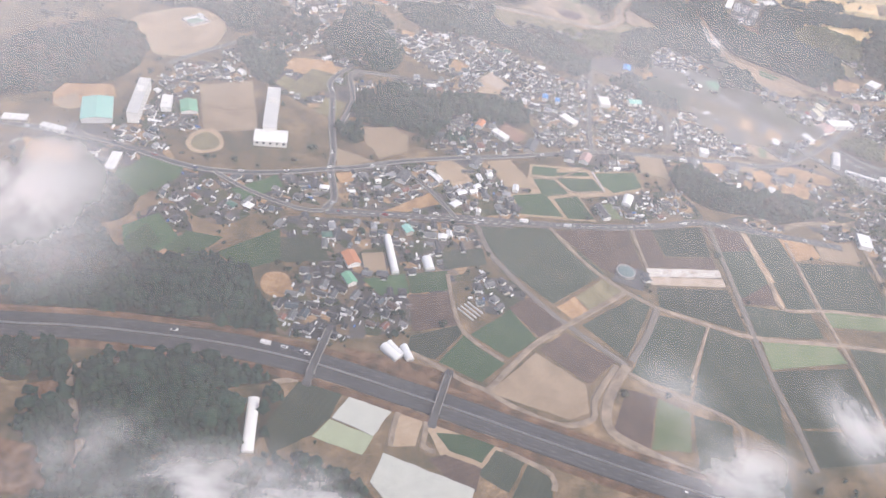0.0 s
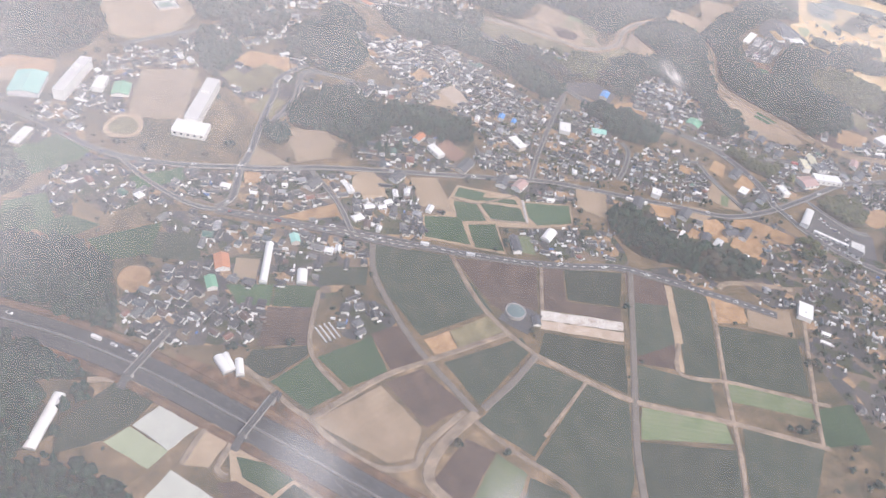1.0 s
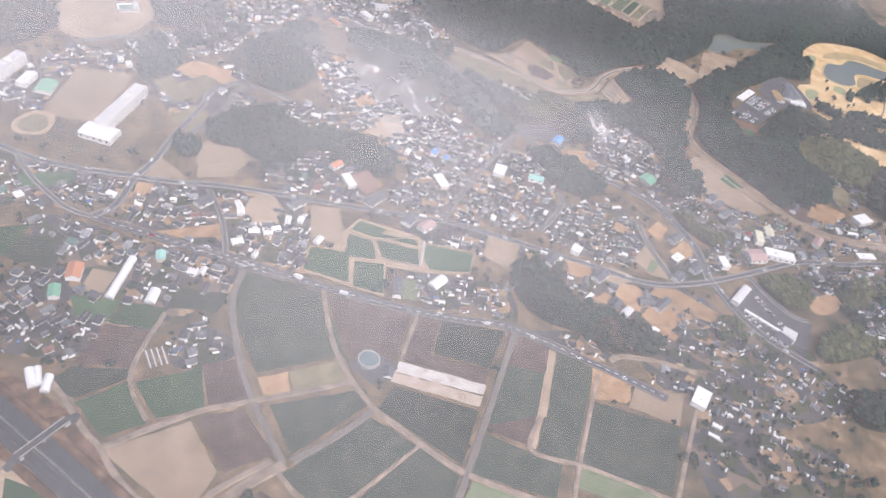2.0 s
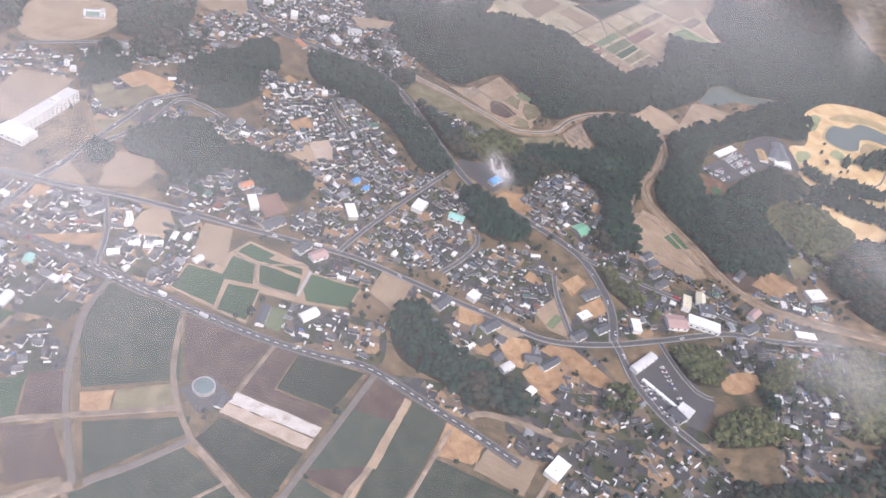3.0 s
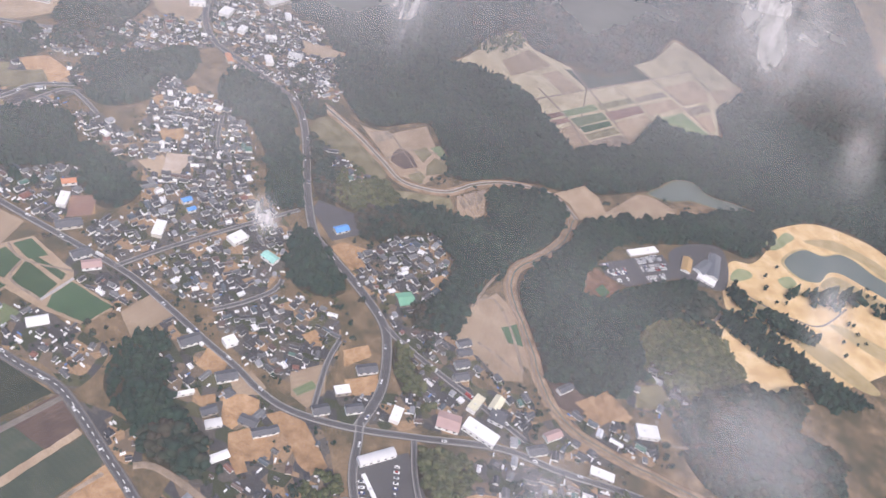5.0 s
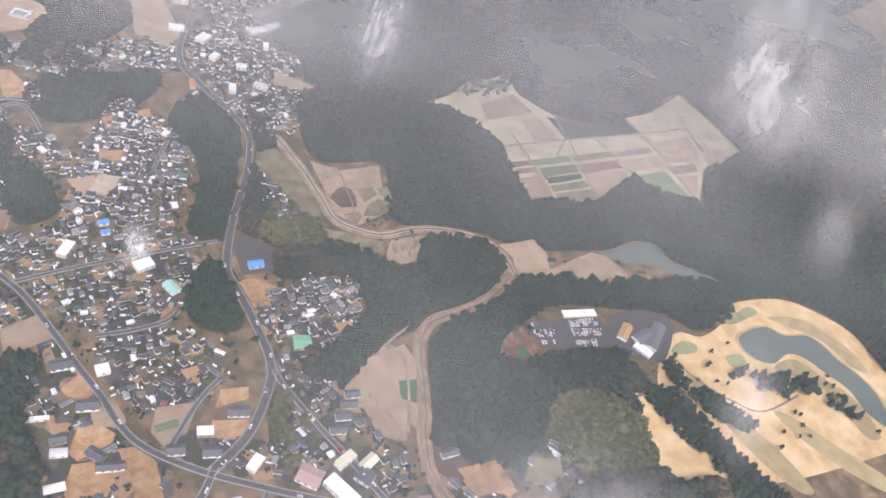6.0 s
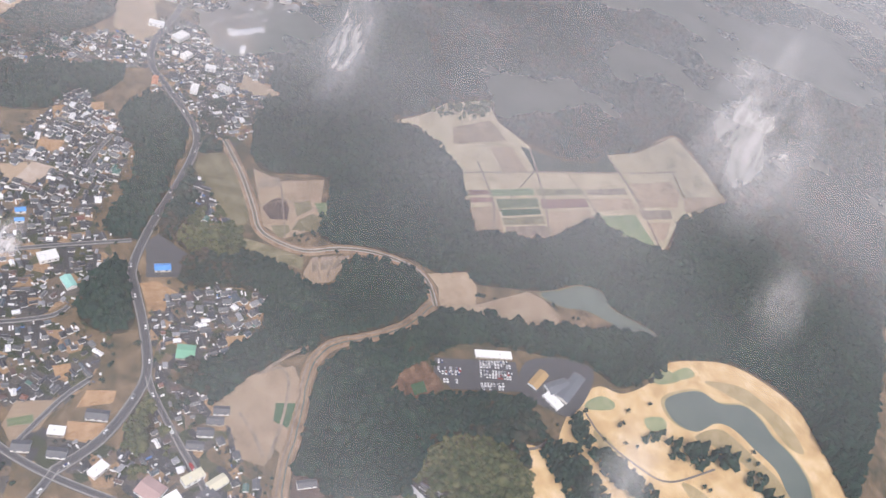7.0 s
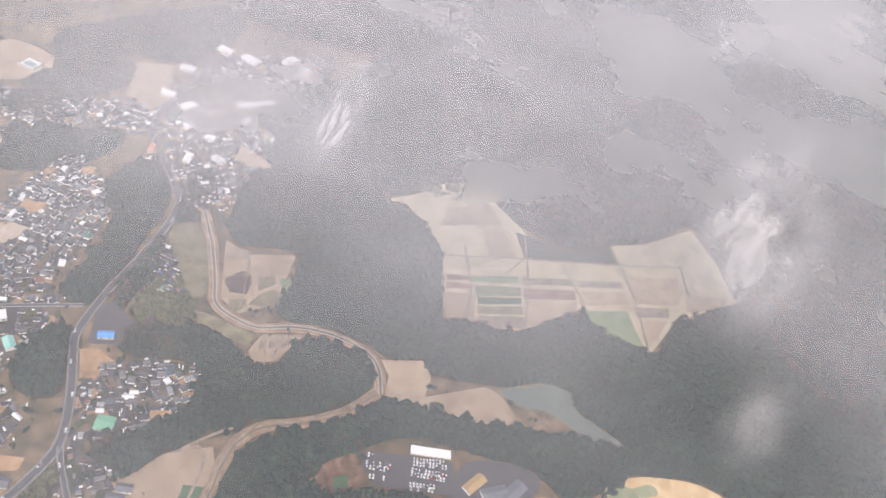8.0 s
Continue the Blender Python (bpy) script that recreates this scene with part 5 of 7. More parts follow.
def road_turn(x, y):
    """The direction of the nearest road, in degrees."""
    best, turn = 1e9, 30.0
    for line, half in LINES:
        d = np.hypot(line[:, 0] - x, line[:, 1] - y)
        i = int(d.argmin())
        if d[i] < best:
            a, b = line[max(i - 1, 0)], line[min(i + 1, len(line) - 1)]
            best, turn = d[i], math.degrees(math.atan2(b[1] - a[1], b[0] - a[0]))
    return turn


def free(xy, gap_road, margin_area=True, spot_gap=0.0):
    ok = road_gap(xy) > gap_road
    if margin_area:
        for poly in AREAS:
            lo, hi = poly.min(0), poly.max(0)
            near = ok & np.all((xy > lo) & (xy < hi), axis=1)
            if near.any():
                ok[near] &= ~inside(xy[near], poly)
    for x, y, r in SPOTS:
        ok &= np.hypot(xy[:, 0] - x, xy[:, 1] - y) > r + spot_gap
    return ok


# ---- village houses ----
def house_kind(l, w, h, shape, wing=0.0):
    """One kind of house with its parts, built at the origin."""
    ob = thing("house", "small tiled-roof village house with pale walls", "house", "village houses")
    rise = w * (0.24 if shape != "flat" else 0.05)
    if shape == "gable":
        wall = part("wall", gable_wall(l, w, h, rise), wall_plaster, ob)
        roof = part("roof", gable(bmesh.new(), l, w, h, rise), tile_roof, ob)
    elif shape == "hip":
        wall = part("wall", boxed(-l / 2, l / 2, -w / 2, w / 2, -0.02, h), wall_plaster, ob)
        roof = part("roof", hip(bmesh.new(), l, w, h, rise), tile_roof, ob)
    else:
        wall = part("wall", boxed(-l / 2, l / 2, -w / 2, w / 2, -0.02, h), wall_plaster, ob)
        roof = part("roof", boxed(-l / 2 - 0.06, l / 2 + 0.06, -w / 2 - 0.06, w / 2 + 0.06, h, h + 0.08, taper=0.02), tile_roof, ob)
    if wing:
        bm = gable_wall(wing, w * 0.6, h * 0.55, rise * 0.5)
        bmesh.ops.transform(bm, matrix=pose(l * 0.2, -w / 2 - wing * 0.3, 0, 0, 0, 90), verts=bm.verts)
        part("wing_wall", bm, wall_plaster, ob)
        bm = gable(bmesh.new(), wing, w * 0.6, h * 0.55, rise * 0.5, 0.1)
        bmesh.ops.transform(bm, matrix=pose(l * 0.2, -w / 2 - wing * 0.3, 0, 0, 0, 90), verts=bm.verts)
        part("wing_roof", bm, tile_roof, ob)
    for s in (-1, 1):
        part("window", boxed(-l * 0.36, l * 0.1, s * w / 2 - 0.02, s * w / 2 + 0.02, h * 0.45, h * 0.78), glass_dark, wall)
    part("door", boxed(l * 0.2, l * 0.2 + 0.26, w / 2 - 0.02, w / 2 + 0.025, -0.02, min(0.55, h * 0.7)), bark, wall)
    if shape == "gable":
        part("ridge_tiles", boxed(-l / 2 - 0.12, l / 2 + 0.12, -0.05, 0.05, h + rise + 0.04, h + rise + 0.11), ridge_clay, roof, "pale mortared ridge tiles")
    return ob


KINDS = [house_kind(2.2, 1.6, 0.75, "gable"), house_kind(2.0, 1.7, 0.85, "hip"), house_kind(2.6, 1.5, 0.6, "gable", 1.1), house_kind(2.3, 1.8, 0.8, "hip", 1.0),
         house_kind(1.6, 1.3, 0.8, "gable"), house_kind(3.0, 1.3, 0.5, "gable"), house_kind(1.8, 1.3, 0.5, "flat"), house_kind(1.3, 1.0, 0.5, "gable")]
used_kinds = set()
HOUSES = []
HOMES = []


count_villages = 0


def village(pts, gap):
    """Fills an outline with houses set out along the nearest roads, on a ground of lots."""
    global count_villages
    count_villages += 1
    gap *= 0.76
    slab("village_ground", pts, yard, "lots of paving, bare earth and garden between houses", "ground", 0.012 + 0.0006 * count_villages, True, "structure")
    AREAS.pop()
    poly = np.array([(q.x, q.y) for q in rounded(pts, True, 2.0)])
    lo, hi = poly.min(0), poly.max(0)
    turn = radians(road_turn(*poly.mean(0)))
    c, s = math.cos(turn), math.sin(turn)
    reach = float(np.hypot(*(hi - lo))) / 2 + gap
    n = int(reach / gap) + 1
    mid = (lo + hi) / 2
    grid = np.array([(i * gap, j * gap * (0.82 + 0.1 * (i % 2))) for i in range(-n, n + 1) for j in range(-n - 4, n + 5)])
    grid += np.random.uniform(-0.28, 0.28, grid.shape) * gap
    xy = np.stack([mid[0] + grid[:, 0] * c - grid[:, 1] * s, mid[1] + grid[:, 0] * s + grid[:, 1] * c], axis=1)
    xy = xy[inside(xy, poly)]
    if not len(xy):
        return
    xy = xy[free(xy, 0.75, True, 0.5)]
    for x, y in xy:
        if any((x - a) ** 2 + (y - b) ** 2 < (gap * 0.64) ** 2 for a, b in HOUSES):
            continue
        if random.random() < 0.10:
            continue
        k = random.choices(range(8), (5, 5, 4, 3, 4, 3, 2, 3))[0]
        yaw = road_turn(x, y) + random.choice((0, 90, 180, 270)) + random.gauss(0, 7)
        size = Matrix.Diagonal((random.uniform(0.66, 0.92), random.uniform(0.64, 0.84), random.uniform(0.66, 0.92), 1))
        HOUSES.append((x, y))
        HOMES.append((k, pose(x, y, 0.0, 0, 0, yaw), size))


def settle_houses():
    """The houses of the middle of the valley singly, with their parts; the rest as one stock of houses."""
    order = sorted(range(len(HOMES)), key=lambda i: math.hypot(HOUSES[i][0] - 92, HOUSES[i][1] - 150))
    for i in order[:300]:
        k, m, size = HOMES[i]
        if k not in used_kinds:
            used_kinds.add(k)
            KINDS[k].matrix_basis = m @ size
        else:
            copy_thing(KINDS[k], m @ size)
    stock = {}
    for k, ob in enumerate(KINDS):
        rows = []
        for p in ob.children_recursive:
            me = p.data
            me.calc_loop_triangles()
            v = np.array([tuple(q.co) for q in me.vertices])
            f = np.array([tuple(t.vertices) for t in me.loop_triangles])
            rows.append((v, f, {"wall_plaster": 0, "tile_roof": 1, "glass_dark": 2, "bark": 2, "ridge_clay": 3}[me.materials[0].name]))
        stock[k] = rows
    vs, fs, ms, n = [], [], [], 0
    for i in order[300:]:
        k, m, size = HOMES[i]
        mm = np.array(m @ size)
        for v, f, slot in stock[k]:
            vs.append(v @ mm[:3, :3].T + mm[:3, 3])
            fs.append(f + n)
            ms.append(np.full(len(f), slot))
            n += len(v)
    me = bpy.data.meshes.new("far_houses")
    me.from_pydata(np.concatenate(vs).tolist(), [], np.concatenate(fs).tolist())
    for mat in (wall_far, roof_far, glass_dark, ridge_clay):
        me.materials.append(mat)
    me.polygons.foreach_set("material_index", np.concatenate(ms).astype(np.int32))
    tagged(new("far_houses", me), "many small tiled-roof houses of the outlying hamlets", "houses", kind="stuff")
    for k, ob in enumerate(KINDS):
        if k not in used_kinds:
            for p in (*ob.children_recursive, ob):
                bpy.data.objects.remove(p)


HOMES = []


# ---- car parks, vehicles, tank, bridges ----
slab("car_park", PARKING, asphalt, "dark wet asphalt car park of the golf club", "car park", 0.12, kind="structure")
slab("car_park", CLUB_DRIVE, asphalt, "dark asphalt forecourt of the clubhouse", "car park", 0.11, True, kind="structure")
slab("car_park", ROAD_APRON, asphalt, "grey asphalt apron beside the main road", "car park", 0.105, kind="structure")
slab("car_park", SHOP_PARK, asphalt, "grey asphalt car park behind the shops", "car park", 0.11, kind="structure")


def car_kind(l, w, h, label, van=False):
    """A small vehicle with body, cabin glass and four wheels."""
    ob = thing("van" if van else "car", label, "van" if van else "car", "parked cars")
    bm = boxed(-l / 2, l / 2, -w / 2, w / 2, 0.07, h * (0.95 if van else 0.6), taper=0.02)
    bmesh.ops.bevel(bm, geom=list(bm.edges), offset=0.03, segments=1, affect="EDGES")
    part("body", bm, car_paint, ob)
    c0, c1 = (l * 0.28, l / 2 - 0.02) if van else (-l * 0.3, l * 0.22)
    part("cabin_glass", boxed(c0, c1, -w / 2 + 0.03, w / 2 - 0.03, h * 0.58, h * 0.96, taper=0.05), glass_dark, ob, "dark glass cabin")
    part("roof_panel", boxed(c0 + 0.06, c1 - 0.06, -w / 2 + 0.08, w / 2 - 0.08, h * 0.96, h), car_paint, ob)
    for sx in (-0.32, 0.32):
        for sy in (-1, 1):
            bm = bmesh.new()
            bmesh.ops.create_cone(bm, cap_ends=True, segments=10, radius1=0.1, radius2=0.1, depth=0.07, matrix=pose(sx * l, sy * (w / 2 - 0.02), 0.1, 90))
            wheel = part("wheel", bm, rubber, ob)
            bm = bmesh.new()
            bmesh.ops.create_cone(bm, cap_ends=True, segments=8, radius1=0.055, radius2=0.055, depth=0.08, matrix=pose(sx * l, sy * (w / 2 - 0.02), 0.1, 90))
            part("rim", bm, steel, wheel)
    return ob


CARS = [car_kind(1.15, 0.48, 0.42, "small parked car with wet paint"), car_kind(1.0, 0.45, 0.46, "small boxy parked car"), car_kind(1.7, 0.56, 0.66, "white box van on the road", True)]
placed_cars = set()


def park(kind, x, y, z, yaw):
    m = pose(x, y, z, 0, 0, yaw)
    if kind in placed_cars:
        return copy_thing(CARS[kind], m)
    placed_cars.add(kind)
    CARS[kind].matrix_basis = m


CAR_ROWS = [((120.4, 257), (123.5, 264.8)), ((121.3, 256.6), (124.6, 264.1)), ((122.6, 255.6), (126.6, 263.2)), ((123.6, 255.0), (127.4, 262.2)), ((125.9, 253.6), (128.3, 259.3)), ((126.8, 253.4), (129, 258.6)),
            ((116.2, 247.4), (117.6, 250.2)), ((118.0, 246.2), (120.6, 251.6)), ((119.0, 245.8), (121.4, 250.8)), ((121.4, 245.6), (123.8, 250.4))]
for i, (a, b) in enumerate(CAR_ROWS):
    d = Vector(b) - Vector(a)
    n = int(d.length / 0.72)
    for k in range(n):
        if random.random() < (0.12 if i < 6 else 0.4):
            continue
        q = Vector(a) + d * (k / n)
        park(random.choice((0, 0, 1)), q.x, q.y, 0.12, math.degrees(math.atan2(d.y, d.x)) + 90 + random.choice((0, 180)) + random.gauss(0, 2))
for a, b in (((118.2, 158.2), (125.6, 151.6)), ((121.2, 164.4), (127.4, 156.8))):
    d = Vector(b) - Vector(a)
    for k in range(9):
        if random.random() < 0.3:
            continue
        q = Vector(a) + d * (k / 9)
        park(random.choice((0, 1)), q.x, q.y, 0.11, math.degrees(math.atan2(d.y, d.x)) + 90)
for line, half in LINES[1:9]:
    pts = [Vector(p) for p in line]
    for q, a in along(pts, 9.0, random.uniform(1, 6)):
        side = random.choice((-1, 1))
        off = Vector((math.sin(a), -math.cos(a))) * side * (half - 0.3) * 0.45
        if random.random() < 0.75:
            park(random.choice((0, 1, 0, 1, 0, 1, 2)), q.x + off.x, q.y + off.y, 0.18, math.degrees(a) + (0 if side > 0 else 180))
for x, y, k in MOTORWAY_CARS:
    park(k, x, y, 0.2, road_turn(x, y))


def water_tank(x, y, r):
    """A round concrete tank with a low domed teal cover and a rim walk."""
    ob = thing("water_tank", "round concrete water tank with a dull teal cover", "tank")
    bm = bmesh.new()
    bmesh.ops.create_cone(bm, cap_ends=True, segments=40, radius1=r, radius2=r, depth=0.7, matrix=Matrix.Translation((0, 0, 0.33)))
    part("tank_wall", bm, kerb_stone, ob)
    bm = bmesh.new()
    bmesh.ops.create_cone(bm, cap_ends=True, segments=40, radius1=r * 0.9, radius2=r * 0.2, depth=0.16, matrix=Matrix.Translation((0, 0, 0.75)))
    part("cover", bm, plain("tank_cover", (0.13, 0.19, 0.20), 0.5, 0.4, 0.15, 0.8), ob, "dull teal domed cover")
    bm = bmesh.new()
    for k in range(40):
        a = k * math.pi / 20
        box(bm, r * 0.98 * math.cos(a) - 0.03, r * 0.98 * math.cos(a) + 0.03, r * 0.98 * math.sin(a) - 0.03, r * 0.98 * math.sin(a) + 0.03, 0.66, 0.86)
    part("rim_railing", bm, steel, ob)
    part("ladder", boxed(r - 0.02, r + 0.06, -0.12, 0.12, 0.0, 0.78), steel, ob)
    ob.matrix_basis = pose(x, y, 0.05)
    SPOTS.append((x, y, r + 0.5))


water_tank(52.5, 110.9, 1.9)
slab("tank_yard", [(49.6, 108.6), (52.0, 113.8), (57.6, 111.8), (55.2, 106.4)], asphalt, "worn grey yard round the tank", "yard", 0.11)


def swimming_pool(x, y, yaw):
    """A school pool: a white deck, a grey-green basin, a low fence wall and a hut."""
    ob = thing("swimming_pool", "school swimming pool with a white deck and green water", "pool")
    part("deck", boxed(-2.8, 2.8, -2.3, 2.3, -0.02, 0.22), white_sheet, ob)
    part("basin", boxed(-2.1, 1.4, -1.3, 1.3, 0.22, 0.236), plain("pool_green", (0.22, 0.32, 0.26), 0.3, 0.5, 0.1, 0.8), ob, "still green water")
    part("small_basin", boxed(1.7, 2.4, -1.3, 0.2, 0.22, 0.236), plain("pool_grey", (0.30, 0.36, 0.36), 0.3, 0.5, 0.1, 0.8), ob)
    for s in (-1, 1):
        part("fence_wall", boxed(-2.8, 2.8, s * 2.25 - 0.05, s * 2.25 + 0.05, 0.22, 0.6), concrete, ob)
        part("fence_wall", boxed(s * 2.75 - 0.05, s * 2.75 + 0.05, -2.2, 2.2, 0.22, 0.6), concrete, ob)
    part("hut", boxed(1.6, 2.6, 0.7, 2.0, 0.22, 0.9), pale_roof, ob)
    ob.matrix_basis = pose(x, y, 0.06, 0, 0, yaw)
    SPOTS.append((x, y, 3.4))


swimming_pool(-47.2, 194.1, 44)
slab("infield", [(-35.4, 137.4), (-35, 141.2), (-33, 142.6), (-30.6, 140.6), (-30, 137.6), (-33, 135.8)], grass_olive, "dull grass infield of the baseball ground", "infield", 0.12, True)


def overpass(a, b, width):
    """A farm road bridge over the motorway: deck, parapets, piers and earth ramps."""
    a, b = Vector(a), Vector(b)
    d = (b - a).normalized()
    ob = thing("overpass", "grey concrete farm bridge over the motorway", "bridge")
    l, h = (b - a).length, width / 2
    part("deck", boxed(-l / 2, l / 2, -h, h, 0.85, 1.05), asphalt, ob)
    for s in (-1, 1):
        part("parapet", boxed(-l / 2, l / 2, s * h - 0.05, s * h + 0.05, 1.05, 1.22), kerb_stone, ob)
        part("pier", boxed(-0.12, 0.12, s * h * 0.5 - 0.12, s * h * 0.5 + 0.12, 0.0, 0.86), concrete, ob)
        part("abutment", boxed(s * (l / 2 - 0.3) - 0.4, s * (l / 2 - 0.3) + 0.4, -h, h, -0.02, 0.86), concrete, ob)
        bm = bmesh.new()
        x0, x1 = s * l / 2, s * (l / 2 + 2.0)
        v = [bm.verts.new(c) for c in ((x0, -h, 1.05), (x0, h, 1.05), (x1, h, 0.1), (x1, -h, 0.1), (x0, -h - 0.5, 0), (x0, h + 0.5, 0))]
        bm.faces.new(v[:4])
        bm.faces.new((v[0], v[3], v[4]))
        bm.faces.new((v[1], v[2], v[5]))
        bmesh.ops.recalc_face_normals(bm, faces=list(bm.faces))
        part("ramp", bm, asphalt, ob)
    ob.matrix_basis = pose((a.x + b.x) / 2, (a.y + b.y) / 2, 0, 0, 0, math.degrees(math.atan2(d.y, d.x)))


overpass((-4.0, 78.6), (-2.0, 88.0), 1.2)
overpass((15.3, 72.8), (17.4, 80.6), 1.1)
slab("crop_cover", [(0.1, 71.2), (2.3, 75.3), (8.8, 73.2), (6.3, 68.6)], netting, "pale sheet of crop netting over a field", "crop cover", 0.16)
slab("crop_cover", [(6.3, 61), (7.9, 65.8), (21, 61), (19.5, 55.5), (9, 57.7)], netting, "pale sheet of crop netting over a field", "crop cover", 0.16)


# ---- villages ----

village([(0.9, 198.8), (9.2, 204.7), (30.4, 204.6), (48.3, 190.6), (63.1, 190.2), (73.5, 177.1), (73.6, 162.1), (50.3, 153.7), (39.6, 156.5), (41.6, 165), (31.1, 173.7), (15, 185.4)], 2.9)
village([(74.7, 161.1), (77.7, 174.3), (90.4, 179.5), (99.2, 165.3), (86, 158.8)], 3.0)
village([(76.8, 198.5), (86.9, 214.7), (96.6, 205.3), (94.7, 192.1), (84.6, 190.7)], 3.2)
village([(96.9, 187.1), (100.2, 191), (114.1, 199.7), (118.2, 190.4), (128.4, 197.3), (131.7, 188.5), (118.6, 174.6), (109.9, 183.4)], 3.2)
village([(100.1, 164.2), (112.4, 177.7), (117.4, 172.3), (104.9, 160)], 3.2)
village([(71.9, 153.3), (90.7, 154), (104.9, 160), (118.1, 150.1), (105.9, 138), (92.6, 143.4), (85.2, 142.5)], 4.5)
village([(-31.7, 234.3), (-23.2, 252.2), (2.9, 255.9), (30.8, 234.9), (23.9, 223.7), (-3.9, 222.6)], 4.4)
village([(4.1, 172.9), (12.6, 177.4), (25.5, 176.8), (29, 170.8), (19.6, 172)], 3.4)
village([(-19.4, 128.8), (-1, 132.7), (33.9, 139.6), (34.5, 125.4), (7.8, 122.1), (-5.3, 121.8), (-25, 115.8)], 3.3)
village([(-14.7, 116.3), (5.1, 118.7), (23.5, 120.5), (23.3, 111.3), (10.3, 91), (-7.9, 86.6), (-12.7, 93.2), (-7.3, 104.6)], 3.5)
village([(-64.1, 136.5), (-47, 145.2), (-35.3, 129.5), (-26.1, 128.9), (-16.8, 123.8), (-24, 112.7), (-36.8, 119.4), (-51.3, 128.2)], 4.0)
village([(22.9, 105.1), (32.2, 104.5), (29.6, 97.6), (23.8, 96.8)], 3.6)
village([(-2.6, 133.5), (23.7, 144.6), (30.5, 134.9), (32.6, 127.5), (28.2, 122.5), (10.8, 122.8)], 3.3)
village([(52.7, 135.7), (61.5, 138.7), (70.3, 140.8), (74.2, 132.1), (66.6, 130.7), (59, 127.7)], 3.6)
village([(45.9, 149.3), (60.6, 154), (63.9, 149.6), (51.3, 144.5)], 3.4)
village([(98.3, 139.1), (113.4, 151), (121.8, 152.9), (134.6, 151), (105.9, 129.4)], 4.8)
village([(110.9, 197.3), (120.8, 196.8), (131.3, 192.7), (138.9, 205.8), (151.5, 210), (152.8, 201.5), (131, 184), (127.6, 191.7)], 3.8)
village([(131.6, 177.4), (142.6, 188.2), (156.4, 193.8), (155.6, 182.6), (140.5, 180.9), (134.2, 172.4)], 3.8)
village([(143.7, 171.6), (155.9, 181.1), (157.5, 169.9), (146, 161.2)], 4.0)
village([(140.4, 226.7), (151.7, 227.8), (152.6, 221.2), (142.8, 213.8)], 4.2)
village([(108.5, 122.3), (134.9, 128.4), (130.1, 106.6), (116.6, 104.2), (109.1, 117.1)], 6.5)
village([(72.3, 128.2), (84.4, 134.8), (92.8, 132.6), (90.1, 129.7), (79.7, 129.5)], 4.0)
village([(-52.6, 252), (-52.1, 294.2), (-32.2, 287.3), (-20.2, 266.9), (-22.9, 251.7), (-37.8, 249.1)], 4.6)
village([(-16.9, 246.8), (-11, 259.6), (5, 256.8), (28.1, 232.8), (15.5, 227.1), (0.7, 225.5), (3.7, 238.3)], 4.8)
village([(-27.2, 193.3), (-23.6, 229.4), (-7.2, 223.9), (-14.1, 199.4), (-13.3, 190.3)], 3.8)
village([(41.2, 217.7), (58.7, 221.2), (61.9, 217.9), (55.3, 212.2)], 3.6)
village([(-16.2, 161.3), (-7.3, 173.5), (1.6, 170.5), (-9.8, 159.5)], 4.0)
village([(-47, 145.2), (-44.8, 169.9), (-32.1, 172.3), (-30.3, 165.9), (-39.5, 162.2), (-36, 144.5)], 3.6)
village([(109.6, 135.2), (130.9, 149.2), (139.1, 144.8), (138.8, 139.5), (113.4, 123.6)], 4.7)
village([(145.3, 166.3), (156.1, 176.9), (162, 163.6), (148.8, 151)], 4.6)
village([(-23.3, 166.8), (-13.1, 183.4), (-3.4, 180.9), (-3.4, 155.2)], 5.0)
village([(14.4, 152.4), (23.6, 157.6), (31.1, 151.9), (19.3, 145.2)], 3.6)
village([(3.5, 175.6), (9.3, 178.7), (20.4, 178.9), (23.6, 175.1), (11, 171.2)], 3.6)
village([(17.9, 160.3), (25.7, 162.6), (36.7, 152.4), (29.4, 148.9)], 3.6)
village([(-38.2, 178.2), (-29.5, 188.3), (-19.1, 203.8), (-8.9, 217.4), (-12.9, 197.1), (-28, 177.7)], 4.2)
village([(10.1, 234.7), (23.6, 241.6), (32.5, 230.5), (25.2, 224)], 3.4)
village([(59.7, 155.4), (79.1, 154.9), (96.1, 154.4), (94, 146.7), (73.6, 151.1), (64.3, 150.9)], 4.6)
village([(130.2, 178), (142.9, 186.6), (144.2, 180.4), (134.9, 169.6)], 4.2)
village([(-39.5, 113.2), (-32.8, 117), (-27.3, 105.2), (-32.1, 104.7)], 4.5)
village([(78.7, 200.3), (84.3, 217.5), (94, 210.2), (93.7, 202), (97.8, 193.2), (96.6, 187.6)], 3.3)
settle_houses()


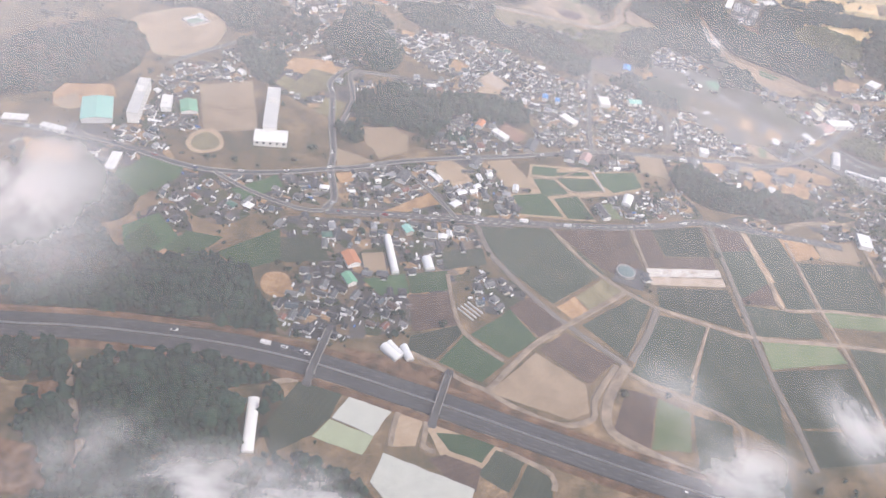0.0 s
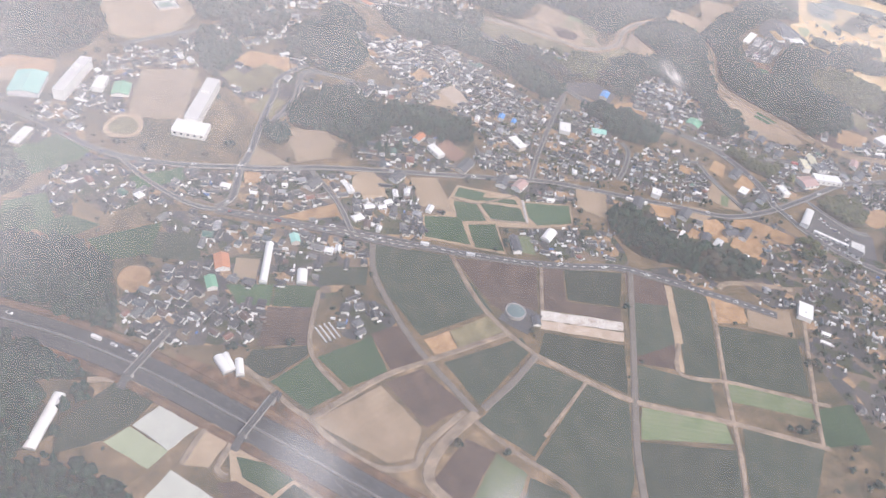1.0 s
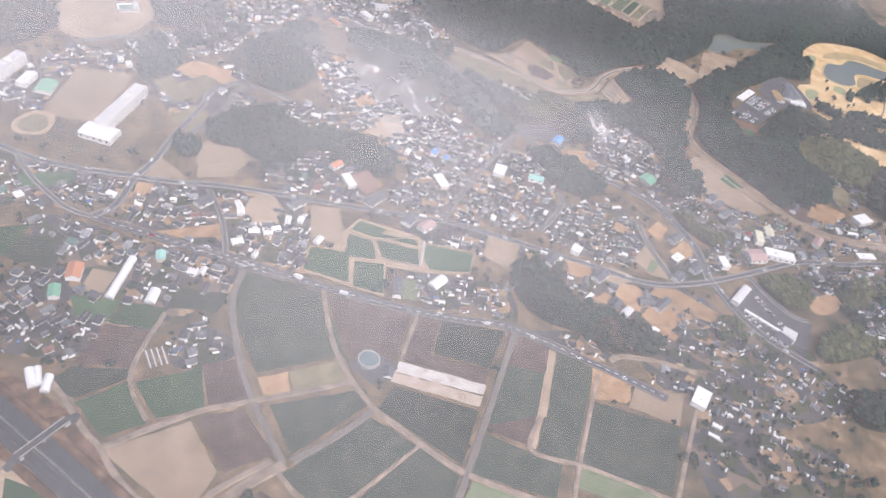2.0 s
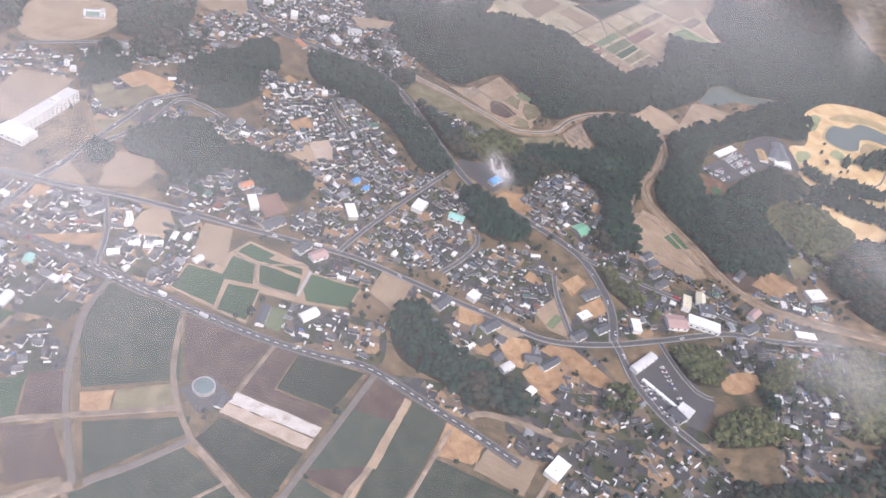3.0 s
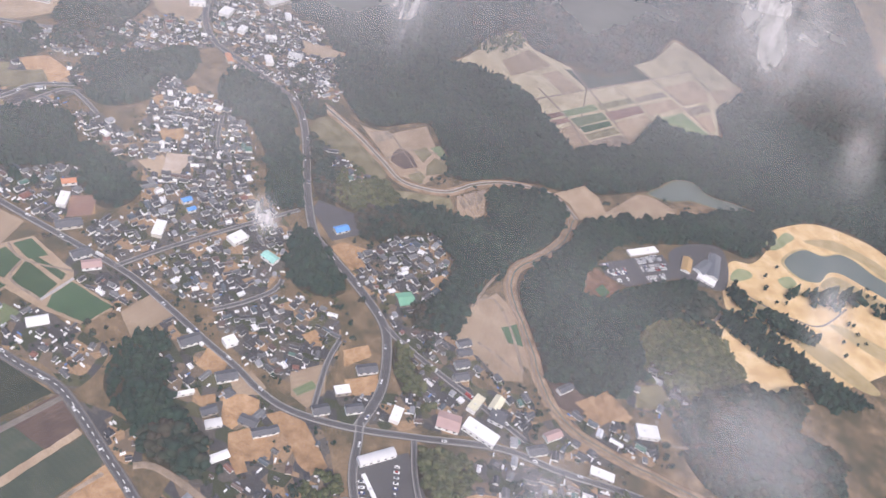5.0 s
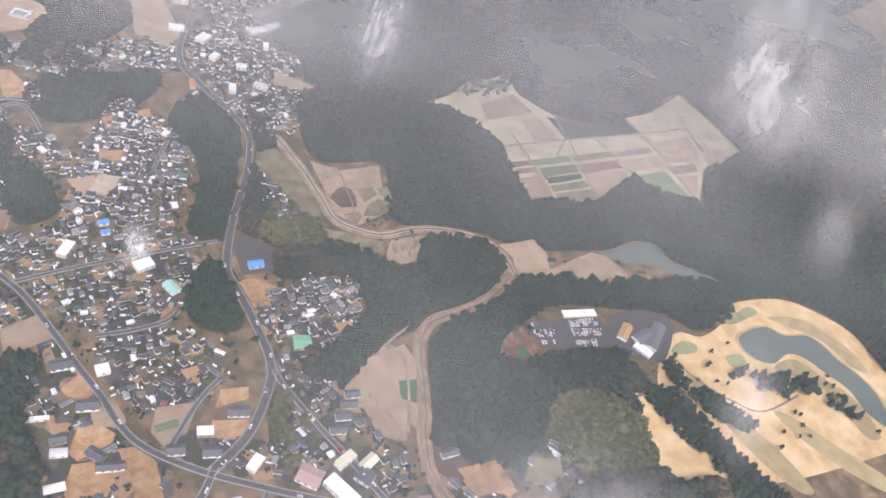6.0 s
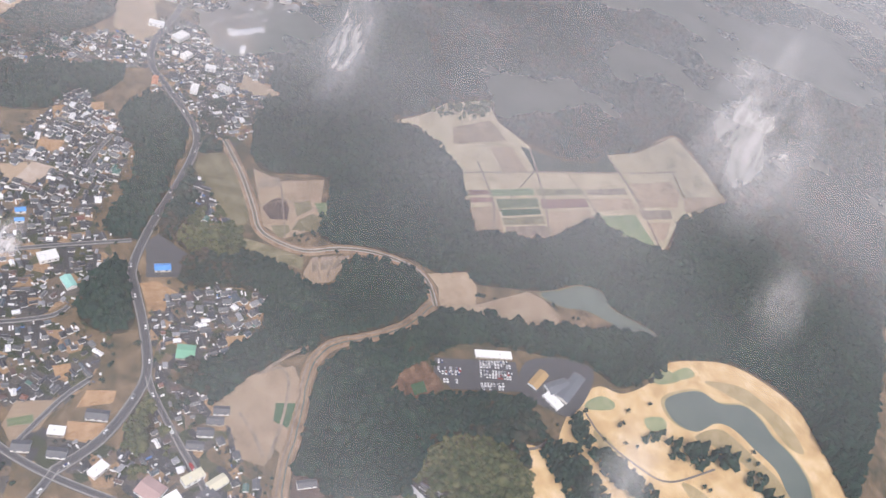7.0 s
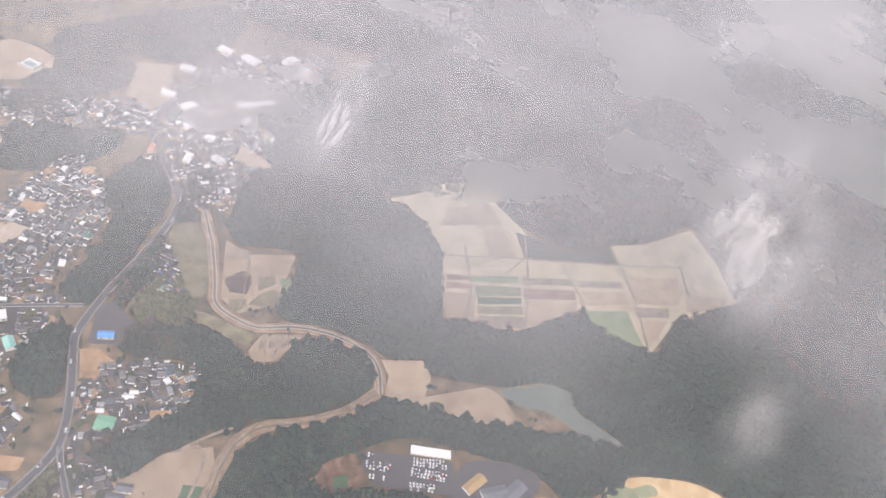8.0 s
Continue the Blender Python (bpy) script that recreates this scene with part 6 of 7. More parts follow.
# ---- woods ----
def cone_tree(rng):
    """A ragged conifer: a short trunk and tiers of drooping boughs."""
    v, f = [], []
    tiers = 4
    for k in range(tiers):
        z0, r = 0.18 + 0.19 * k, 0.36 * (1 - 0.21 * k)
        top = z0 + 0.38
        i0 = len(v)
        a0 = rng.uniform(0, 6.28)
        v.append((rng.normal(0, 0.02), rng.normal(0, 0.02), min(1.0, top)))
        for j in range(9):
            a = a0 + j * 6.2832 / 9
            q = r * (rng.uniform(0.95, 1.2) if j % 2 else rng.uniform(0.6, 0.8))
            v.append((q * math.cos(a), q * math.sin(a), z0 + rng.uniform(-0.05, 0.05)))
        f += [(i0, i0 + 1 + j, i0 + 1 + (j + 1) % 9) for j in range(9)]
    i0 = len(v)
    v += [(0.04, 0, -0.02), (-0.02, 0.035, -0.02), (-0.02, -0.035, -0.02), (0, 0, 0.4)]
    f += [(i0, i0 + 1, i0 + 3), (i0 + 1, i0 + 2, i0 + 3), (i0 + 2, i0, i0 + 3)]
    return np.array(v), np.array(f)


ICO = bmesh.new()
bmesh.ops.create_icosphere(ICO, subdivisions=1, radius=1)
ICO_V = np.array([tuple(q.co) for q in ICO.verts])
ICO_F = np.array([[q.index for q in t.verts] for t in ICO.faces])
ICO.free()


def clump_tree(rng, clumps=4):
    """A broad tree: a trunk and several uneven leaf clumps."""
    v, f = [], []
    n = 0
    for k in range(clumps):
        a, r = k * 2.4 + rng.uniform(0, 0.8), rng.uniform(0.12, 0.27) if k else 0.0
        c = np.array((r * math.cos(a), r * math.sin(a), rng.uniform(0.5, 0.72) if k else 0.8))
        s = rng.uniform(0.16, 0.24) * np.array((1.1, 1.1, 0.85))
        v.append(ICO_V * s * rng.uniform(0.7, 1.3, (len(ICO_V), 1)) + c)
        f.append(ICO_F + n)
        n += len(ICO_V)
    v.append(np.array([(0.04, 0, -0.02), (-0.02, 0.035, -0.02), (-0.02, -0.035, -0.02), (0, 0, 0.6)]))
    f.append(np.array([(0, 1, 3), (1, 2, 3), (2, 0, 3)]) + n)
    return np.concatenate(v), np.concatenate(f)


RNG = np.random.default_rng(5)
CONES = [cone_tree(RNG) for k in range(8)]
CLUMPS = [clump_tree(RNG) for k in range(8)]
CEDAR, MIXED, BAMBOO = ("CEDAR", leaf_cedar, 0.72), ("MIXED", leaf_mixed, 0.25), ("BAMBOO", leaf_bamboo, 0.08)


def planted(name, xy, height, cones, mat, label, category="wood", kind="stuff"):
    """One mesh of many trees at the given places."""
    pick = RNG.random(len(xy)) < cones
    vs, fs, n = [], [], 0
    for forms, mask in ((CONES, pick), (CLUMPS, ~pick)):
        idx = np.nonzero(mask)[0]
        for k, (v, f) in enumerate(forms):
            sub = idx[k::len(forms)]
            if not len(sub):
                continue
            a = RNG.uniform(0, 6.28, len(sub))
            h = height[sub]
            wide = h * RNG.uniform(0.85, 1.25, len(sub)) * (0.95 if forms is CONES else 1.15)
            c, s = np.cos(a)[:, None] * wide[:, None], np.sin(a)[:, None] * wide[:, None]
            x = v[:, 0] * c - v[:, 1] * s + xy[sub, 0][:, None]
            y = v[:, 0] * s + v[:, 1] * c + xy[sub, 1][:, None]
            z = v[:, 2] * h[:, None]
            vs.append(np.stack([x, y, z], axis=2).reshape(-1, 3))
            fs.append((f[None] + (np.arange(len(sub)) * len(v))[:, None, None] + n).reshape(-1, 3))
            n += len(sub) * len(v)
    if not vs:
        return None
    v, f = np.concatenate(vs), np.concatenate(fs)
    me = bpy.data.meshes.new(name)
    me.vertices.add(len(v))
    me.vertices.foreach_set("co", v.astype(np.float32).ravel())
    me.loops.add(f.size)
    me.loops.foreach_set("vertex_index", f.astype(np.int32).ravel())
    me.polygons.add(len(f))
    me.polygons.foreach_set("loop_start", np.arange(0, f.size, 3, dtype=np.int32))
    me.polygons.foreach_set("use_smooth", np.ones(len(f), bool))
    me.update(calc_edges=True)
    me.materials.append(mat)
    return tagged(new(name, me), label, category, kind=kind)


count_floors = 0
WOODED = []
floor_litter = soil("floor_litter", (0.03, 0.03, 0.02), (0.05, 0.045, 0.03), (0.08, 0.065, 0.045), per_thing=0)


def wood(pts, sort, label, on_turf=False):
    """A wood inside an outline, kept clear of fields, roads and buildings."""
    kind, mat, cones = sort
    poly = np.array([(q.x, q.y) for q in rounded(pts, True, 3.0)])
    lo, hi = poly.min(0), poly.max(0)
    far = lo[1] > 285 or hi[1] > 420
    cones = max(cones, 0.55) if far else cones
    gap = 3.8 if hi[1] > 800 else 2.3 if far else 1.15 if kind != "BAMBOO" else 0.95
    nx, ny = int((hi[0] - lo[0]) / gap) + 1, int((hi[1] - lo[1]) / gap) + 1
    gx, gy = np.meshgrid(np.arange(nx), np.arange(ny))
    xy = np.stack([lo[0] + gx.ravel() * gap, lo[1] + gy.ravel() * gap], axis=1) + RNG.uniform(-0.45, 0.45, (nx * ny, 2)) * gap
    xy = xy[inside(xy, poly)]
    xy = xy[free(xy, 0.3, not on_turf, 0.2)]
    if len(HOUSES):
        hs = np.array(HOUSES)
        ok = np.ones(len(xy), bool)
        for x, y in hs:
            ok &= np.hypot(xy[:, 0] - x, xy[:, 1] - y) > 1.5
        xy = xy[ok]
    for other in WOODED:
        xy = xy[~inside(xy, other)] if len(xy) else xy
    if not on_turf:
        WOODED.append(poly)
    xy = xy[RNG.random(len(xy)) > 0.02]
    if not len(xy):
        return None
    swell = np.array([noise.noise((x * 0.06, y * 0.06, 3)) for x, y in xy])
    edge = np.concatenate([np.hypot(xy[i:i + 2000, None, 0] - poly[None, :, 0], xy[i:i + 2000, None, 1] - poly[None, :, 1]).min(1) for i in range(0, len(xy), 2000)])
    mound = 0.8 + 0.5 * np.clip(edge / 7.0, 0, 1)
    height = mound * (2.9 + 1.1 * swell + RNG.uniform(-0.7, 0.8, len(xy))) * (1.7 if hi[1] > 800 else 1.3 if far else 1.0) * (0.7 if kind == "BAMBOO" else 1.0)
    global count_floors
    count_floors += 1
    if not on_turf:
        slab("forest_floor", pts, floor_litter, "dark leaf litter under trees", "ground", 0.002 + 0.0002 * count_floors, True, "structure")
        AREAS.pop()
    ob = planted("wood", xy, np.maximum(1.2, height), cones, mat, label)
    return ob


wood([(135, 233.6), (138.4, 246.5), (146.9, 250.2), (154, 247.3), (160.1, 242.4), (148.1, 218.9)], BAMBOO, "yellow-green bamboo grove beside the golf course")
wood([(58.2, 208.4), (52.5, 216.7), (61, 221.5), (72.1, 216.9), (69.1, 209.5), (63.3, 205.2)], BAMBOO, "olive shrub slope above the shop")
wood([(112.4, 151.8), (116.1, 155.5), (119.1, 150.9), (114.8, 147.5)], BAMBOO, "yellow-green tree clump in the village")
wood([(29.7, 301.5), (26.3, 310.6), (25.9, 320.3), (28.6, 327), (35.1, 322.3), (34.9, 308.7)], BAMBOO, "olive scrub mound on the plateau edge", on_turf=True)
wood([(153.9, 282.6), (154.7, 289.5), (156.1, 288.7), (155.3, 282.8)], CEDAR, "dark pine belt standing on the golf course", on_turf=True)
wood([(155.9, 289), (163.7, 298.7), (169.3, 302.4), (171.9, 298.1), (167.7, 292.5), (161.6, 286)], CEDAR, "dark pine belt standing on the golf course", on_turf=True)
wood([(151.4, 266.6), (153, 271.3), (161, 273.5), (165.9, 275), (166.2, 271), (161.6, 267)], CEDAR, "dark pine belt standing on the golf course", on_turf=True)
wood([(171.5, 301.5), (175.8, 304.4), (181.4, 303.4), (181.9, 299.5), (175.6, 299)], CEDAR, "dark pine belt standing on the golf course", on_turf=True)
wood([(142.3, 267.5), (142.2, 270.9), (148.2, 270.4), (150.5, 266.5), (146.7, 265.7)], CEDAR, "dark pine belt standing on the golf course", on_turf=True)
wood([(143.9, 257.1), (148.7, 263.8), (160.1, 263), (172.1, 262.8), (183.8, 263.2), (176.6, 252.3), (170.1, 254.5), (153.5, 254.4)], CEDAR, "dark pine belt standing on the golf course", on_turf=True)
wood([(139.8, 300.5), (140, 306.3), (142.9, 300.4), (142.8, 297.1)], MIXED, "dark pine belt standing on the golf course", on_turf=True)
wood([(185.5, 311), (186.4, 315.8), (191, 314.6), (191.3, 309)], CEDAR, "dark pine belt standing on the golf course", on_turf=True)
wood([(-17.9, 260.3), (-32.5, 285.1), (-38.7, 333.2), (-2.4, 322.8), (23.8, 307.5), (29.8, 285.9), (38.8, 293.2), (55.3, 294.6), (75.3, 285.9), (83.4, 282.6), (94.6, 267.2), (85.4, 258.5), (78.1, 248.6), (70.1, 239.6), (51.3, 252), (42.1, 235.6), (20.2, 244.3), (-0.8, 260.1)], CEDAR, "dark cedar forest covering the hills")
wood([(83.4, 282.6), (91.8, 302.2), (89.3, 326.6), (108, 339.2), (97.7, 358.9), (97.8, 385.2), (127.1, 381.7), (160.5, 388.1), (192.1, 319.7), (166.4, 334.1), (147.7, 326.7), (139.3, 309.5), (129.9, 297.6), (130.2, 309.1), (118.9, 303.2), (112.3, 304.4), (108.4, 299.7), (106.3, 287.2), (94.6, 267.2)], CEDAR, "dark cedar forest below the plateau")
wood([(23.8, 307.5), (-2.4, 322.8), (-38.7, 333.2), (-14, 411.1), (17.2, 509.2), (70.1, 583.4), (160.5, 388.1), (127.1, 381.7), (96.2, 387.5), (78.9, 392.9), (60.6, 396.3), (64.1, 371.8), (65.1, 349.2), (61, 336.8), (51.5, 329), (38, 325.3), (26.6, 329.3), (24.3, 312.3)], MIXED, "brown and green mixed forest behind the plateau")
wood([(73.2, 214.7), (77.3, 224.8), (86.1, 229.1), (86, 235.9), (80.2, 243.5), (88, 256.5), (95.1, 257.6), (104.2, 247.3), (102.4, 234.5), (103.1, 224.1), (103.6, 208.7), (110, 202.1), (111.1, 192.4), (98, 197), (94.8, 211.9), (85.8, 216.6)], CEDAR, "dark cedar wood between the village and the canal")
wood([(103.3, 256.7), (118.7, 283.6), (131.2, 307.8), (139.4, 307.9), (140.9, 288.9), (131.7, 283.1), (115.6, 260.6), (114.3, 248.1), (117.9, 234.4), (120.3, 234.2), (134.3, 262.5), (136.3, 252.3), (134.9, 232), (145.6, 224.3), (131.5, 202), (118.8, 211.4), (107.8, 221.5), (105.4, 237)], CEDAR, "dark cedar wood round the golf club")
wood([(147, 258), (147.4, 260.6), (165.5, 259.8), (173.1, 262.7), (169, 255.4), (157.7, 256.9)], CEDAR, "dark tree belt between golf fairways")
wood([(63.5, 184.1), (62.8, 189.2), (68.6, 194.2), (78.4, 191.2), (84.8, 185.8), (78.3, 179)], CEDAR, "rounded dark grove inside the village")
wood([(10.2, 212.7), (6.3, 222.1), (24.8, 221.7), (35.6, 215.4), (52.3, 204), (59.6, 195.8), (53, 192), (36.6, 203.9)], CEDAR, "dark tree belt along the main road")
wood([(30, 221.7), (15.1, 230.8), (11, 237.3), (22.9, 233.8), (32.3, 229.2)], MIXED, "small dark roadside grove")
wood([(101.2, 184.4), (102.9, 186.8), (117.7, 183.4), (121.3, 178.4), (119.4, 175.4), (113.2, 176.5), (106.3, 179.3)], BAMBOO, "olive-green shrub strip beside the road")
wood([(88.6, 134.3), (89.3, 138.6), (96.5, 141.7), (103.6, 140.4), (100.6, 135.6), (95.0, 133.4)], MIXED, "dark green scrub below the grove")
wood([(21.6, 227.5), (22.2, 233.2), (32.4, 229.5), (34.4, 224.4), (30.3, 222.8)], CEDAR, "small dark roadside grove")
wood([(-1.4, 153.4), (-3.4, 163.2), (5.4, 171.8), (12.2, 168.2), (25.7, 171.6), (36.4, 169.3), (37.5, 161.3), (28.1, 159.5), (19.4, 160.4), (23.1, 153.1), (17, 148.2), (9.4, 152.9)], CEDAR, "large dark wood between road and school")
wood([(-12.9, 197.1), (-7.3, 215.4), (3.3, 206.1), (7.1, 189.4), (3, 179.9), (-7.8, 183.7)], CEDAR, "dark wooded hill behind the village")
wood([(6.7, 215.1), (16.3, 217.6), (30.7, 213), (28.9, 207.7), (17.5, 205.8)], CEDAR, "narrow dark wood above the houses")
wood([(-55.1, 206.6), (-42.2, 226.5), (-27.1, 206), (-34.3, 190.9), (-43.9, 199)], MIXED, "wood around the sports ground")
wood([(71.4, 141.4), (70.4, 148), (75.2, 150.2), (84.6, 144), (91.5, 142.7), (96.8, 139.7), (91.8, 134.3), (84.2, 135.1), (76.7, 135.8)], CEDAR, "dark grove among the village houses")
wood([(92.1, 200.5), (100.8, 213.1), (108.7, 195.4), (105.9, 188.1)], MIXED, "mixed wood on the valley slope")
wood([(136.1, 258.6), (150.9, 256.6), (171, 249), (172.5, 221.2), (158.7, 216.1), (149.7, 222.3), (137.4, 234.9)], MIXED, "mixed wood on the hillside above the hamlet")
wood([(139.8, 173.5), (146.9, 185.2), (173.7, 200.3), (174.7, 181.1), (158.8, 169.1), (155.6, 182.6), (142.8, 170.9)], BAMBOO, "olive-green wood below the road")
wood([(120.8, 168.6), (130.6, 176.5), (134, 168.8), (128.3, 164.3)], BAMBOO, "green thicket behind the car park")
wood([(-37.5, 97.2), (-29.2, 102.4), (-20.3, 101.9), (-13.9, 95.6), (-10.8, 85.9), (-24, 86.7), (-49.1, 84.6), (-52.6, 91)], CEDAR, "dark wood above the motorway")
wood([(-43.7, 74.7), (-37.2, 77.9), (-26.3, 81.7), (-10.2, 79.9), (-9.3, 77), (-15.9, 74.5), (-9.7, 68.6), (-12.5, 63.3), (-21.9, 62.3), (-36.3, 61.3)], CEDAR, "dark wood below the motorway")
wood([(-50.0, 80.1), (-42.4, 81.6), (-39.5, 77.4), (-43.8, 73.5), (-47.4, 73.8)], CEDAR, "dark thicket beside the motorway")
wood([(-42.8, 67.0), (-37.0, 68.4), (-33.5, 62.2), (-37.7, 62.2)], CEDAR, "dark thicket below the farm path")
wood([(134.1, 156.5), (139.7, 164.5), (146.2, 165.7), (148.2, 161.4), (134.6, 151.2)], BAMBOO, "olive-green thicket below the orange yard")
wood([(139.9, 176.1), (146.6, 186.8), (150.5, 178.5), (145.9, 167.0), (141.5, 168.3)], CEDAR, "dark grove beside the orange yard")
wood([(149.4, 188.1), (159.6, 197.9), (172.8, 198.7), (173.7, 183.6), (159.1, 174.1), (152.0, 176.4)], BAMBOO, "olive-green wooded slope below the road")
wood([(-90.1, 159.2), (-61.1, 188.2), (-54.3, 168.8), (-61.3, 156.1), (-82.9, 146)], MIXED, "dark wood on the far western hill")
wood([(-34.1, 183.8), (-24.4, 184.8), (-21, 171), (-26.7, 167.3)], CEDAR, "dark cedar grove south of the sports ground")
wood([(138, 236.5), (148.8, 239.6), (159.3, 238.5), (173.4, 237.3), (182.9, 240.7), (186.1, 223.8), (172.6, 210.2), (160.1, 210.5), (151.4, 220.2), (140.2, 227.1)], MIXED, "mixed dark wood on the slope below the golf course")
wood([(140, 145.4), (148.9, 149.1), (163.1, 162.9), (166.2, 177.1), (171.4, 159.9), (159.2, 144.8), (141.1, 137.3)], MIXED, "green wood on the near slope")
wood([(68.5, 203.3), (69.2, 210.9), (75, 223.1), (86.2, 217.5), (80.7, 213.6), (78.4, 206.1), (74.6, 201.7)], MIXED, "dark thicket between shop and hamlet")
wood([(49.5, 208.3), (38.9, 218.1), (51.6, 214.1), (52.5, 216.7), (58, 207.8), (64.5, 203.2), (61.6, 201.1)], MIXED, "roadside thicket above the shop")
wood([(94.8, 211.9), (103.6, 208.7), (100.8, 199.4), (96.7, 197.7), (93.7, 202)], MIXED, "small grove behind the hamlet houses")
wood([(-10.8, 182), (-12.8, 194.9), (-2.6, 185.9), (-1.6, 179.1)], MIXED, "trees along the school road")
wood([(-6.6, 147.6), (-5.2, 152.3), (0, 148.8), (-2, 145.1)], CEDAR, "dark clump west of the large wood")
wood([(-32.5, 188.3), (-25.4, 208.4), (-15.9, 200.4), (-22.9, 182)], MIXED, "trees behind the sports ground")
wood([(-36.1, 60.9), (-21.8, 61.9), (-12.6, 62.5), (-10.1, 61), (-6.9, 62.6), (4.3, 61.1), (5.7, 53.1), (-28.6, 47.2)], CEDAR, "dark wood at the foot of the slope")
wood([(-10.9, 74.5), (-7.6, 75.7), (-7.3, 71.1), (-7, 65.3), (-6.9, 62.6), (-9.7, 68.6)], CEDAR, "dark thicket round the greenhouse")
wood([(-55.7, 123.7), (-49.4, 126.4), (-40.8, 116.3), (-42.5, 110.6), (-48.4, 110.5), (-54.8, 117.3)], MIXED, "dark trees between the western fields")
wood([(-58.8, 105.7), (-46.9, 109.3), (-38.1, 100.7), (-30.2, 102.6), (-38.3, 96.9), (-51.1, 91.4)], MIXED, "dark trees above the western wood")
wood([(-23.6, 290.8), (-55.2, 326.8), (-78.3, 428.5), (-92.2, 707.8), (39.5, 540.1), (39.2, 422.6), (7.7, 346.7), (23, 330.9), (29.2, 291), (15, 280.7)], MIXED, "misty forest on the far hills")
wood([(-55, 327), (-88, 272), (-165, 300), (-270, 900), (-20, 900), (39.5, 540.1), (-92, 700), (-78, 428)], MIXED, "misty forest on the farthest hills")
wood([(-67.2, 207), (-87.6, 266.1), (-65.9, 265), (-49.6, 242.8), (-53, 224.7), (-42.2, 204.2)], MIXED, "far misty wood beyond the town")
GOLF_TREES = [(170.2, 287.4), (171.4, 288.1), (173.4, 285.7), (174.6, 281.8), (169.4, 308), (170.5, 304.7), (172.2, 306.2), (180.6, 301.9), (148.9, 278.8), (148.7, 280.2), (153.2, 276.7), (146.8, 283.9), (150.2, 272.5), (171.5, 279.1), (176.1, 284.5), (186.4, 303.1), (173.4, 273.8), (147.6, 291.4), (142.3, 273), (155.2, 278.9)]


# ---- single trees ----
def tree_kind(rng, label, mat, clumps, spread):
    """A tree with a tapered trunk, limbs and a crown of many leaf clumps."""
    ob = thing("tree", label, "tree", "single trees")
    bm = bmesh.new()
    bmesh.ops.create_cone(bm, cap_ends=True, segments=7, radius1=0.09, radius2=0.04, depth=0.9, matrix=Matrix.Translation((0, 0, 0.43)))
    part("trunk", bm, bark, ob)
    for k in range(3):
        a = k * 2.1 + rng.uniform(0, 1)
        bm = bmesh.new()
        bmesh.ops.create_cone(bm, cap_ends=False, segments=5, radius1=0.035, radius2=0.012, depth=0.7, matrix=Matrix.Translation((0.18 * math.cos(a), 0.18 * math.sin(a), 0.95)) @ pose(0, 0, 0, 0, 32, math.degrees(a)))
        part("limb", bm, bark, ob)
    bm = bmesh.new()
    for k in range(clumps):
        a, u = rng.uniform(0, 6.28), rng.uniform(0, 1)
        r = spread * math.sqrt(rng.uniform(0, 1)) * math.sqrt(max(0.05, 1 - (2 * u - 0.9) ** 2))
        s = rng.uniform(0.14, 0.24)
        made = bmesh.ops.create_icosphere(bm, subdivisions=1, radius=s, matrix=Matrix.Translation((r * math.cos(a), r * math.sin(a), 0.7 + 1.1 * u)))
        for q in made["verts"]:
            q.co += Vector(rng.uniform(-0.35, 0.35, 3)) * s
    part("crown", bm, mat, ob)
    return ob


TREES = [tree_kind(RNG, "dark evergreen garden tree with dense crown", leaf_cedar, 26, 0.55), tree_kind(RNG, "brown-green tree with loose uneven crown", leaf_mixed, 22, 0.7), tree_kind(RNG, "olive-green bushy tree beside a house", leaf_bamboo, 20, 0.6)]
grown = set()


def grow(k, x, y, z, size):
    m = pose(x, y, z, 0, 0, random.uniform(0, 360)) @ Matrix.Diagonal((size, size, size * random.uniform(0.85, 1.15), 1))
    if k in grown:
        return copy_thing(TREES[k], m)
    grown.add(k)
    TREES[k].matrix_basis = m


for x, y in GOLF_TREES:
    grow(random.choice((0, 0, 1)), x, y, 0.1, random.uniform(0.8, 1.2))
spots = np.stack([np.random.uniform(30, 140, 4000), np.random.uniform(112, 215, 4000)], axis=1)
spots = spots[free(spots, 0.5, True, 0.3)]
homes = np.array(HOUSES)
left = 190
for x, y in spots:
    d = np.hypot(homes[:, 0] - x, homes[:, 1] - y).min()
    if left and 1.35 < d < 3.2:
        left -= 1
        grow(random.choice((0, 1, 2)), x, y, 0.0, random.uniform(0.45, 0.95))
# low hedges and shrubs between the houses
spots = np.stack([np.random.uniform(-65, 160, 11000), np.random.uniform(85, 290, 11000)], axis=1)
near = np.array([np.hypot(homes[:, 0] - x, homes[:, 1] - y).min() for x, y in spots])
spots = spots[(near > 1.25) & (near < 3.4)]
spots = spots[free(spots, 0.25, True, 0.2)]
planted("shrubs", spots, np.random.uniform(0.35, 1.1, len(spots)), 0.1, leaf_mixed, "low hedges and shrubs between houses", "shrubs")


# small sheds between the houses, the many white ones standing in for glints
spots = np.stack([np.random.uniform(-65, 160, 16000), np.random.uniform(85, 290, 16000)], axis=1)
near = np.array([np.hypot(homes[:, 0] - x, homes[:, 1] - y).min() for x, y in spots])
spots = spots[(near > 0.95) & (near < 2.4)]
spots = spots[free(spots, 0.3, True, 0.2)][:1800]
bm = bmesh.new()
for x, y in spots:
    l, w, h = random.uniform(0.4, 1.2), random.uniform(0.16, 0.36), random.uniform(0.25, 0.5)
    c = pose(x, y, 0, 0, 0, road_turn(x, y) + random.choice((0, 90)) + random.gauss(0, 6))
    i0 = len(bm.verts)
    box(bm, -l / 2, l / 2, -w / 2, w / 2, -0.02, h, taper=0.03)
    bm.verts.ensure_lookup_table()
    for v in bm.verts[i0:]:
        v.co = c @ v.co
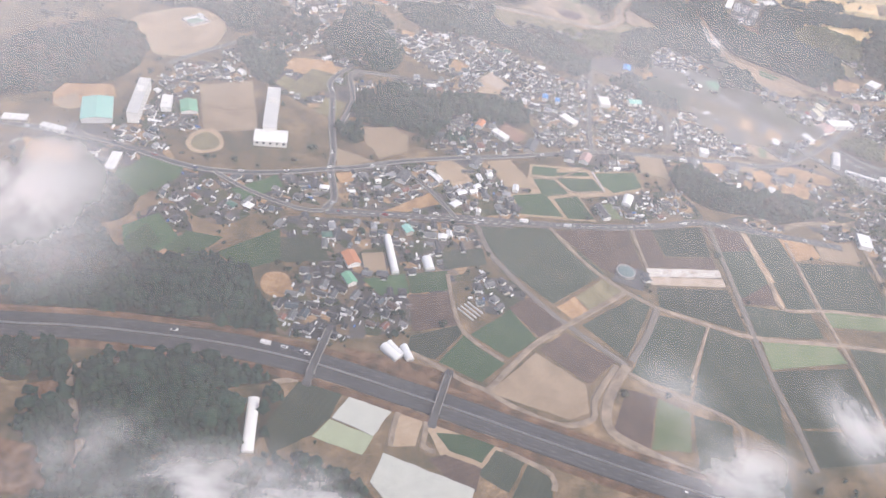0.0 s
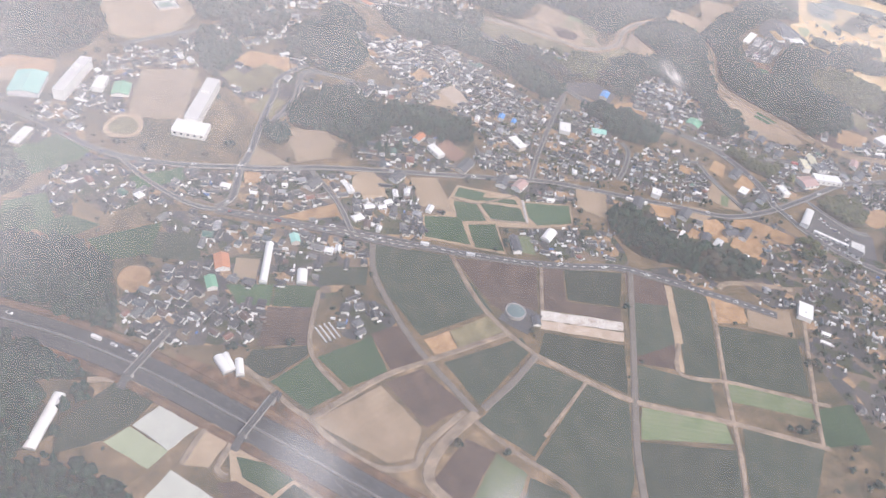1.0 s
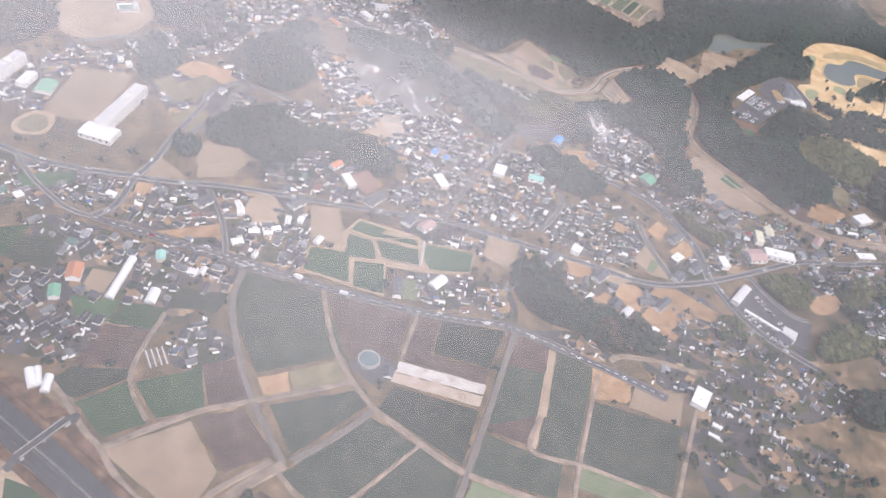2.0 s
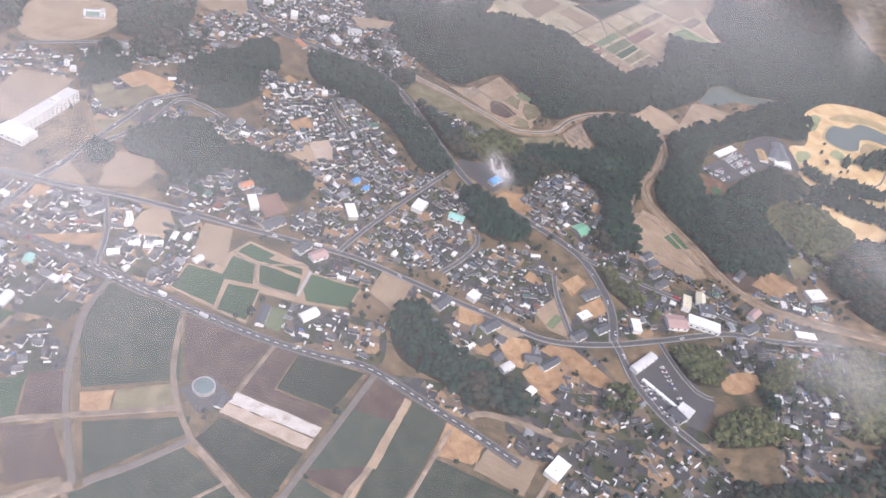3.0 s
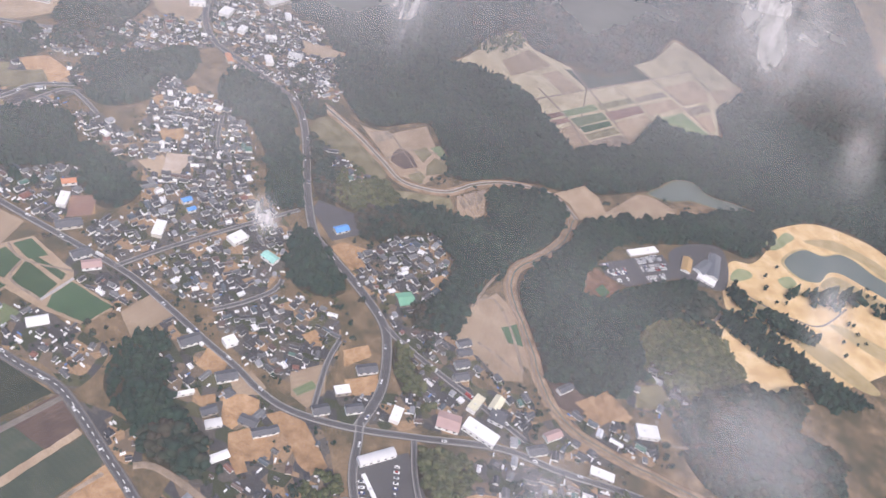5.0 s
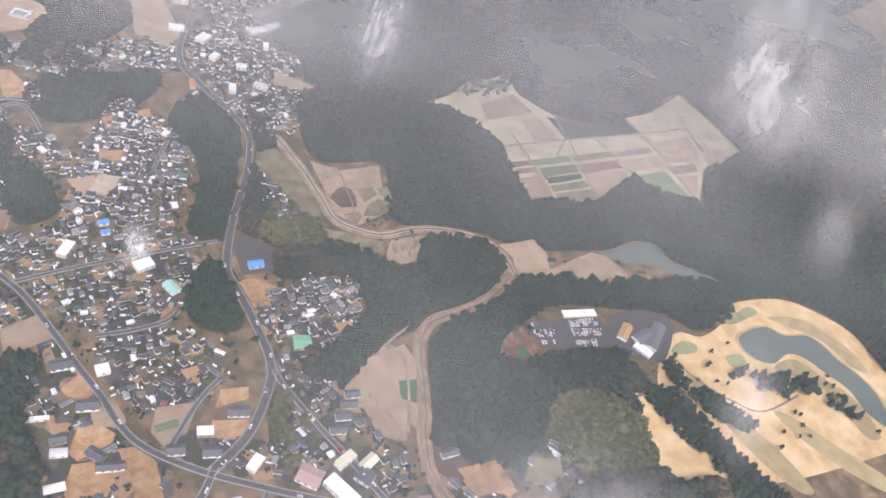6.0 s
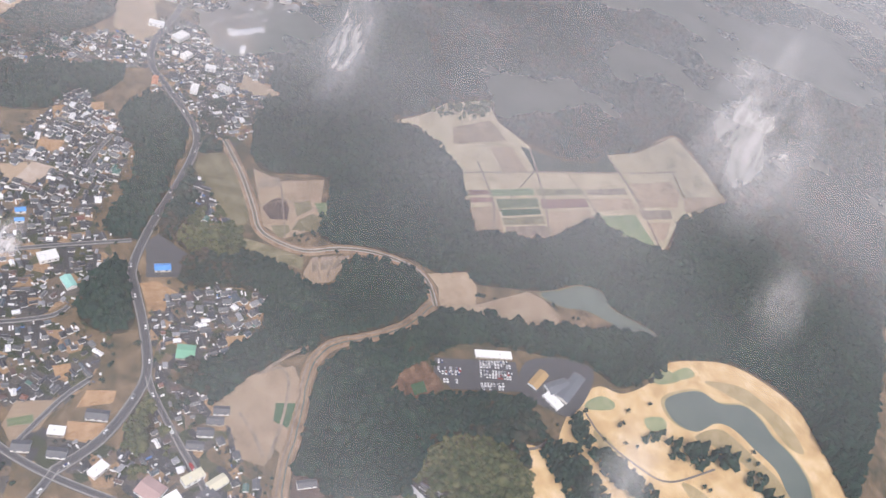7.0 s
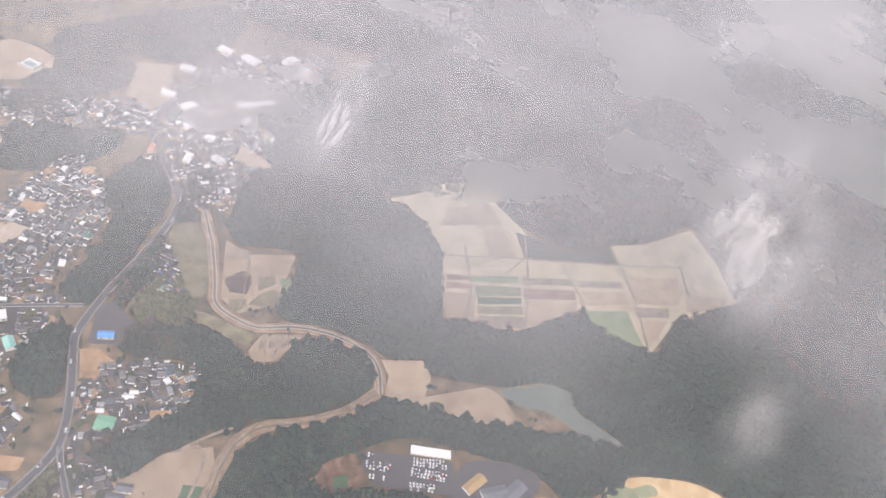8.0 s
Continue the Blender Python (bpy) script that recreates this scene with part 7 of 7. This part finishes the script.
shed_glint_tones = by_thing("shed_glint_tones", [(0.0, (0.84, 0.84, 0.84)), (0.42, (0.45, 0.46, 0.48)), (0.56, (0.08, 0.085, 0.10)), (0.80, (0.78, 0.78, 0.77)), (0.96, (0.10, 0.20, 0.45))], 0.4, 0.4, island=True)
tagged(part("garden_sheds", bm, shed_glint_tones), "small white and grey sheds, many standing in for glints", "sheds", kind="stuff")


# rough scrub over the open ground of the valley
spots = np.stack([np.random.uniform(-90, 175, 9000), np.random.uniform(60, 300, 9000)], axis=1)
thick = np.array([noise.noise((x * 0.07, y * 0.07, 11)) + 0.5 * noise.noise((x * 0.3, y * 0.3, 5)) for x, y in spots])
spots = spots[thick > 0.15]
for other in WOODED:
    spots = spots[~inside(spots, other)]
spots = spots[free(spots, 0.3, True, 0.3)]
near = np.array([np.hypot(homes[:, 0] - x, homes[:, 1] - y).min() for x, y in spots])
spots = spots[near > 1.4]
planted("scrub", spots, np.random.uniform(0.7, 1.9, len(spots)), 0.12, leaf_mixed, "rough scrub and low bushes on open ground", "scrub")


# ---- mist and clouds ----
def vapour(name, build):
    """Haze or cloud put into a see-through white sheet, dense or sparse by place."""
    m = bpy.data.materials.new(name)
    m.use_nodes = True
    n, l = m.node_tree.nodes, m.node_tree.links
    n.remove(n["Principled BSDF"])
    d = n.new("ShaderNodeBsdfDiffuse")
    d.inputs["Color"].default_value = (0.82, 0.80, 0.795, 1)
    t = n.new("ShaderNodeBsdfTransparent")
    mix = n.new("ShaderNodeMixShader")
    l.new(build(n, l), mix.inputs[0])
    l.new(t.outputs[0], mix.inputs[1])
    l.new(d.outputs[0], mix.inputs[2])
    l.new(mix.outputs[0], n["Material Output"].inputs[0])
    return m


def span(n, l, value, a, b, lo, hi):
    r = n.new("ShaderNodeMapRange")
    r.interpolation_type = "SMOOTHSTEP"
    for sock, v in zip(("From Min", "From Max", "To Min", "To Max"), (a, b, lo, hi)):
        r.inputs[sock].default_value = v
    l.new(value, r.inputs["Value"])
    return r.outputs[0]


def place_xy(n, l):
    co = n.new("ShaderNodeTexCoord").outputs["Object"]
    s = n.new("ShaderNodeSeparateXYZ")
    l.new(co, s.inputs[0])
    return co, s.outputs[0], s.outputs[1]


def rim(n, l, x, y, x0, x1, y0, y1, soft):
    """One inside the layer, thinning to nothing at its rim."""
    a = calc(n, l, "MULTIPLY", span(n, l, x, x0, x0 + soft, 0.0, 1.0), span(n, l, x, x1 - soft, x1, 1.0, 0.0))
    b = calc(n, l, "MULTIPLY", span(n, l, y, y0, y0 + soft, 0.0, 1.0), span(n, l, y, y1 - soft, y1, 1.0, 0.0))
    return calc(n, l, "MULTIPLY", a, b)


def patch(n, l, co, x, y, r, amount):
    """A denser or thinner spot fitted to the view's brightness, fading over r metres."""
    v = n.new("ShaderNodeVectorMath")
    v.operation = "DISTANCE"
    flat = n.new("ShaderNodeVectorMath")
    flat.operation = "MULTIPLY"
    flat.inputs[1].default_value = (1, 1, 0)
    l.new(co, flat.inputs[0])
    l.new(flat.outputs[0], v.inputs[0])
    v.inputs[1].default_value = (x, y, 0)
    return span(n, l, v.outputs["Value"], 0.0, r, amount, 0.0)


def valley_mist(n, l):
    """Sheet imitating distance haze, thicker to the northwest, fitted to the camera's view."""
    co, x, y = place_xy(n, l)
    away = calc(n, l, "ADD", y, calc(n, l, "MULTIPLY", x, -1.1))
    base = calc(n, l, "ADD", span(n, l, away, 50, 240, *VALLEY), patch(n, l, co, 138, 185, 44, 0.09))
    base = calc(n, l, "ADD", base, patch(n, l, co, 30, 236, 42, 0.05))
    base = calc(n, l, "ADD", base, patch(n, l, co, 138, 320, 50, -0.11), True)
    base = calc(n, l, "MULTIPLY", base, rim(n, l, x, y, -700, 900, -60, 1500, 40))
    wisp = span(n, l, noise_tex(n, l, co, 0.012, 5, 0.6), 0.3, 0.7, 0.8, 1.2)
    return calc(n, l, "MULTIPLY", base, wisp, True)


def early_path_veil(n, l):
    """Haze sheet just below the early camera path, fitted to the view, thinning east."""
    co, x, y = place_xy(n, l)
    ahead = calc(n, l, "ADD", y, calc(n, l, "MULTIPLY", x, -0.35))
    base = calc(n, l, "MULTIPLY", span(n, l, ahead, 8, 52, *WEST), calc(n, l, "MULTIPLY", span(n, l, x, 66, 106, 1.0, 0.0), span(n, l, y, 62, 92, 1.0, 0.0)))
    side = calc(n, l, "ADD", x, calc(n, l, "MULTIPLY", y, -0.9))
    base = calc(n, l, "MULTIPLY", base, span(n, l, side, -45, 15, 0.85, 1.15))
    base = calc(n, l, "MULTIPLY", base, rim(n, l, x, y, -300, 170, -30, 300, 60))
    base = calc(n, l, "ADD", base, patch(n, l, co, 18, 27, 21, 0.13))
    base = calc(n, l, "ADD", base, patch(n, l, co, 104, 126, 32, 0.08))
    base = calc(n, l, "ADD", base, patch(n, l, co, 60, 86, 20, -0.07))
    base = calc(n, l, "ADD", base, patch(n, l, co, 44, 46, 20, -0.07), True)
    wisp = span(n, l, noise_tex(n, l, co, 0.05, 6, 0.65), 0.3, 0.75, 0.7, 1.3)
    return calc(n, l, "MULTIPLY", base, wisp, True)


def late_path_veil(n, l):
    """Haze sheet just below the late camera path, its density fitted to the view."""
    co, x, y = place_xy(n, l)
    ahead = calc(n, l, "ADD", calc(n, l, "MULTIPLY", y, -0.2), calc(n, l, "MULTIPLY", x, -1.6))
    base = calc(n, l, "MULTIPLY", span(n, l, ahead, -340, -306, 0.05, NORTH), span(n, l, y, 156, 202, 0.0, 1.0))
    base = calc(n, l, "MULTIPLY", base, rim(n, l, x, y, -200, 330, 152, 460, 22))
    wisp = span(n, l, noise_tex(n, l, co, 0.06, 6, 0.65), 0.3, 0.75, 0.65, 1.3)
    return calc(n, l, "MULTIPLY", base, wisp, True)


# haze strengths, tuned to region brightness along the camera's view
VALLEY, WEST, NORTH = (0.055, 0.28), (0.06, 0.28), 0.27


def mist_layer(name, label, mat, x0, x1, y0, y1, z, swell, step):
    """An undulating sheet that stands in for haze."""
    bm = bmesh.new()
    nx, ny = max(2, int((x1 - x0) / step)), max(2, int((y1 - y0) / step))
    grid = [[bm.verts.new((x0 + (x1 - x0) * i / nx, y0 + (y1 - y0) * j / ny, z + swell * noise.noise((i * 0.3, j * 0.3, z)))) for i in range(nx + 1)] for j in range(ny + 1)]
    for j in range(ny):
        for i in range(nx):
            bm.faces.new((grid[j][i], grid[j][i + 1], grid[j + 1][i + 1], grid[j + 1][i]))
    ob = part(name, bm, mat)
    for p in ob.data.polygons:
        p.use_smooth = True
    return tagged(ob, label, "mist", kind="stuff")


# three see-through sheets imitate haze; the upper two sit under the flight path
mist_layer("mist", "thin white sheet standing in for distance haze", vapour("valley_mist", valley_mist), -700, 900, -60, 1500, 34, 2.5, 25)
mist_layer("mist", "thin white haze sheet under the early camera path", vapour("early_path_veil", early_path_veil), -300, 170, -30, 300, 78, 3, 12)
mist_layer("mist", "thin white haze sheet under the late camera path", vapour("late_path_veil", late_path_veil), -200, 330, 150, 460, 131, 2.5, 12)


def cloud_vapour(density, low=0.42, high=0.80, torn=0.5):
    def build(n, l):
        co = n.new("ShaderNodeTexCoord").outputs["Object"]
        v = n.new("ShaderNodeVectorMath")
        v.operation = "LENGTH"
        l.new(co, v.inputs[0])
        fall = span(n, l, v.outputs["Value"], 0.0, 1.0, 1.0, 0.0)
        info = n.new("ShaderNodeObjectInfo").outputs["Location"]
        add = n.new("ShaderNodeVectorMath")
        add.operation = "ADD"
        l.new(co, add.inputs[0])
        l.new(info, add.inputs[1])
        drawn = n.new("ShaderNodeVectorMath")
        drawn.operation = "MULTIPLY"
        drawn.inputs[1].default_value = (1.2, 0.9, 0.3)
        l.new(add.outputs[0], drawn.inputs[0])
        big = noise_tex(n, l, drawn.outputs[0], 1.5, 3, 0.5)
        fine = noise_tex(n, l, drawn.outputs[0], 4.2, 8, 0.6)
        tex = calc(n, l, "ADD", calc(n, l, "MULTIPLY", big, 1 - torn), calc(n, l, "MULTIPLY", fine, torn))
        body = calc(n, l, "ADD", tex, calc(n, l, "MULTIPLY", fall, 0.16))
        a = span(n, l, body, low, high, 0.0, density)
        return calc(n, l, "MULTIPLY", a, fall, True)
    return build


cloud_mat = vapour("cloud_vapour", cloud_vapour(0.74, 0.45, 0.78))
bank_mat = vapour("bank_vapour", cloud_vapour(0.66, 0.36, 0.72, 0.35))
wisp_mat = vapour("wisp_vapour", cloud_vapour(0.62, 0.44, 0.78))
breath_mat = vapour("breath_vapour", cloud_vapour(0.27, 0.30, 0.72))


def cloud(x, y, z, rx, ry, rz=0, slope=0, mat=cloud_mat, lift=0.25, label="torn white cloud wisp drifting below"):
    """A torn cloud wisp on one bumpy sheet, thinning out at the rim."""
    bm = bmesh.new()
    bmesh.ops.create_grid(bm, x_segments=28, y_segments=28, size=1.0)
    for q in bm.verts:
        r = q.co.xy.length
        q.co.z = 0.5 * noise.noise((q.co.x * 1.7 + x, q.co.y * 1.7 + y, 3.1)) * max(0.0, 1.2 - r)
    ob = tagged(part("cloud", bm, mat), label, "cloud", kind="stuff")
    for f in ob.data.polygons:
        f.use_smooth = True
    ob.matrix_basis = pose(x, y, z, slope, 0, rz) @ Matrix.Diagonal((rx, ry, min(rx, ry) * lift, 1))
    return ob


cloud(-31, 61, 45, 14, 18, 15, 0, bank_mat)
cloud(-25, 53, 44, 9, 9, 30, 0, breath_mat)
cloud(-8, 31.2, 43, 12, 6, 5, 0, bank_mat)
cloud(-1, 32, 42, 8, 5, 5, 0, wisp_mat)
cloud(-17, 33, 44, 9, 6, 20, 0, breath_mat)
cloud(34, 35.5, 44, 9, 6, 5, 0, bank_mat)
cloud(48, 42, 43, 5, 8, 6, 0, bank_mat)
cloud(30.5, 44, 44, 5, 7, 20, 0, breath_mat)
# sloped wisps are placed by view and tilted to face the camera
cloud(164, 254, 20, 9, 16, 38, 40, breath_mat)
cloud(19, 271, 24, 11, 30, 38, 50)
cloud(98, 369, 34, 30, 44, 38, 55, wisp_mat)
cloud(146, 330, 24, 11, 17, 38, 55, breath_mat)
cloud(77, 167, 25, 4.5, 7, 53, 30, wisp_mat)
# flat haze patches added to lighten the right side of the view
cloud(147, 164, 20, 22, 20, 30, 0, breath_mat)
cloud(165, 200, 22, 28, 26, 30, 0, breath_mat)
